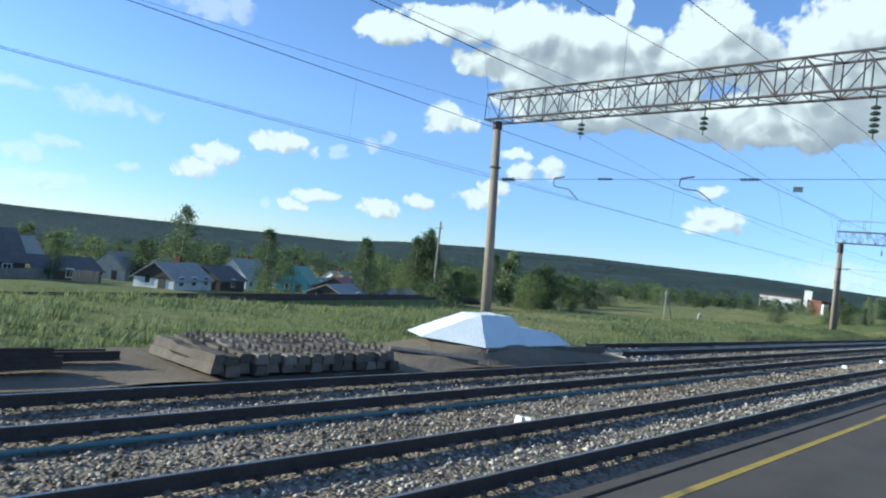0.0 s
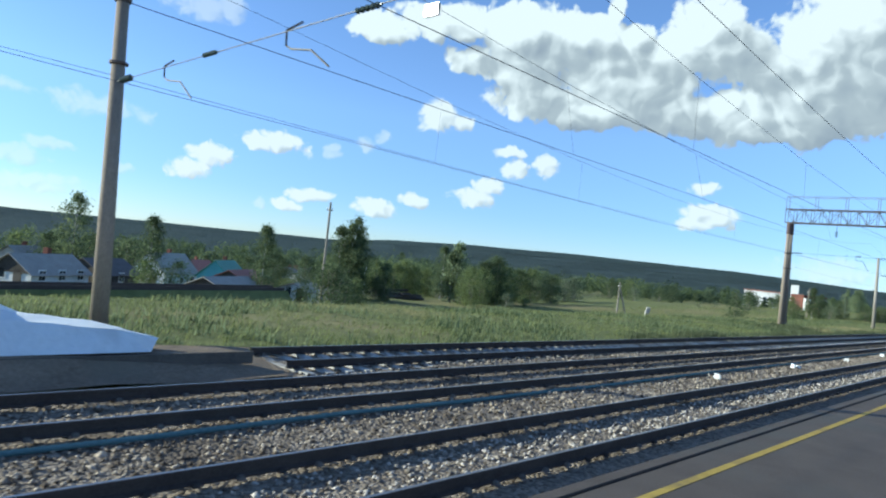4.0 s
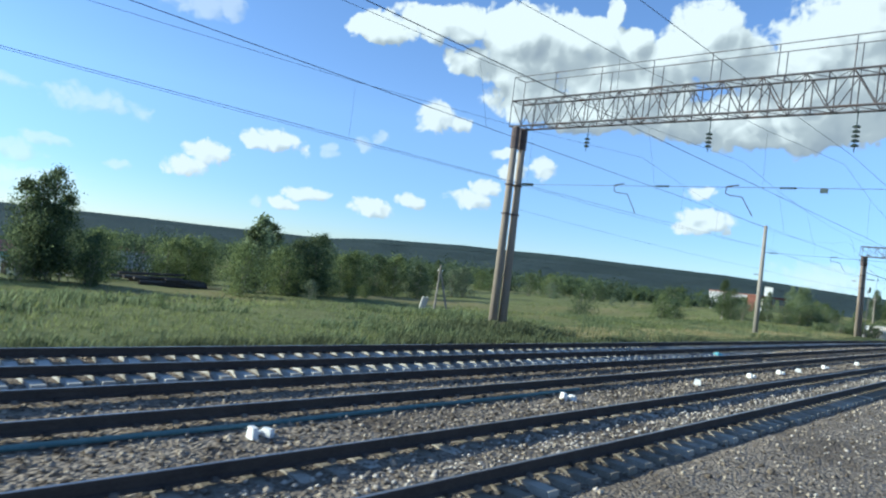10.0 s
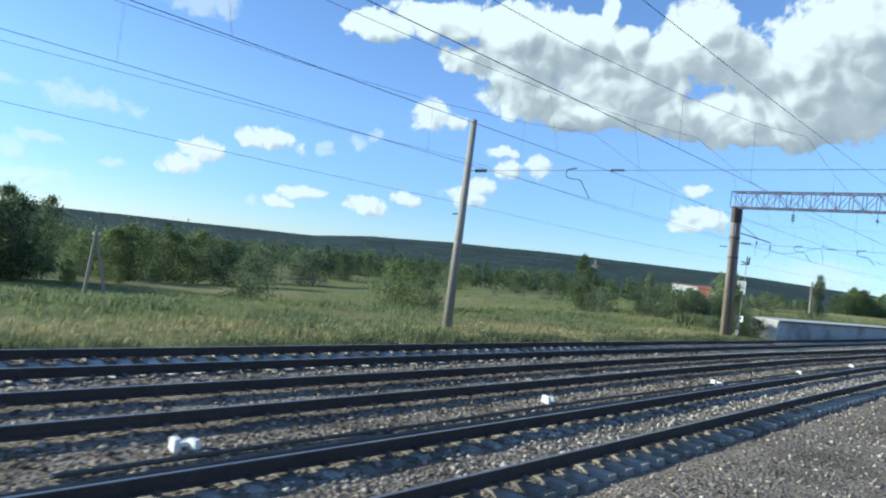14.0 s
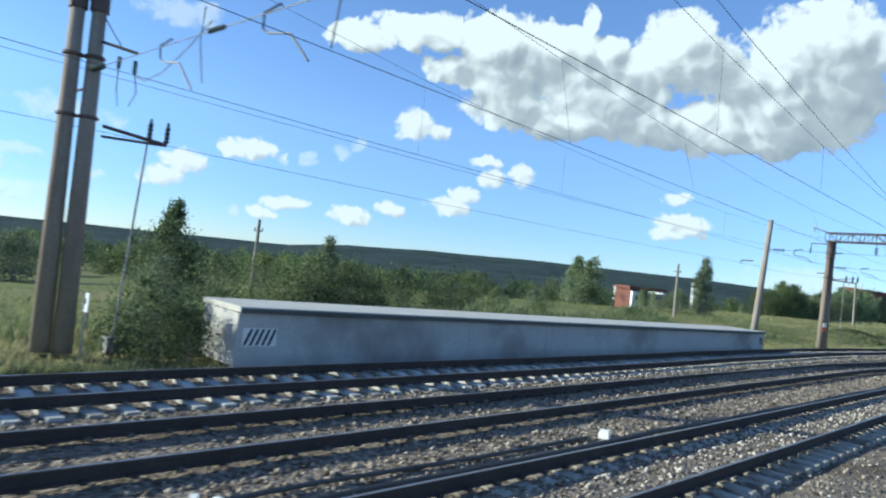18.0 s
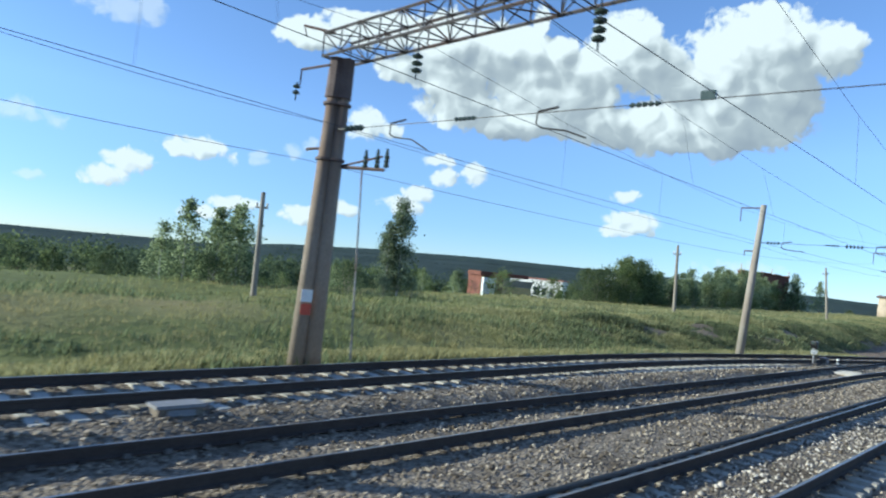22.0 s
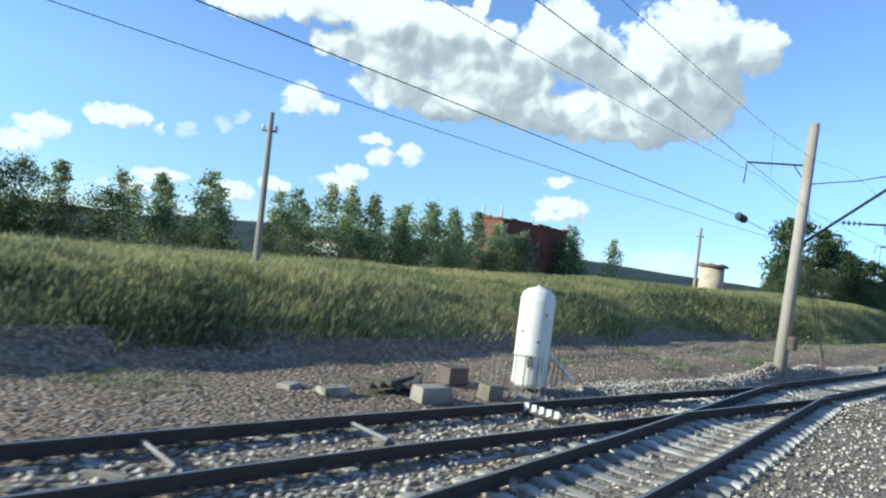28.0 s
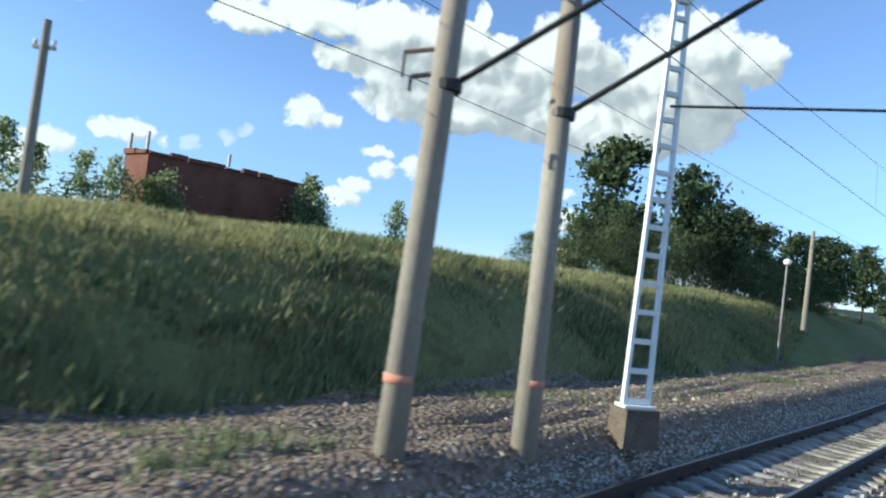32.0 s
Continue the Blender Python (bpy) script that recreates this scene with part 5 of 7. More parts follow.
def sleeper_stack():
    bolt_mesh = Shape().tube((0, 0, 0.0), (0, 0, 0.13), 0.022, n=6).tube((0.05, 0, 0.0), (0.05, 0, 0.1), 0.02, n=6).mesh("bolt", "rust")
    r = random.Random(4)
    for layer in range(2):
        for i in range(14):
            ob = new("concrete_sleeper", OLD_SLEEPER)
            ob.matrix_basis = pose(8.05 + i * 0.325 + r.uniform(-0.015, 0.015), 13.4 + r.uniform(-0.12, 0.12), 0.02 + layer * 0.2 + r.uniform(-0.01, 0.02), 0, r.uniform(-2, 2), r.uniform(-1.2, 1.2))
            tagged(ob, "weathered brown concrete sleeper stacked with rusty bolts", "sleeper", "sleeper stack")
            for y in (-0.95, -0.68, 0.68, 0.95):
                b = new("bolt", bolt_mesh); b.parent = ob; b.location = (0, y, 0)
    for x, z, a, b in ((7.72, 0.22, 2, 4), (7.66, 0.03, 3, 6)):
        ob = new("concrete_sleeper", OLD_SLEEPER); ob.matrix_basis = pose(x, 13.4, z, b * -0.3, 0, a)
        tagged(ob, "weathered concrete sleeper leaning askew against the heap", "sleeper", "sleeper stack")


OLD_SLEEPER = SLEEPER.copy()
OLD_SLEEPER.materials[0] = M["old_concrete"]
sleeper_stack()


def rail_pile():
    for k, (x0, x1, y, z) in enumerate(((-14, 5.2, 12.9, 0.06), (-14, 5.3, 13.15, 0.06), (-14, 5.1, 13.02, 0.24), (-12, 6.5, 13.75, 0.02), (-13, 6.3, 14.0, 0.02), (-13, 4.4, 14.3, 0.02))):
        ob = new("spare_rail", Shape().prism([(u, v) for u, v in PROFILE], (x0, y, z), (x1, y + 0.05, z)).mesh("spare_rail", "rail"))
        tagged(ob, "rusty dark spare rail lying in a pile", "rail", "spare rails")


rail_pile()

sheet("earth_patch", np.arange(-80, 34, 0.6), lambda x: outer_edge(x) + 0.02, lambda x: 15.3 + 0.8 * bumps(x, x * 0 + 3, 0.4) - 1.2 * step(22, 34, x), 14,
      lambda x, y: -0.24 + 0.05 * bumps(x, y, 1.6, 1.0) + 0.56 * np.exp(-((x - 18.2) / 3.8) ** 2 - ((y - 13.7) / 2.0) ** 2) * step(11.95, 12.8, y), "earth", "trodden brown earth with stones beside the track", "earth")


single("teal_rag", Shape().face_list([(87.5, 11.75, -0.22), (88.1, 11.7, -0.22), (88.15, 12.05, -0.22), (87.55, 12.1, -0.22), (87.6, 11.8, -0.12), (88.0, 11.78, -0.15), (88.05, 12.0, -0.10), (87.65, 12.02, -0.14)], [(4, 5, 6, 7), (0, 1, 5, 4), (1, 2, 6, 5), (2, 3, 7, 6), (3, 0, 4, 7)]), "teal", "crumpled teal plastic sheet lying on the ballast", "rag")


def tarp_heap():
    """A white sheet drawn over a heap: a steep hump and a low tail."""
    t = thing("covered_heap", (19, 14.2, 0), "white tarpaulin drawn tightly over a heap, weighted with planks", "tarpaulin")
    bm = bmesh.new()
    P = {k: bm.verts.new(c) for k, c in {
        "a": (15.35, 14.4, 0.22), "b": (16.46, 12.7, 0.16), "m": (18.95, 12.78, 0.17), "c": (21.2, 12.88, 0.16), "d": (22.0, 14.5, 0.16), "e": (16.0, 15.7, 0.2), "f": (20.4, 15.5, 0.2),
        "r": (17.08, 13.6, 1.04), "s": (18.45, 13.5, 1.03), "rb": (17.2, 14.5, 1.0), "sb": (18.5, 14.5, 1.0), "t": (18.75, 13.3, 0.72), "u": (20.75, 13.3, 0.52), "ub": (20.6, 14.5, 0.52), "tb": (18.85, 14.6, 0.72)}.items()}
    for key in ("a b r", "a r rb", "a rb e", "b m s r", "m t s", "m c u t", "c d ub u", "r s sb rb", "s t tb sb", "t u ub tb", "e rb sb", "e sb f", "sb tb f", "tb ub f", "ub d f"):
        bm.faces.new([P[k] for k in key.split()])
    bmesh.ops.triangulate(bm, faces=bm.faces[:])
    bmesh.ops.subdivide_edges(bm, edges=bm.edges[:], cuts=7, use_grid_fill=True)
    for v in bm.verts:
        k = min(1.0, max(0.0, (v.co.z - 0.17) / 0.1))
        v.co.z += k * (0.022 * noise.noise(v.co * 2.3) + 0.010 * noise.noise(v.co * 7.0))
        v.co.y += k * 0.03 * noise.noise(v.co * 3.1 + Vector((5, 1, 0)))
    me = bpy.data.meshes.new("sheet"); bm.to_mesh(me); bm.free()
    me.materials.append(M["tarp"]); me.polygons.foreach_set("use_smooth", [True] * len(me.polygons)); me.set_sharp_from_angle(angle=radians(24))
    part("sheet", me, None, t)
    for a, b in (((16.45, 12.62, 0.06), (19.3, 12.70, 0.05)), ((19.3, 12.70, 0.05), (23.4, 12.85, 0.04))):
        part("plank", Shape().prism([(-0.03, -0.17), (0.03, -0.17), (0.03, 0.09), (-0.03, 0.09)], a, b), "dark_wood", t, "dark plank set on edge along the sheet")
    part("plank", Shape().bar((13.5, 13.6, 0.02), (15.6, 12.2, -0.08), 0.10), "wood", t, "weathered plank lying on the earth")
    return t


tarp_heap()


def raised_platform():
    t = thing("raised_platform", (160, 14, 0), "high concrete platform with a whitewashed wall and pale paving", "platform", kind="structure")
    a, b = Vector((144.25, 15.0, 0)), Vector((176.2, 12.45, 0))
    d = (b - a).normalized(); s = Vector((-d.y, d.x, 0)); L = (b - a).length
    n = 8
    turn = math.atan2(d.y, d.x)
    for i in range(n):
        c = a + d * L * (i + 0.5) / n + s * 0.12
        part("wall_panel", Shape().box((c.x, c.y, 0.35), (L / n - 0.012, 0.24, 1.3), turn), "whitewash", t)
        c = a + d * L * (i + 0.5) / n + s * 1.0
        part("paving_slab", Shape().box((c.x, c.y, 1.09), (L / n - 0.008, 2.2, 0.14), turn), "paving", t)
        c = a + d * L * (i + 0.5) / n - s * 0.11
        # a dark strip runs along the front edge of the slabs
        part("coping", Shape().box((c.x, c.y, 1.075), (L / n - 0.01, 0.06, 0.10), turn), "cable", t, "dark strip along the slab edge")
    for e in (a, b):
        inward = d if e is a else -d
        c = e + s * 1.0 + inward * 0.1
        part("end_wall", Shape().box((c.x, c.y, 0.35), (0.2, 1.9, 1.3), turn), "whitewash", t)
        first = e is a
        along, wide, high, gap, lean = (0.62, 0.9, 0.42, 0.16, 0.08) if first else (0.36, 0.56, 0.6, 0.12, -0.08)
        p = e + inward * along - s * 0.012
        part("hazard_panel", Shape().box((p.x, p.y, high), (wide, 0.03, 0.44), turn), "white" if first else "whitewash", t, "black and white hazard stripes")
        for k in range(5 if first else 4):
            q = p + d * gap * (k - (2 if first else 1.5)) - s * 0.018
            ring = [(-0.04 - lean, high - 0.2), (0.04 - lean, high - 0.2), (0.04 + lean, high + 0.2), (-0.04 + lean, high + 0.2)]
            part("stripe", Shape().face_list([q + d * u + Vector((0, 0, z)) + s * w for w in (0.0, 0.01) for u, z in ring], [(0, 1, 2, 3), (7, 6, 5, 4), (0, 4, 5, 1), (1, 5, 6, 2), (2, 6, 7, 3), (3, 7, 4, 0)]), "black", t)


raised_platform()


def small_sign(x, y, z, label):
    t = thing("pole_sign", (x, y, ground_at(x, y)), label, "sign")
    part("post", Shape().tube((x + 0.02, y, ground_at(x, y) - 0.2), (x + 0.02, y, z), 0.025, n=6), "galv", t)
    part("plate", Shape().box((x, y, z), (0.03, 0.3, 0.42)), "white", t)
    part("mark", Shape().box((x - 0.02, y, z + 0.03), (0.012, 0.08, 0.14)), "black", t)


small_sign(141.35, 16.55, 0.95, "small white plate sign on a thin post in the weeds")


def relay_box(x, y, z, sx, sy, sz, turn, label):
    t = thing("relay_box", (x, y, z), label, "relay box")
    part("base", Shape().box((x, y, z + 0.02), (sx * 1.15, sy * 1.2, 0.12), turn), "old_concrete", t)
    part("body", Shape().box((x, y, z + sz / 2 + 0.06), (sx, sy, sz), turn, 0.92), "old_concrete", t)
    part("lid", Shape().box((x, y, z + sz + 0.08), (sx * 1.06, sy * 1.06, 0.05), turn), "galv", t)
    part("door", Shape().box((x - 0.02, y - sy / 2 - 0.005, z + sz / 2 + 0.06), (sx * 0.6, 0.03, sz * 0.6), turn), "galv", t)


relay_box(183.6, 9.15, -0.05, 0.75, 0.36, 0.16, -0.1, "low dark relay box between the tracks")
relay_box(216.75, 5.1, -0.25 + float(lift_at(216.75, 5.1)), 0.62, 0.3, 0.26, -0.15, "low grey point machine beside the rails")
relay_box(215.5, 1.88, -0.25, 0.5, 0.42, 0.3, -0.62, "low grey point machine beside the rails")


def dwarf_signal(x, y, z, h):
    t = thing("dwarf_signal", (x, y, z), "grey dwarf signal with a black hood and a white number plate", "signal", "dwarf signals")
    part("footing", Shape().box((x, y, z - 0.02), (0.3, 0.26, 0.2)), "old_concrete", t)
    part("post", Shape().tube((x - 0.04, y, z), (x + 0.03, y, z + h * 0.7), 0.036, n=8), "galv", t)
    c = z + h * 0.84
    head = part("head", Shape().box((x + 0.09, y - 0.02, c), (0.15, 0.27, 0.36), 0.25, 0.92).box((x + 0.09, y - 0.02, c + 0.185), (0.17, 0.29, 0.02), 0.25), "galv", t)
    part("hood", Shape().face_list([(x + 0.02, y - 0.14, c - 0.16), (x + 0.02, y + 0.12, c - 0.16), (x + 0.02, y + 0.12, c + 0.17), (x + 0.02, y - 0.14, c + 0.17), (x - 0.2, y - 0.11, c + 0.02), (x - 0.2, y + 0.15, c + 0.02), (x - 0.22, y + 0.15, c + 0.17), (x - 0.22, y - 0.11, c + 0.17)], [(0, 1, 2, 3), (7, 6, 5, 4), (0, 4, 5, 1), (1, 5, 6, 2), (2, 6, 7, 3), (3, 7, 4, 0)]), "black", head)
    part("lens", Shape().tube((x - 0.205, y + 0.02, c + 0.095), (x - 0.225, y + 0.02, c + 0.095), 0.055, n=12), "insulator", head)
    turn = 0.45; u, v = math.cos(turn), math.sin(turn)
    plate = part("number_plate", Shape().box((x - 0.07, y - 0.03, z + h * 0.55), (0.02, 0.27, 0.19), turn), "white", t, "white plate with dark bars")
    for k in (-0.08, 0.0, 0.07):
        part("bar", Shape().box((x - 0.07 - 0.012 * u - v * k, y - 0.03 - 0.012 * v + u * k, z + h * 0.55), (0.008, 0.025, 0.11), turn), "black", plate)
    part("cable_pipe", Shape().line([(x + 0.12, y - 0.02, z + 0.36), (x + 0.3, y - 0.02, z + 0.37), (x + 0.38, y - 0.03, z + 0.3), (x + 0.39, y - 0.03, z - 0.05)], 0.035, 8), "cable", t, "dark bent cable pipe")


dwarf_signal(214.8, 5.3, -0.22 + float(lift_at(214.8, 5.3)), 1.15)
dwarf_signal(214.8, 1.85, -0.22, 1.2)


def white_marker(x, y, z):
    t = thing("limit_post", (x, y, z), "short black and white limit post on the ballast", "post")
    for k in range(4):
        part("band", Shape().tube((x, y, z + 0.1 * k - 0.05), (x, y, z + 0.1 * k + 0.05), 0.07 - 0.004 * k, n=10), "white" if k % 2 else "black", t)


white_marker(217.7, 4.62, -0.07)


def striped_beam(a, b, n):
    t = thing("striped_beam", a, "short beam with black and white teeth lying between the rails", "beam")
    a, b = Vector(a), Vector(b)
    part("beam", Shape().bar(a, b, 0.09), "dark_wood", t)
    for k in range(n):
        c = a.lerp(b, (k + 0.5) / n)
        part("tooth", Shape().box((c.x, c.y, c.z + 0.08), (0.06, (b - a).length / n * 0.5, 0.17), 0.15), "white", t)


striped_beam((260.6, -2.6, -0.15), (260.4, -3.5, -0.15), 5)
for k in range(6):
    single("timber_scrap", Shape().box((259.9 + 0.1 * k, 0.15 - 0.05 * k, -0.12 + 0.05 * (k % 3)), (1.7 - 0.1 * k, 0.14, 0.10), -0.1 + 0.12 * k), "dark_wood", "dark weathered timber lying in a low pile", "timber", "timber pile")
for a, b in (((253.41, -0.65, -0.1), (253.22, -1.6, -0.14)), ((256.49, -1.54, -0.1), (256.3, -2.4, -0.12)), ((256.25, -3.65, -0.12), (257.94, -4.2, -0.1))):
    single("switch_rod", Shape().bar(a, b, 0.05), "galv", "worn grey steel rod lying across the rails", "rod", "switch rods")
# a plain rust brown box stands in for the dark soil heap here
single("rusty_box", Shape().box((261.7, -0.2, 0.0), (0.6, 0.5, 0.4), -0.3, 0.95), "rust", "dark brown box standing in for a soil heap beside the tank", "box")


def switch_timbers():
    """Pale new timbers under the points."""
    r = random.Random(8)
    for k, x in enumerate((214.35, 214.62, 214.92, 215.42, 215.72, 215.98)):
        ob = new("switch_timber", Shape().box((x, 3.84 + r.uniform(-0.05, 0.05), -0.19), (0.15, 0.95 + r.uniform(-0.1, 0.1), 0.12), -0.03 + 0.05 * (k % 3)).mesh("switch_timber", "paving"))
        tagged(ob, "pale concrete switch tie lying proud of the ballast", "tie", "switch ties")


switch_timbers()


def grass_mound(x, y, rx, ry, h):
    n, m = 22, 6
    verts, faces = [(x, y, ground_at(x, y) + h)], []
    for k in range(1, m + 1):
        for i in range(n):
            a = 2 * math.pi * i / n; q = k / m
            px, py = x + rx * q * math.cos(a), y + ry * q * math.sin(a)
            verts.append((px, py, ground_at(px, py) + h * math.cos(q * math.pi / 2) ** 1.2 + 0.06 * math.sin(5 * a + k) * (k < m) - 0.05 * (k == m)))
    faces += [(0, 1 + i, 1 + (i + 1) % n) for i in range(n)]
    faces += [(1 + k * n + i, 1 + (k + 1) * n + i, 1 + (k + 1) * n + (i + 1) % n, 1 + k * n + (i + 1) % n) for k in range(m - 1) for i in range(n)]
    return single("earth_mound", mesh_from("earth_mound", verts, faces, "earth", True), None, "low weedy earth mound round the foot of a gantry", "earth", "", "structure")


grass_mound(80.6, 19.3, 1.7, 1.1, 0.34)


def lamp_post(x, y, top):
    z = ground_at(x, y)
    t = thing("lamp_post", (x, y, z), "thin pale lamp post with a small lamp", "lamp post")
    part("post", Shape().tube((x, y, z - 0.3), (x, y, top), 0.06, 0.045, 8), "galv", t)
    part("lamp", Shape().lathe((x, y, top), [(0.06, 0), (0.16, 0.06), (0.18, 0.2), (0.05, 0.3)], 10), "white", t, "small white lamp head")


lamp_post(332.5, -12.0, 5.0)


def white_tank():
    x, y, z = 262.95, -1.6, -0.1
    t = thing("white_tank", (x, y, z), "tall cream painted steel tank standing upright beside the track", "tank")
    part("shell", Shape().lathe((x, y, z), [(0.30, 0.0), (0.39, 0.05), (0.42, 0.14), (0.42, 2.10), (0.39, 2.25), (0.28, 2.36), (0.1, 2.41), (0.05, 2.45)], 32), "cream", t, "", True)
    part("dark_stain", Shape().lathe((x - 0.39, y - 0.15, z + 0.5), [(0.03, 0), (0.06, 0.04), (0.07, 0.16), (0.03, 0.28)], 8), "black", t)
    for p in ((-0.40, 0.12, 1.3), (-0.23, -0.36, 1.75), (-0.325, -0.27, 1.1)):
        part("valve", Shape().lathe((x + p[0], y + p[1], z + p[2]), [(0.03, 0), (0.045, 0.02), (0.02, 0.06)], 8), "rust", t)
    part("weld_ring", Shape().lathe((x, y, z + 2.08), [(0.423, 0), (0.428, 0.015), (0.423, 0.03)], 32), "cream", t)
    part("drain_pipe", Shape().tube((x + 0.26, y - 0.38, 0.72), (x + 1.28, y - 0.65, 0.0), 0.045, n=10), "white", t, "white sloping pipe")
    f = thing("rod_fence", (262.0, -1.9, 0), "low fence of thin bent steel rods round the tank", "fence")
    r = random.Random(3)
    for k in range(13):
        u = k / 12
        px, py = 261.6 + 1.75 * u, -1.25 - 1.1 * u + r.uniform(-0.05, 0.05)
        part("rod", Shape().tube((px, py, -0.3), (px + r.uniform(-0.06, 0.06), py, 0.72 + r.uniform(-0.1, 0.04)), 0.014, n=6), "galv", f)
    part("top_rod", Shape().line([(261.6, -1.25, 0.72), (262.1, -1.55, 0.70), (262.6, -1.9, 0.66)], 0.013), "galv", f)
    for k, (bx, by, sx, sy, sz, tu) in enumerate(((259.85, -0.85, 0.8, 0.42, 0.34, -0.35), (261.4, -1.4, 0.42, 0.38, 0.34, -0.3), (262.15, -1.9, 0.4, 0.35, 0.14, 0.3), (258.2, 0.4, 0.62, 0.3, 0.16, -0.2), (257.8, 1.2, 0.45, 0.3, 0.12, 0.2), (263.4, -2.2, 0.5, 0.3, 0.12, 0.1), (287.8, -9.0, 0.95, 0.5, 0.32, -0.2), (264.6, -2.5, 0.5, 0.3, 0.12, 0.6))):
        ob = new("concrete_block", Shape().box((bx, by, float(yard_z(bx, by)) + sz / 2 - 0.02), (sx, sy, sz), tu, 0.93).mesh("concrete_block", "old_sleeper"))
        tagged(ob, "broken grey concrete block lying in the gravel", "block", "concrete rubble")


white_tank()


def track_debris():
    r = random.Random(12)
    for k in range(14):
        x = r.uniform(244, 262); y = float(track_c(x)) + r.uniform(-2.3, 1.0); a = r.uniform(0, 3.1)
        L = r.uniform(0.4, 1.1)
        ob = new("timber_scrap", Shape().box((x, y, -0.17), (L, 0.1, 0.06), a).mesh("timber_scrap", "wood"))
        tagged(ob, "short weathered timber scrap on the ballast", "timber", "timber scraps")


track_debris()


def wooden_pole(x, y, top, base, arms=1, brace=None, lean=(0, 0)):
    t = thing("power_pole", (x, y, base), "weathered wooden power pole with a short crossarm" if not brace else "wooden power pole with a slanting brace", "power pole", "power poles")
    head = (x + lean[0], y + lean[1], top)
    part("pole", Shape().tube((x, y, base - 0.5), head, 0.15, 0.10, 10), "wood", t)
    if brace:
        part("brace", Shape().tube((x + brace[0], y + brace[1], base - 0.4), (head[0], head[1], top - 0.5), 0.13, 0.09, 10), "wood", t)
    for k in range(arms):
        z = top - 0.75 - 0.35 * k
        part("crossarm", Shape().box((head[0], head[1], z), (0.1, 0.62, 0.09), 0.5), "wood", t)
        for u in (-0.27, 0.27):
            part("insulator", Shape().lathe((head[0] - u * 0.48, head[1] + u * 0.88, z + 0.04), [(0.02, 0), (0.06, 0.06), (0.06, 0.14), (0.03, 0.2)], 8), "plaster", t)
    return t


wooden_pole(53.2, 52.3, 6.6, -4.6, 1, None, (0.2, 0.4))
wooden_pole(111.0, 53.3, 1.75, -4.5, 1, (1.5, -1.2), (0.5, 0.2))
wooden_pole(159.5, 39.2, 4.4, -1.0, 1)
wooden_pole(197.5, 26.7, 5.62, 0.95, 1, None, (0, 0.1))
wooden_pole(232.8, 18.4, 6.85, 1.4, 1, None, (-0.2, 0.1))
wooden_pole(266.3, 12.1, 7.75, 1.85, 1, None, (0.35, 0.6))
wooden_pole(306.1, 3.7, 8.05, 3.2, 1)
wooden_pole(342, -12.3, 7.8, 2.4, 0)


def leaning_slab():
    """A notched slab stuck aslant in the meadow."""
    x, y, z, w = 96.9, 41.3, ground_at(97, 41.3) - 0.3, 0.27
    outline = [(-w, 0.0), (w, 0.0), (w + 0.42, 2.0), (w + 0.24, 2.06), (w + 0.2, 1.85), (0.34, 1.85), (0.34, 2.02), (-w + 0.42, 2.0)]
    n = len(outline)
    verts = [(x + u * 0.8, y - u * 0.5 - k, z + v) for k in (0.0, 0.14) for u, v in outline]
    faces = [tuple(range(n)), tuple(range(2 * n - 1, n - 1, -1))] + [(i, n + i, n + (i + 1) % n, (i + 1) % n) for i in range(n)]
    return single("concrete_slab", mesh_from("concrete_slab", verts, faces, "concrete"), None, "notched grey concrete slab stuck aslant in the meadow", "slab")


leaning_slab()


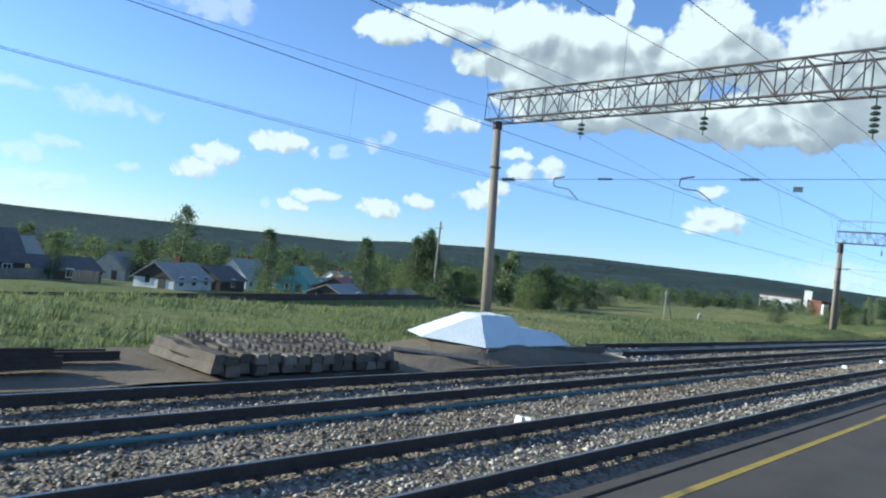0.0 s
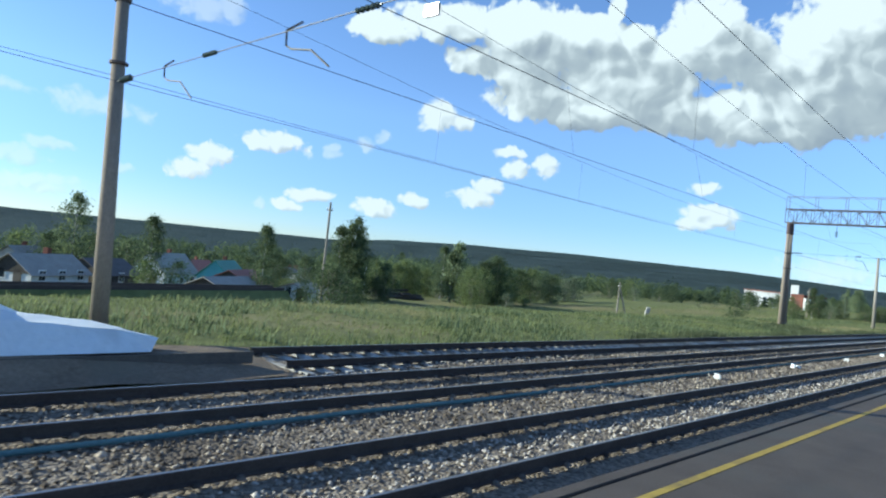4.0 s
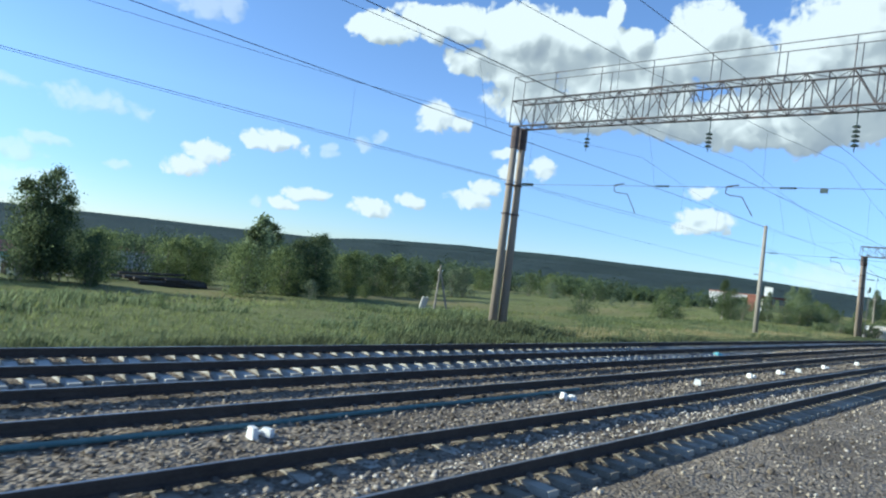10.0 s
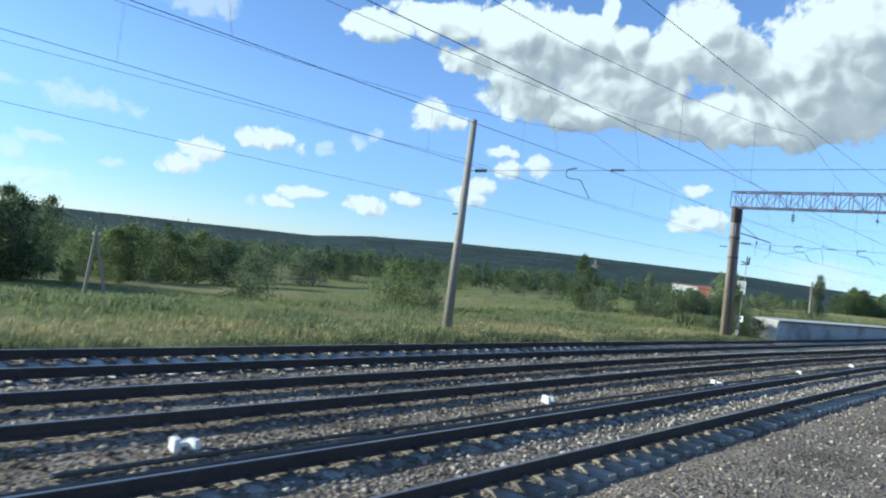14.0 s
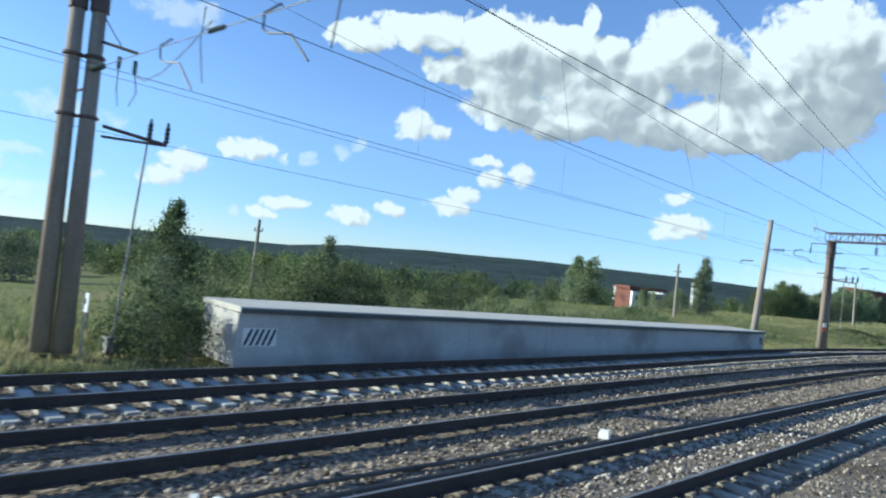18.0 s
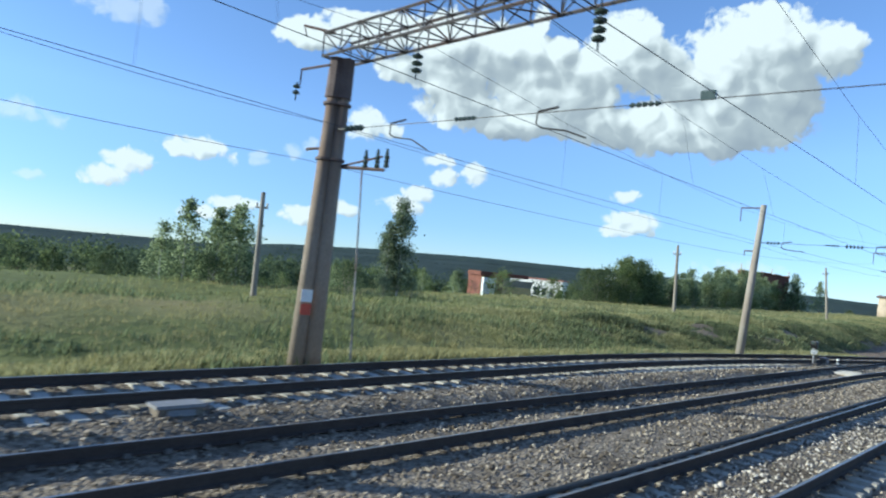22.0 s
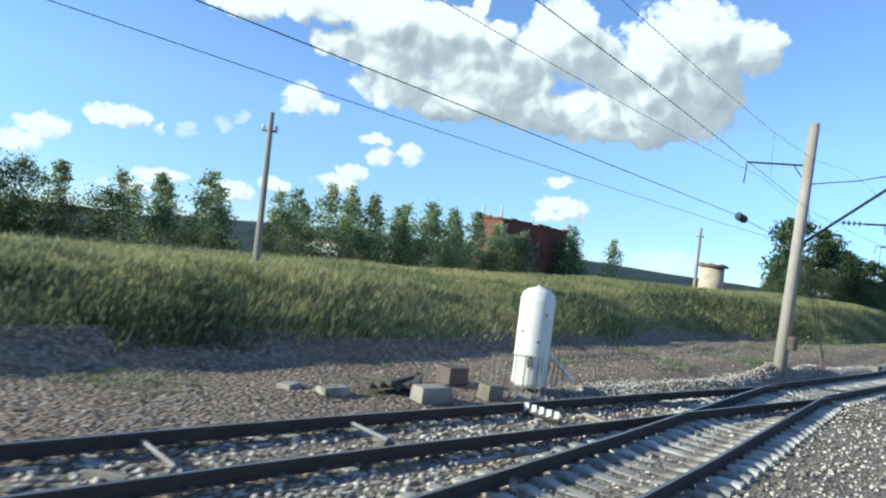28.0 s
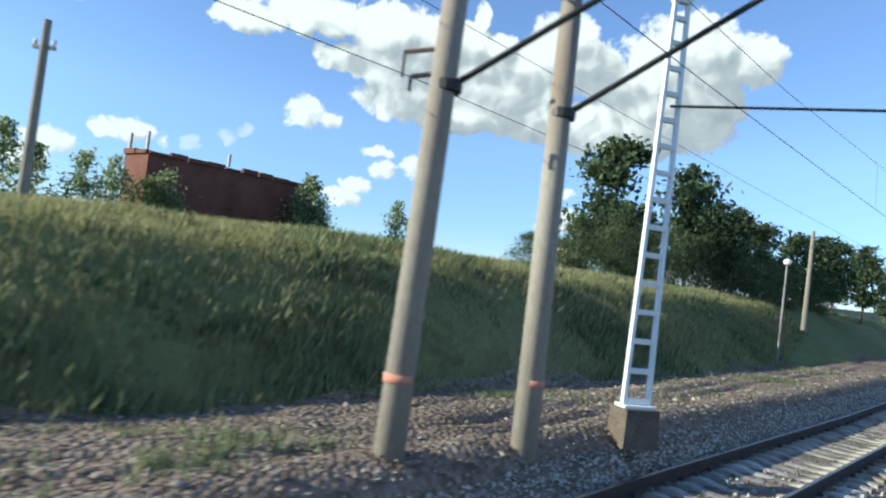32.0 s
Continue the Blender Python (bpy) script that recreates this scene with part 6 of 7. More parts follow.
# ---------------------------------------------------------------- houses and far buildings
def house(x, y, w, d, h, turn, wall, roof, label, rise=0.45, windows=3, chimney=True, gable=None, door=True, over=0.35):
    """A house with its base corner centre at (x, y): walls, gabled roof, windows with frames, door, chimney."""
    z = min(ground_at(x, y), ground_at(x + w * 0.3, y + d * 0.3)) - 0.3
    t = thing("house", (x, y, z), label, "house", "village houses")
    c, s = math.cos(turn), math.sin(turn)
    P = lambda u, v, k: (x + u * c - v * s, y + u * s + v * c, z + k)
    a, b, top = w / 2, d / 2, h + 0.3
    ridge = top + d * rise
    part("wall", Shape().face_list([P(-a, -b, 0), P(a, -b, 0), P(a, b, 0), P(-a, b, 0), P(-a, -b, top), P(a, -b, top), P(a, b, top), P(-a, b, top)], [(0, 1, 5, 4), (1, 2, 6, 5), (2, 3, 7, 6), (3, 0, 4, 7), (3, 2, 1, 0)]), wall, t)
    for e in (-a, a):
        part("gable", Shape().face_list([P(e - 0.08, -b, top), P(e - 0.08, b, top), P(e - 0.08, 0, ridge), P(e + 0.08, -b, top), P(e + 0.08, b, top), P(e + 0.08, 0, ridge)], [(0, 1, 2), (5, 4, 3), (0, 3, 4, 1), (1, 4, 5, 2), (2, 5, 3, 0)]), gable or wall, t)
    for v in (-1, 1):
        o = over
        part("roof_slope", Shape().face_list([P(-a - o, v * (b + o), top - o * rise * 1.6), P(a + o, v * (b + o), top - o * rise * 1.6), P(a + o, 0, ridge + 0.05), P(-a - o, 0, ridge + 0.05), P(-a - o, v * (b + o), top + 0.1 - o * rise * 1.6), P(a + o, v * (b + o), top + 0.1 - o * rise * 1.6), P(a + o, 0, ridge + 0.16), P(-a - o, 0, ridge + 0.16)], [(3, 2, 1, 0), (4, 5, 6, 7), (0, 1, 5, 4), (1, 2, 6, 5), (2, 3, 7, 6), (3, 0, 4, 7)]), roof, t)
    for i in range(windows):
        u = -a + w * (i + 0.5) / windows
        f = part("window", Shape().box(P(u, -b - 0.02, 1.75), (1.05, 0.10, 1.25), turn), "white", t)
        for k in (-0.24, 0.24):
            part("pane", Shape().box(P(u + k, -b - 0.065, 1.75), (0.40, 0.03, 1.0), turn), "window", f)
    f = part("window", Shape().box(P(-a - 0.02, 0.15 * d, 1.75), (0.10, 0.95, 1.2), turn), "white", t)
    part("pane", Shape().box(P(-a - 0.065, 0.15 * d, 1.75), (0.03, 0.7, 0.95), turn), "window", f)
    if door:
        part("door", Shape().box(P(-a - 0.03, -0.2 * d, 1.25), (0.1, 0.95, 2.0), turn), "dark_wood", t)
    if chimney:
        part("chimney", Shape().box(P(0.15 * w, 0.1 * d, ridge + 0.25), (0.6, 0.6, 1.1), turn), "brick", t)
    return t


LAND = math.atan2(8, 11.5)
house(37.2, 82.8, 8.6, 5.4, 1.6, LAND, "plaster", "slate", "long low house with white gable and grey slate roof", 0.34, 3, True, "dark_wood")
house(45.5, 88.5, 7.0, 5.5, 1.8, LAND, "dark_wood", "dark_roof", "dark log barn with a low brown roof", 0.3, 1, False)
house(17.5, 92.0, 8.0, 7.0, 2.4, 0.25, "dark_wood", "dark_roof", "old dark log house with a grey roof", 0.5, 2, True)
house(27.5, 97.0, 9.0, 6.0, 1.8, 0.3, "dark_wood", "dark_roof", "low dark log shed", 0.25, 1, False)
house(24.5, 108.0, 7.0, 6.0, 2.6, 0.6, "yellow_wall", "slate", "yellow boarded house with a pale steep roof", 0.55, 2, True)
house(10.5, 105.0, 7.0, 6.0, 2.3, 0.1, "plaster", "slate", "small white house with a slate roof", 0.4, 2, True)
house(50.5, 66.0, 8.0, 5.0, 1.5, 0.55, "dark_wood", "slate", "tumbledown shed with a patched grey roof", 0.22, 1, False)
house(56.5, 74.0, 7.0, 5.5, 1.8, 0.7, "dark_wood", "red_roof", "low shed with a faded red roof", 0.25, 1, False)
house(63.5, 69.5, 7.5, 4.5, 1.6, 0.5, "plaster", "slate", "low white garage with a grey roof", 0.16, 0, False)
house(72.0, 108.0, 8.0, 6.0, 2.4, 0.7, "teal", "green_roof", "teal painted house with a green roof", 0.45, 2, True)
house(66.0, 118.0, 9.0, 7.0, 2.6, 0.5, "plaster", "slate", "white house with a grey roof behind birches", 0.45, 3, True)
house(84.0, 116.0, 7.0, 5.0, 2.0, 0.6, "plaster", "green_roof", "small white outbuilding with a green roof", 0.25, 1, False)
house(96.0, 122.0, 8.0, 6.0, 2.2, 0.6, "plaster", "slate", "white house with a slate roof in the valley", 0.4, 2, True)
house(106.0, 138.0, 10.0, 7.0, 2.4, 0.5, "yellow_wall", "slate", "pale wooden house in the valley", 0.4, 3, True)
house(86.0, 150.0, 10.0, 7.0, 2.4, 0.4, "plaster", "red_roof", "white house with a red roof", 0.4, 3, True)
for k, (x, y, w) in enumerate(((112, 150, 9), (120, 162, 12), (131, 171, 10), (60, 140, 8), (46, 128, 8), (138, 186, 14))):
    house(x, y, w, 6.5, 2.4, 0.4 + 0.1 * k, ("plaster", "concrete", "dark_wood")[k % 3], ("slate", "dark_roof")[k % 2], "far village house among trees", 0.42, 2, True)


def plank_fence(a, b, n, h):
    t = thing("plank_fence", (a[0], a[1], ground_at(*a)), "grey weathered plank fence", "fence")
    for i in range(n):
        u = (i + 0.5) / n; x, y = a[0] + (b[0] - a[0]) * u, a[1] + (b[1] - a[1]) * u
        part("plank", Shape().box((x, y, ground_at(x, y) + h / 2 - 0.1), (math.hypot(b[0] - a[0], b[1] - a[1]) / n * 0.93, 0.04, h), math.atan2(b[1] - a[1], b[0] - a[0])), "wood", t)


plank_fence((17.5, 85.0), (24.0, 87.0), 14, 1.3)
plank_fence((27.5, 90.0), (31.0, 91.0), 8, 1.5)


def brick_block():
    """The unfinished brick building with a flat roof, parapet and masts."""
    p0, p1, p2 = Vector((329.3, 38.4, 0)), Vector((328.8, 34.3, 0)), Vector((345.3, 31.4, 0))
    p3 = p2 + (p0 - p1)
    t = thing("brick_building", (337, 36, 2), "flat roofed dark red brick building with a broken parapet", "building")
    lo, hi = 1.2, 9.25
    q = [p0, p1, p2, p3]
    for i, (a, b) in enumerate(zip(q, q[1:] + q[:1])):
        n = Vector((b.y - a.y, a.x - b.x, 0)).normalized() * -0.2
        base, topz = Vector((0, 0, lo)), Vector((0, 0, hi))
        part("wall", Shape().face_list([a + base, b + base, b + topz, a + topz, a + n + base, b + n + base, b + n + topz, a + n + topz], [(0, 1, 2, 3), (7, 6, 5, 4), (0, 4, 5, 1), (1, 5, 6, 2), (2, 6, 7, 3), (3, 7, 4, 0)]), "brick", t)
        k = max(2, int((b - a).length / 1.6))
        r = random.Random(i)
        for j in range(k):
            c = a.lerp(b, (j + 0.5) / k); hgt = r.uniform(0.15, 0.5)
            part("parapet", Shape().box((c.x, c.y, hi + hgt / 2), ((b - a).length / k * r.uniform(0.8, 1.0), 0.45, hgt), math.atan2(b.y - a.y, b.x - a.x)), "brick", t)
    part("roof", Shape().face_list([v + Vector((0, 0, hi - 0.05)) for v in q] + [v + Vector((0, 0, hi - 0.3)) for v in q], [(0, 1, 2, 3), (7, 6, 5, 4)]), "dark_roof", t)
    for c, h in ((p0.lerp(p1, 0.15), 1.5), (p1.lerp(p0, 0.1), 1.5), (p1.lerp(p2, 0.42), 1.1), (p2.lerp(p1, 0.02), 1.1)):
        part("roof_post", Shape().box((c.x, c.y, hi + 0.3 + h / 2), (0.22, 0.22, h)), "concrete", t, "thin concrete post on the roof")
    part("drain_pipe", Shape().tube((p1.x + 2.2, p1.y - 0.55, lo), (p1.x + 2.2, p1.y - 0.55, hi - 2.6), 0.07, n=8), "galv", t)


brick_block()


def round_tower():
    t = thing("round_tower", (370.5, 14.2, 3.4), "squat pale round tower with a broken overhanging roof slab", "tower")
    part("shaft", Shape().lathe((370.5, 14.2, 2.2), [(2.1, 0), (2.1, 2.6), (2.02, 2.65), (1.95, 5.2)], 24), "tan", t, "pale tan rendered wall", True)
    part("cap", Shape().lathe((370.5, 14.2, 7.3), [(2.5, 0), (2.55, 0.12), (2.45, 0.38), (1.7, 0.5)], 18), "rust", t, "dark overhanging slab")
    for k in range(6):
        a = k * 1.05
        part("brick_course", Shape().box((370.5 + 1.9 * math.cos(a), 14.2 + 1.9 * math.sin(a), 7.75), (0.7, 0.4, 0.3), a + 1.57), "brick", t)


round_tower()


def villa(x, y):
    """The two storey brick and white building with a slanted roof."""
    z = -3.4
    t = thing("brick_villa", (x, y, z), "two storey brick and white building with a dark slanted roof", "building")
    part("wall", Shape().box((x + 2.5, y - 0.5, z + 3.2), (5.0, 6.0, 6.4), -0.5), "brick", t)
    part("white_front", Shape().box((x + 0.2, y - 2.6, z + 3.0), (2.6, 2.0, 5.6), -0.5), "plaster", t)
    part("upper_band", Shape().box((x + 4.5, y - 2.2, z + 6.6), (11.0, 6.0, 0.8), -0.5), "brick", t)
    part("roof", Shape().face_list([(x + 3.0, y - 4.6, z + 5.6), (x + 9.5, y - 7.8, z + 5.8), (x + 10.5, y - 6.0, z + 1.8), (x + 4.5, y - 3.0, z + 1.2), (x + 3.2, y - 4.2, z + 5.3), (x + 9.7, y - 7.4, z + 5.5), (x + 10.7, y - 5.6, z + 1.5), (x + 4.7, y - 2.6, z + 0.9)], [(0, 1, 2, 3), (7, 6, 5, 4), (0, 4, 5, 1), (1, 5, 6, 2), (2, 6, 7, 3), (3, 7, 4, 0)]), "slate", t)
    part("side_wing", Shape().box((x + 7.0, y - 4.0, z + 2.2), (7.0, 4.0, 4.4), -0.5), "yellow_wall", t)
    for i in range(3):
        for k in range(2):
            part("window", Shape().box((x - 0.6 + i * 0.85, y - 3.6 - i * 0.42, z + 1.8 + 2.4 * k), (0.55, 0.1, 1.1), -0.5), "window", t)


villa(287.5, 77.5)


def far_block(x, y, w, d, h, wall, roof, label, hole=False):
    z = ground_at(x, y) - 1.0
    t = thing("far_building", (x, y, z), label, "building", "far buildings")
    part("wall", Shape().box((x, y, z + h / 2), (d, w, h), 0.25), wall, t)
    part("roof", Shape().box((x, y, z + h + 0.25), (d * 1.06, w * 1.04, 0.5), 0.25), roof, t)
    n = max(2, int(w / 3))
    for i in range(n):
        part("window", Shape().box((x - d / 2 - 0.05, y - w / 2 + w * (i + 0.5) / n, z + h * 0.55), (0.3, w / n * 0.45, h * 0.3), 0.25), "window", t)


far_block(395, 125, 20, 9, 9.5, "plaster", "red_roof", "long low building with a faded red roof")
far_block(483, 136, 4.5, 5, 17, "plaster", "plaster", "pale tower block with a dark opening")


def log_heap(x, y):
    z = ground_at(x, y)
    r = random.Random(6)
    for k in range(16):
        a = r.uniform(-0.25, 0.25); L = r.uniform(5, 8.5)
        cx, cy, cz = x + r.uniform(-3, 3), y + r.uniform(-1.2, 1.2), z + 0.3 + 0.35 * (k // 5)
        ob = new("log", Shape().tube((cx - L / 2 * math.cos(a), cy - L / 2 * math.sin(a), cz), (cx + L / 2 * math.cos(a), cy + L / 2 * math.sin(a), cz + r.uniform(-0.2, 0.3)), 0.2, 0.15, 8).mesh("log", "dark_wood"))
        tagged(ob, "dark weathered log lying in a heap", "log", "log heap")


log_heap(94, 86)


def old_siding():
    t = thing("old_siding", (0, 31, -0.8), "disused rusty siding rail on a low weedy bank", "railway track", kind="structure")
    part("bank", Shape().prism([(-2.6, -2.4), (2.6, -2.6), (0.9, -0.16), (-0.9, -0.16)], (-12, 23.0, -0.8), (41, 40.4, -0.8)), "grass", t, "low weedy bank under the rails")
    for k in (-0.75, 0.75):
        part("rail", Shape().prism([(-0.08, -0.16), (0.08, -0.16), (0.04, 0.04), (-0.04, 0.04)], (-12, 23.0 + k, -0.8), (41, 40.4 + k, -0.8)), "rail", t)


old_siding()
snag = single("dead_birch", Shape().tube((112, 118, ground_at(112, 118) - 0.3), (111.6, 118.3, ground_at(112, 118) + 5.0), 0.22, 0.14, 8).tube((111.6, 118.3, ground_at(112, 118) + 4.9), (112.3, 118, ground_at(112, 118) + 7.0), 0.14, 0.05, 7), "plaster", "bare white dead birch trunk", "tree")


# ---------------------------------------------------------------- plants
def leaf_quads(r, centres, spread, n, size, droop=0.0, flat=0.0):
    """Small leaf sprays about cluster centres: an array of quads."""
    i = r.integers(0, len(centres), n)
    p = centres[i] + r.normal(0, 1, (n, 3)) * spread[i][:, None] * np.array([1, 1, 0.85 - flat])
    p[:, 2] -= droop * np.abs(r.normal(0, 1, n)) * spread[i]
    u = r.normal(0, 1, (n, 3)); u /= np.linalg.norm(u, axis=1, keepdims=True)
    w = r.normal(0, 1, (n, 3)); w[:, 2] *= 0.6
    w -= u * (u * w).sum(1, keepdims=True); w /= np.linalg.norm(w, axis=1, keepdims=True)
    s = size * r.uniform(0.55, 1.3, (n, 1))
    a, b = u * s, w * s * 0.62
    return np.stack([p - a, p + b * 0.9 - a * 0.1, p + a, p - b], 1)


def crown_centres(r, n, shape):
    """Cluster centres inside an outline: radius as a function of height share."""
    t = r.uniform(0, 1, n); a = r.uniform(0, 6.283, n)
    k = np.array([shape(v) for v in t]) * np.sqrt(r.uniform(0.25, 1.0, n)) * (0.8 + 0.35 * np.sin(a * 3 + t * 9))
    return t, k * np.cos(a), k * np.sin(a)


def tree_kind(name, seed, h, shape, low, clusters, leaves, leaf, bark, mat, spread=0.5, stems=1, droop=0.3, flat=0.0, trunk=0.13):
    """One tree of its kind at the origin: trunk with limbs, and a crown of many small sprays."""
    r = np.random.default_rng(seed)
    t, x, y = crown_centres(r, clusters, shape)
    c_all = c = np.stack([x, y, low + (h - low) * t], 1)
    sp = spread * (0.55 + 0.6 * np.array([shape(v) for v in t]) / max(shape(0.3), 0.01)) * r.uniform(0.7, 1.25, clusters)
    top = new(name); top.empty_display_size = 0.3
    s = Shape()
    m = 7
    for k in range(stems):
        ax, ay = (0, 0) if stems == 1 else (math.cos(k * 2.4) * 0.35, math.sin(k * 2.4) * 0.35)
        w = trunk / (1 if stems == 1 else 1.6)
        o = len(s.v)
        for u, q in ((0, 1.0), (0.15, 0.85), (0.3, 0.75), (0.6, 0.5), (1.0, 0.12)):
            c = (ax * u * 2.2 + 0.05 * h * 0.1 * math.sin(3 * u + k), ay * u * 2.2, -0.4 + (h * 0.93 + 0.4) * u)
            s.v += [(c[0] + w * q * math.cos(6.2832 * i / m), c[1] + w * q * math.sin(6.2832 * i / m), c[2]) for i in range(m)]
        s.f += [(o + a * m + i, o + a * m + (i + 1) % m, o + (a + 1) * m + (i + 1) % m, o + (a + 1) * m + i) for a in range(4) for i in range(m)]
        if k:
            s.f.append((0, o, o + 1))
    for q in c_all[:: max(1, clusters // 14)]:
        z0 = max(low * 0.6, q[2] - 0.25 * h * 0.5)
        o = len(s.v)
        s.tube((0, 0, z0), tuple(q), trunk * 0.28, trunk * 0.08, 5)
        s.f.append((o, o + 1, 2 * m))
    part("trunk", s, bark, top)
    part("crown", many("crown", leaf_quads(r, c_all, sp, leaves, leaf, droop, flat), 4, mat), None, top)
    return top


KINDS = {
    "birch": [tree_kind("birch_tree", 11 + k, 11.0, lambda t: 2.3 * math.sin(math.pi * min(1, 0.12 + 0.86 * t)) ** 0.8 * (1 - 0.25 * t), 1.4, 90, 6500, 0.125, "bark", "leaf", 0.46, 1, 0.6) for k in range(2)],
    "young": [tree_kind("young_birch", 31 + k, 6.5, lambda t: 2.0 * (1 - t) ** 0.62 + 0.06, 0.2, 70, 2000, 0.14, "bark", "leaf_grey", 0.34, 1, 0.2, 0.0, 0.06) for k in range(3)],
    "poplar": [tree_kind("aspen_tree", 41 + k, 9.0, lambda t: 1.7 * (1 - t) ** 0.55 * min(1, 0.4 + 3 * t) + 0.15, 0.9, 60, 5200, 0.13, "bark", "leaf_silver" if k else "leaf", 0.42, 1, 0.2) for k in range(2)],
    "bush": [tree_kind("willow_bush", 51 + k, 3.0, lambda t: 1.7 * math.sqrt(max(0.02, 1 - t * t)), 0.1, 40, 2600, 0.075, "wood", "leaf_light" if k % 2 else "leaf", 0.38, 4, 0.2, 0.0, 0.05) for k in range(4)],
    "silver": [tree_kind("silver_willow", 61 + k, 4.0, lambda t: 2.0 * math.sqrt(max(0.02, 1 - t * t)), 0.15, 40, 3000, 0.085, "wood", "leaf_silver", 0.4, 5, 0.1, 0.0, 0.06) for k in range(2)],
    "round": [tree_kind("broadleaf_tree", 71 + k, 7.5, lambda t: 3.2 * math.sqrt(max(0.02, 1 - (2 * t - 0.85) ** 2 * 0.8)), 0.4, 84, 6500, 0.13, "wood", "leaf_light" if k else "leaf", 0.6, 2, 0.3) for k in range(2)],
    "pine": [tree_kind("pine_tree", 81 + k, 11.5, lambda t: (1.2 + 2.4 * t) * math.sqrt(max(0.02, 1 - t * t)) + 0.3, 2.4, 60, 4600, 0.30, "pine_bark", "needle", 0.75, 1, 0.0, 0.3, 0.2) for k in range(2)],
}
LABELS = {
    "birch": ("tall birch with hanging green foliage and a pale trunk", "tree"), "young": ("slender young birch with fresh green leaves", "tree"),
    "poplar": ("windblown aspen with silvery green leaves", "tree"), "bush": ("dense green willow bush", "bush"), "silver": ("tall silver leaved willow shrub", "bush"),
    "round": ("broad bushy tree with light green foliage", "tree"), "pine": ("dark spreading pine with a bare trunk", "tree"),
}
USED = set()


def plant(kind, x, y, height, which=None, turn=None, z=None, exact=False):
    r = random.Random(int(x * 131 + y * 977))
    src = KINDS[kind][(which if which is not None else r.randrange(100)) % len(KINDS[kind])]
    full = {"birch": 11.0, "young": 6.5, "poplar": 9.0, "bush": 3.0, "silver": 4.0, "round": 7.5, "pine": 11.5}[kind]
    k = height / full
    m = Matrix.Translation((x, y, ground_at(x, y) - 0.05 if z is None else z)) @ pose(0, 0, 0, 0, 0, r.uniform(0, 360) if turn is None else turn) @ Matrix.Diagonal((k * r.uniform(0.9, 1.15), k * r.uniform(0.9, 1.15), k, 1))
    if id(src) in USED:
        ob = copy_thing(src, m @ Matrix.Diagonal((1 / src.scale.x, 1 / src.scale.y, 1 / src.scale.z, 1)) if exact else m)
    else:
        ob = src; ob.matrix_basis = m; USED.add(id(src))
    return tagged(ob, *LABELS[kind], "trees and bushes")


def to_top(kind, x, y, top, which=None):
    return plant(kind, x, y, (top - ground_at(x, y)) * (1.27 if kind == "young" else 1.04), which, exact=kind in ("round", "poplar", "birch"))


# trees that stand out
to_top("birch", 45.3, 100.1, 5.2, 0)
to_top("birch", 47.0, 78.0, 3.4, 1)
plant("bush", 45.0, 74.0, 3.4); plant("bush", 49.5, 76.0, 3.2)
to_top("birch", 57.4, 70.4, 3.8, 1); plant("bush", 55.0, 66.5, 3.4, 0)
to_top("birch", 78.0, 79.5, 6.6, 0); to_top("birch", 75.4, 79.8, 5.2, 1); to_top("birch", 76.6, 78.6, 5.6, 0); to_top("birch", 79.6, 80.2, 4.2, 1); plant("bush", 81.5, 78.0, 3.4, 2)
plant("bush", 75.0, 77.0, 3.0, 0)
plant("bush", 53.0, 50.5, 4.2, 0); plant("bush", 54.0, 52.0, 4.0, 2)
to_top("birch", 115.3, 97.0, 4.6, 1); to_top("birch", 116.6, 84.0, 3.6, 0)
for x, y, h in ((112, 86, 5), (113.5, 80, 3.8), (119, 84, 5), (124, 82, 4), (131, 88, 4), (117, 76, 3.2)):
    plant("round", x, y, h)
plant("bush", 114.8, 36.2, 2.6, 0); plant("bush", 121.6, 31.0, 2.6, 1); plant("bush", 123.5, 31.5, 2.2, 3); plant("bush", 125.0, 31.0, 1.8, 0)
to_top("poplar", 152.6, 36.5, 4.4, 0); to_top("round", 151.5, 35.0, 3.2, 0); to_top("poplar", 160.6, 33.0, 3.5, 1); to_top("round", 161.5, 34.0, 2.6, 0); plant("bush", 153.0, 35.0, 2.8); plant("bush", 158.5, 36.5, 2.8); plant("silver", 150.5, 33.0, 2.6)
plant("bush", 142.9, 16.4, 1.5, 0); plant("bush", 143.6, 16.0, 1.2, 2); plant("bush", 143.4, 17.8, 1.7, 0); plant("bush", 145.2, 17.9, 1.5, 2); plant("silver", 143.9, 19.6, 1.8)
for x, y, top, k in ((154.6, 26.0, 2.1, 0), (155.6, 26.8, 2.35, 1), (157.0, 26.4, 2.0, 2), (158.2, 27.4, 1.7, 0), (156.2, 28.6, 2.0, 3), (165.9, 27.5, 1.9, 0), (166.8, 28.4, 1.6, 2)):
    to_top("bush", x, y, top, k)
for x, y, top in ((160.4, 27.6, 1.7), (162.4, 28.4, 1.9), (164.2, 27.2, 1.8), (168.6, 28.6, 1.9), (170.8, 27.8, 1.8), (173.2, 28.8, 1.9), (175.8, 28.2, 1.7), (178.6, 28.8, 1.7)):
    to_top("silver" if int(x) % 2 else "bush", x, y, top)
for x, y, h in ((150.5, 27.5, 2.2), (154.0, 27.0, 2.0), (158.5, 26.0, 1.7), (164.5, 25.0, 1.6), (170.5, 24.0, 1.6), (175.5, 24.0, 1.5), (161.5, 27.0, 1.8)):
    plant("silver" if int(x) % 2 else "bush", x, y, h)
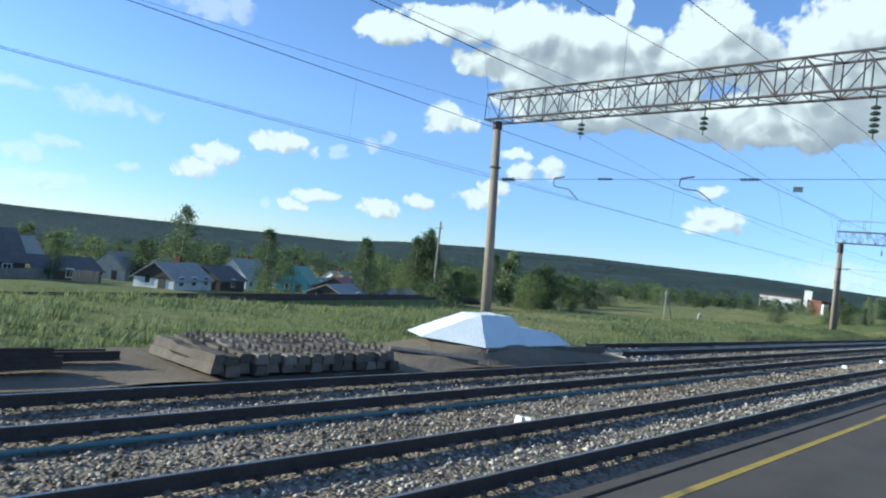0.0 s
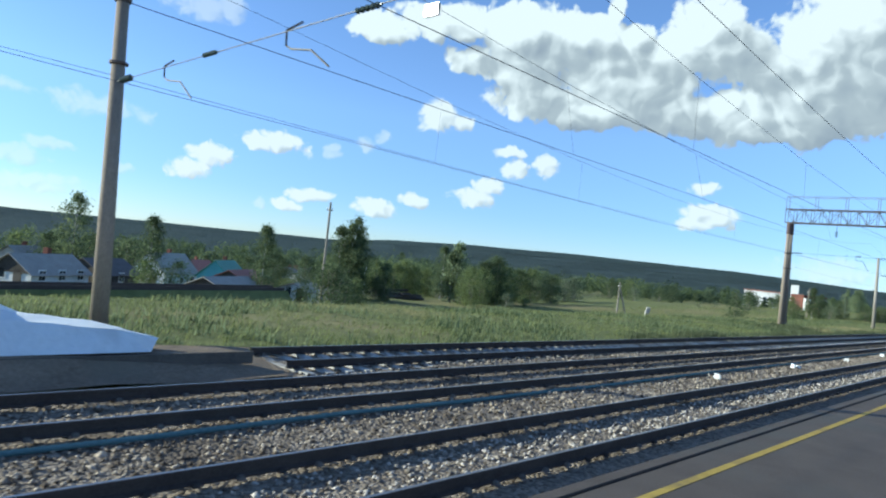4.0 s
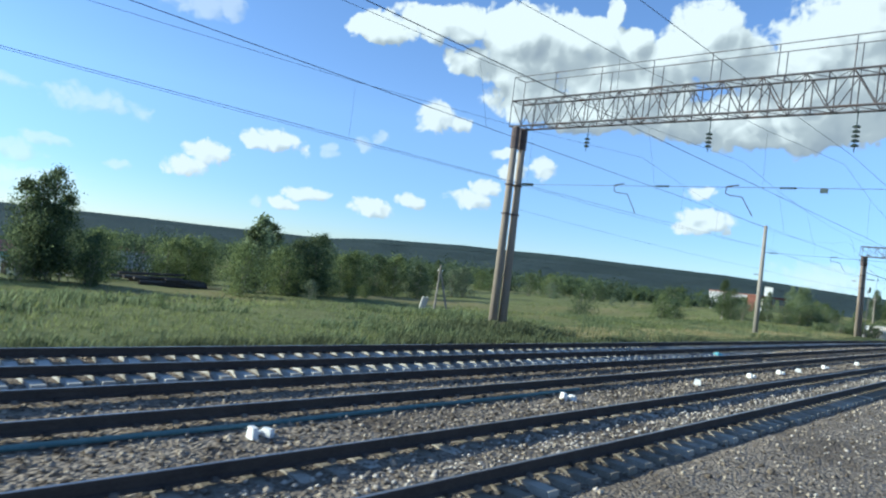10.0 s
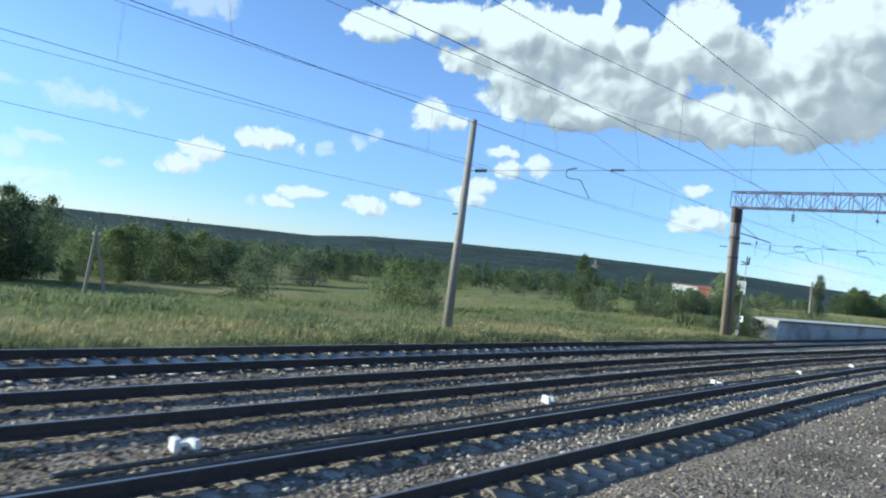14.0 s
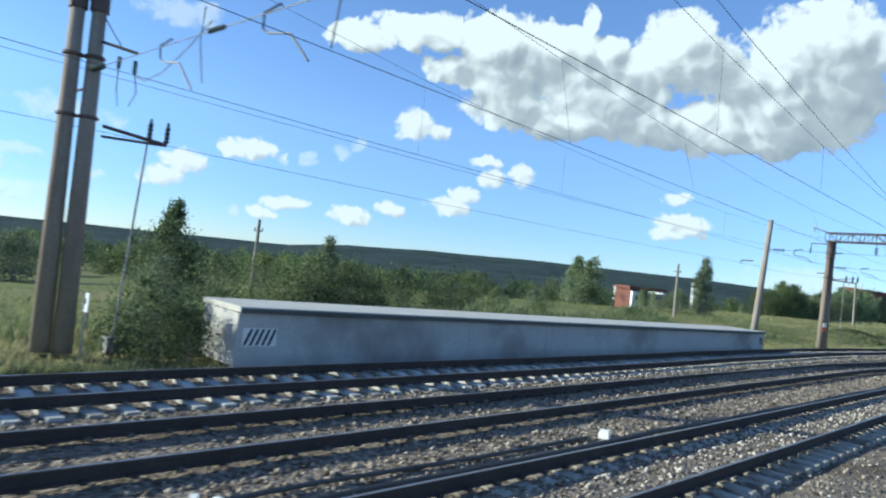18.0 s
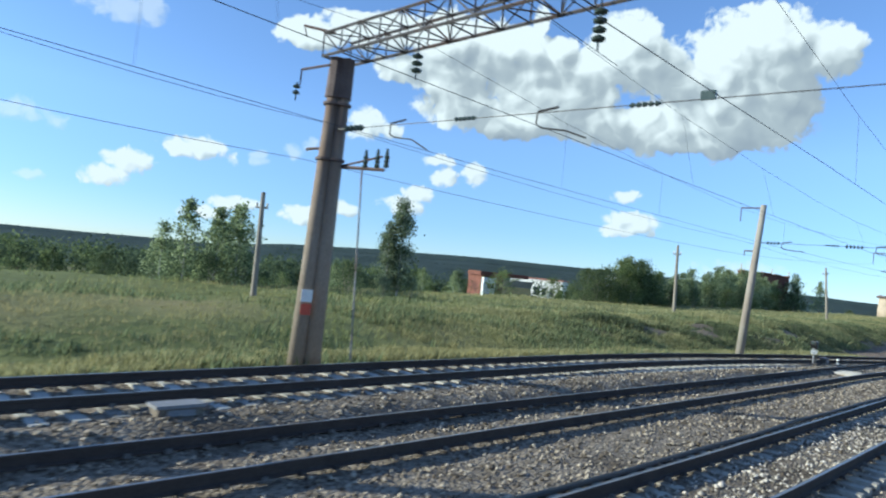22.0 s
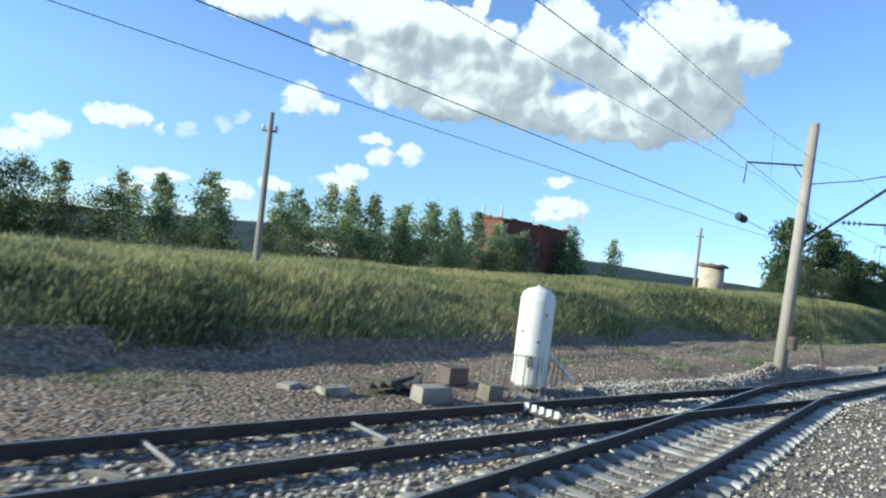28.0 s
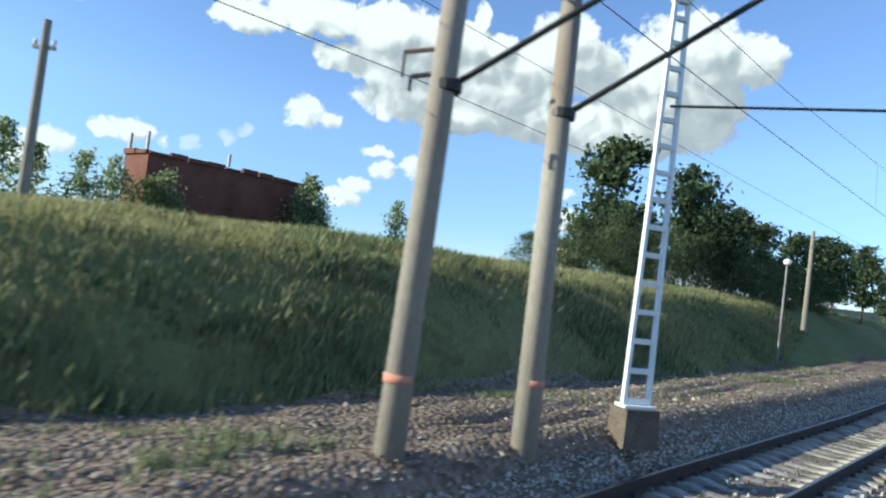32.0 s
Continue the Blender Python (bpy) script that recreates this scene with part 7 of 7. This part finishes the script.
to_top("poplar", 210.2, 28.9, 6.8, 1); to_top("poplar", 209.5, 29.3, 5.3, 1); plant("silver", 208.3, 28.3, 3.2); plant("silver", 211.2, 28.5, 3.5); plant("bush", 206.6, 29.8, 1.8)
for x, y, top in ((201.6, 40.3, 4.5), (203.8, 40.0, 5.0), (205.6, 40.2, 4.7), (207.5, 43.5, 4.6), (199.8, 40.0, 3.6), (204.6, 41.5, 4.0)):
    to_top("young", x, y, top)
plant("bush", 202.5, 38.5, 1.8); plant("bush", 206.5, 40.5, 2.0)
to_top("round", 260.8, 32.9, 6.4, 0); to_top("round", 257.0, 33.5, 5.2, 1); to_top("round", 264.5, 34.0, 5.4, 0); plant("bush", 254.0, 31.0, 2.2); to_top("young", 262.0, 35.0, 6.6); to_top("round", 252.0, 36.0, 4.6, 0)
for x, y, top, k in ((257.4, 33.0, 5.4, 1), (259.8, 34.5, 6.3, 1), (263.4, 33.2, 6.1, 1), (266.6, 33.0, 5.2, 1), (251.0, 34.0, 4.6, 0), (253.2, 33.8, 4.9, 0)):
    to_top("round", x, y, top, k)
for x in (255.5, 258.0, 261.0, 263.5, 266.0):
    plant("bush", x, 31.6, 1.9, 1)
for x, y, top in ((269.0, 33.0, 5.3), (272.2, 32.0, 5.2), (273.9, 33.0, 4.6), (275.1, 32.0, 5.6), (276.6, 33.5, 5.2), (279.0, 32.0, 6.2), (280.6, 33.0, 5.4), (285.8, 32.0, 5.9), (287.8, 32.0, 6.1), (289.6, 33.0, 5.4), (291.7, 32.0, 7.0),
                  (294.5, 32.0, 7.2), (296.0, 33.0, 6.4), (297.6, 32.0, 7.4), (299.5, 33.0, 6.3), (302.0, 32.0, 6.6), (304.6, 33.0, 7.2), (307.6, 32.0, 7.8), (309.8, 33.0, 7.3), (312.6, 32.0, 7.9), (314.5, 33.0, 7.2), (317.0, 31.5, 8.2),
                  (319.5, 32.5, 7.3), (322.5, 31.5, 7.2), (325.0, 32.0, 7.0), (300.6, 30.5, 6.0), (310.8, 30.5, 6.6)):
    to_top("young", x, y, top)
to_top("round", 327.2, 31.5, 6.6, 1); to_top("young", 328.4, 30.6, 7.0); to_top("young", 342.4, 29.6, 8.6); to_top("round", 343.2, 29.4, 6.6, 1); to_top("young", 344.5, 30.0, 7.2)
for k in range(20):
    plant("bush", 268.5 + 2.9 * k, 31.0 + 1.2 * math.sin(k * 2.1), 2.2 + 0.9 * math.sin(k * 1.3) ** 2)
for x, y, h in ((282, 34, 2.4), (290, 35, 2.8), (299, 35, 3.0), (308, 34, 3.2), (316, 34, 3.4), (321, 31, 3.0), (327, 30, 2.6), (331, 30.5, 2.4), (303, 35, 3.2), (313, 36, 3.4), (295, 36, 3.0), (271, 36, 2.4)):
    plant("round", x, y, h, 0)
for x, y, top in ((342.0, -0.1, 12.6), (350.0, -3.5, 12.2), (358.0, -5.5, 11.6), (366.0, -6.5, 11.4), (352, 1.0, 11.0), (374.0, -9.0, 11.5), (384.0, -12.0, 12.0), (362.0, -12.0, 10.5), (372.0, -15.0, 11), (345.0, -6.5, 10.5)):
    to_top("pine", x, y, top)
for x, y, h in ((343.0, -6.0, 5.5), (348, -9.0, 5.5), (355, -8.0, 6.0), (362, -9.0, 6.0), (340, -1.0, 6.0), (369, -11.0, 6.0), (334.0, -1.0, 5.6), (337.0, -2.5, 6.4), (341.0, -4.5, 6.0), (346.0, -7.5, 5.6), (352.0, -10.0, 5.5), (358, -12.0, 5.0), (331.0, 0.8, 3.8), (345, -2.0, 6.5), (350, -6.0, 6.0), (338, 1.5, 4.6)):
    plant("round", x, y, h, 0)
to_top("young", 352.0, 26.0, 8.0); plant("bush", 388, 24, 2.4); plant("bush", 376.0, 12.0, 1.8)


def belt(seed, n, x0, x1, y0, y1, kinds, low, high):
    """Loose scrub whose tops stay under the line of the hills."""
    r = random.Random(seed)
    for k in range(n):
        x, y = r.uniform(x0, x1), r.uniform(y0, y1)
        top = 2.66 + 1.4 * y * math.tan(radians(r.uniform(-1.2, 0.45)))
        plant(r.choice(kinds), x, y, min(high, max(low, top - ground_at(x, y))), exact=y0 > 60 and seed < 5)


belt(1, 18, -30, 70, 118, 190, ("birch", "round", "bush"), 3, 8)
belt(2, 20, 70, 150, 95, 165, ("bush", "round", "bush", "birch"), 2, 7)
belt(3, 22, 128, 235, 92, 140, ("bush", "round", "bush", "silver"), 1.5, 6)
belt(4, 5, 172, 205, 56, 70, ("bush", "silver", "round"), 1.2, 4)
belt(5, 14, 216, 262, 44, 80, ("young", "round", "bush"), 1.2, 4.5)
belt(6, 12, 250, 330, 50, 92, ("round", "birch", "bush", "young"), 1.4, 6.0)
belt(7, 18, 150, 330, 120, 230, ("birch", "round", "birch"), 3, 10)
belt(8, 8, 330, 420, 50, 110, ("round", "birch", "young"), 1.5, 6)
belt(9, 7, -40, 30, 80, 112, ("bush", "birch"), 2, 6)
belt(10, 6, 60, 74, 60, 72, ("bush",), 1.5, 3)
belt(11, 8, 385, 470, -50, 5, ("pine", "round"), 6, 10)

# the thicket round the timber pile
for x, y, top, k in ((77.4, 79.0, 2.6, 0), (66.0, 82.0, 0.2, 0), (68.5, 84.0, -0.3, 0), (81.4, 76.0, 0.2, 0), (95.5, 90.0, 0.1, 1), (98.5, 90.0, 0.7, 1), (101.0, 91.0, 0.0, 1), (97.3, 72.5, 1.0, 1), (106.4, 78.0, 0.9, 1),
                     (112.9, 80.0, 3.0, 0), (111.0, 81.5, 2.2, 0), (128.5, 90.0, 1.4, 1), (126.0, 91.0, 0.6, 1), (137.2, 90.0, 1.6, 1), (134.0, 91.0, 1.2, 0), (139.8, 86.0, 0.6, 0)):
    to_top("round", x, y, top, k)
to_top("young", 105.7, 84.0, 4.4); to_top("poplar", 105.2, 84.5, 3.6, 0); plant("silver", 107.6, 73.0, 6.0); plant("bush", 66.9, 24.4, 0.6, 1)


def valley_woods(seed, n, leaves):
    """Loose woods on the valley floor: many crowns of coarse leaf sprays, their tops under the hill line."""
    r = np.random.default_rng(seed)
    out = {"leaf_wood": [], "leaf_meadow": []}
    for k in range(n):
        az = math.radians(r.uniform(2, 100)); d = 120 + 330 * r.random() ** 0.8
        x, y = 150 + d * math.cos(az), d * math.sin(az)
        if y < 104 or (bumps(x, y, 0.03, 5.0) < -0.12 and r.random() < 0.8):
            continue
        g = float(ground_z(x, y))
        top = min(g + r.uniform(6, 13), 2.66 + d * math.tan(math.radians(r.uniform(-1.5, 0.25))))
        h = max(3.0, top - g); w = h * r.uniform(0.26, 0.42)
        c = np.stack([r.normal(0, 0.5, 12) * w, r.normal(0, 0.5, 12) * w, r.uniform(0.12, 0.92, 12) * h], 1)
        q = leaf_quads(r, c, np.full(12, 0.40 * w), leaves, 0.22 + 0.0009 * d)
        out["leaf_meadow" if r.random() < 0.35 else "leaf_wood"].append(q + np.array([x, y, g]))
    for mat, q in out.items():
        single("valley_woods", many("valley_woods", np.concatenate(q), 4, mat), None, "loose green woods on the valley floor" if mat == "leaf_wood" else "light green willows on the valley floor", "woods", kind="stuff")


valley_woods(17, 900, 330)


def far_woods(seed, n):
    """Woods on the far slopes: rough crowns, thicker along the ridge."""
    r = np.random.default_rng(seed)
    az = np.radians(r.uniform(-12, 108, n)); d = np.where(r.random(n) < 0.45, r.uniform(1800, 2500, n), r.uniform(420, 2300, n))
    x, y = 150 + d * np.cos(az), d * np.sin(az)
    z = ground_z(x, y)
    s = r.uniform(2.6, 4.2, n) * (0.5 + d / 2600)
    base = np.array([(1, 0, 0), (0.3, 0.95, 0), (-0.8, 0.6, 0), (-0.8, -0.6, 0), (0.3, -0.95, 0), (0.05, 0, 1.3), (0.5, 0.3, 0.8), (-0.45, 0.3, 0.85), (0.0, -0.55, 0.85)])
    f = np.array([(0, 1, 6), (1, 2, 7), (2, 3, 7), (3, 4, 8), (4, 0, 8), (0, 6, 8), (1, 7, 6), (3, 8, 7), (6, 7, 5), (7, 8, 5), (8, 6, 5)])
    v = base[None] * r.uniform(0.75, 1.25, (n, 9, 1)) * s[:, None, None] * np.stack([np.full(n, 1.25), np.full(n, 1.25), np.where(d > 1850, 0.36, 0.17)], -1)[:, None] + np.stack([x, y, z + 0.05 * s], -1)[:, None]
    idx = (np.arange(n)[:, None, None] * 9 + f[None]).reshape(-1)
    me = bpy.data.meshes.new("far_woods")
    me.vertices.add(n * 9); me.vertices.foreach_set("co", v.astype(np.float32).ravel())
    me.loops.add(len(idx)); me.loops.foreach_set("vertex_index", idx.astype(np.int32))
    me.polygons.add(n * 11); me.polygons.foreach_set("loop_start", np.arange(n * 11, dtype=np.int32) * 3)
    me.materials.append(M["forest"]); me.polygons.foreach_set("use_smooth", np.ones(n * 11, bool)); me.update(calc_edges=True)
    return single("far_woods", me, None, "forest covering the far hills, haze put into its pale bluish green", "forest", kind="stuff")


far_woods(9, 84000)


def grass(name, seed, n, pick, blades, tall, wide, mat, label):
    """Tufts of blades: each blade one bent sliver."""
    r = np.random.default_rng(seed)
    x, y = pick(r, n)
    x, y = np.repeat(x, blades), np.repeat(y, blades)
    k = len(x)
    px, py = x + r.normal(0, 0.09 + wide, k), y + r.normal(0, 0.09 + wide, k)
    z = open_z(px, py) - 0.03
    h = tall * r.uniform(0.45, 1.25, k) * (0.75 + 0.45 * bumps(px, py, 0.35, 4.0))
    a = r.uniform(0, 6.283, k); w = wide * r.uniform(0.5, 1.2, k)
    lx, ly = r.normal(0.10, 0.22, k) * h, r.normal(-0.05, 0.22, k) * h
    c, s = np.cos(a) * w, np.sin(a) * w
    v = np.stack([np.stack([px - c, py - s, z], -1), np.stack([px + c, py + s, z], -1), np.stack([px + c * 0.5 + lx * 0.5, py + s * 0.5 + ly * 0.5, z + h * 0.65], -1), np.stack([px + lx, py + ly, z + h], -1)], 1)
    return single(name, many(name, v, 4, mat), None, label, "grass", kind="stuff")


def near_meadow(r, n):
    x = r.uniform(-25, 215, n); e = outer_edge(x)
    e = np.where(x < 26, 15.6, e + 0.35); e = np.where((x > 142) & (x < 178), 16.9, e)
    return x, e + (30 - e) * r.random(n) ** 1.4


def far_meadow(r, n):
    return r.uniform(0, 240, n), r.uniform(27, 75, n)


BARE = [(217.5, 2.2, 1.6, 0.8), (219.8, 3.0, 1.8, 0.9), (223.5, 1.6, 1.6, 0.6), (213.0, 2.6, 1.3, 0.8), (229.5, 2.2, 1.5, 0.7), (236.0, 1.4, 1.8, 0.5), (247.0, 1.0, 2.0, 0.5), (208.5, 2.4, 1.2, 0.7)]


def bare_patches():
    """Bare stony earth on the cutting slope."""
    for k, (x, d, rx, ry) in enumerate(BARE):
        verts, faces, n = [], [], 20
        for q in (0.0, 0.5, 1.0):
            for i in range(n):
                a = 2 * math.pi * i / n; w = q * (1 + 0.25 * math.sin(3 * a + k) + 0.12 * math.sin(7 * a))
                px = x + rx * w * math.cos(a); py = float(toe_y(px)) + d + ry * w * math.sin(a)
                verts.append((px, py, float(open_z(px, py)) + (0.07 if q < 1 else 0.0)))
        for j in range(2):
            faces += [(j * n + i, j * n + (i + 1) % n, (j + 1) * n + (i + 1) % n, (j + 1) * n + i) for i in range(n)]
        single("bare_earth", mesh_from("bare_earth", verts, faces, "earth", True), None, "bare stony brown earth showing through the bank", "earth", "bare patches", "structure")


bare_patches()


def bank(r, n):
    x = r.uniform(196, 345, n)
    d = r.uniform(-0.15, 8.0, n) + skirt(x)
    keep = np.ones(n, bool)
    for bx, bd, rx, ry in BARE:
        keep &= ((x - bx) / rx) ** 2 + ((d - bd) / ry) ** 2 > 0.9
    return x[keep], toe_y(x[keep]) + d[keep]


def clumps(pick, s, seed, cut):
    """Only where a patchwork of clumps lets the plants grow."""
    def chosen(r, n):
        x, y = pick(r, n * 3)
        k = bumps(x, y, s, seed) + r.normal(0, 0.12, len(x)) > cut
        return x[k][:n], y[k][:n]
    return chosen


def slope(r, n):
    x = r.uniform(205, 262, n)
    return x, toe_y(x) + r.uniform(0.6, 4.6, n)


def plateau(r, n):
    x = r.uniform(200, 385, n)
    return x, toe_y(x) + r.uniform(6.0, 36, n)


def strip(r, n):
    x = r.uniform(178, 232, n)
    return x, outer_edge(x) + r.uniform(0.3, 1.0, n) * np.maximum(0.3, toe_y(x) - outer_edge(x))


def yard_edge(r, n):
    x = r.uniform(246, 330, n)
    return x, outer_edge(x) + r.uniform(0.3, 1.0, n) * np.maximum(0.5, toe_y(x) - outer_edge(x))


def verge(r, n):
    x = r.uniform(46, 142, n)
    return x, outer_edge(x) + 0.3 + 1.3 * r.random(n) ** 1.2


grass("meadow_grass", 21, 34000, near_meadow, 5, 0.24, 0.014, "blade", "uneven green and straw coloured meadow grass")
grass("valley_grass", 22, 10000, far_meadow, 4, 0.34, 0.04, "blade", "rough grass sloping into the valley")
grass("bank_grass", 23, 52000, bank, 6, 0.33, 0.009, "bank_blade", "rank olive grass on the bank beside the track")
grass("bank_weeds", 24, 9000, clumps(bank, 0.5, 3.0, 0.12), 6, 0.4, 0.03, "weed", "leafy weeds growing in clumps on the bank")
grass("slope_weeds", 28, 6000, clumps(slope, 0.45, 1.0, 0.25), 8, 0.42, 0.03, "dark_weed", "dark nettles growing in clumps on the cutting slope")
grass("plateau_grass", 25, 14000, plateau, 4, 0.36, 0.025, "bank_blade", "sunlit grass on top of the bank")
grass("trackside_grass", 26, 13000, strip, 5, 0.34, 0.014, "bank_blade", "grass beside the loop track")
grass("meadow_weeds", 27, 9000, clumps(near_meadow, 0.4, 6.0, 0.15), 6, 0.42, 0.03, "weed", "leafy weeds in the meadow")
grass("straw_grass", 31, 7000, lambda r, n: (r.uniform(84, 150, n), track_c(r.uniform(84, 150, n)) * 0 + 15.0 + 5.5 * r.random(n) ** 1.3), 5, 0.3, 0.012, "straw", "dry straw coloured grass with seed heads")
grass("yard_weeds", 29, 2600, clumps(yard_edge, 0.9, 2.0, 0.40), 7, 0.2, 0.02, "weed", "low green weeds in the gravel")
grass("verge_weeds", 33, 7000, clumps(verge, 0.7, 1.5, -0.15), 7, 0.5, 0.02, "dark_weed", "tall dark weeds along the edge of the ballast")
grass("gantry_weeds", 35, 900, lambda r, n: (80.3 + r.normal(0, 2.4, n), 18.9 + np.clip(r.normal(0, 0.9, n), -2.2, 2.0)), 8, 0.55, 0.022, "dark_weed", "tall dark weeds round the foot of a gantry")
grass("gravel_weeds", 37, 420, lambda r, n: (277.4 + r.normal(0, 0.55, n), -4.9 + r.normal(0, 0.6, n)), 7, 0.2, 0.016, "weed", "low green weeds spreading over the gravel")
grass("platform_weeds", 39, 4200, lambda r, n: (r.uniform(144, 180, n), 17.6 + 5.0 * r.random(n) ** 1.3), 9, 1.15, 0.014, "weed", "tall rank weeds behind the raised platform")
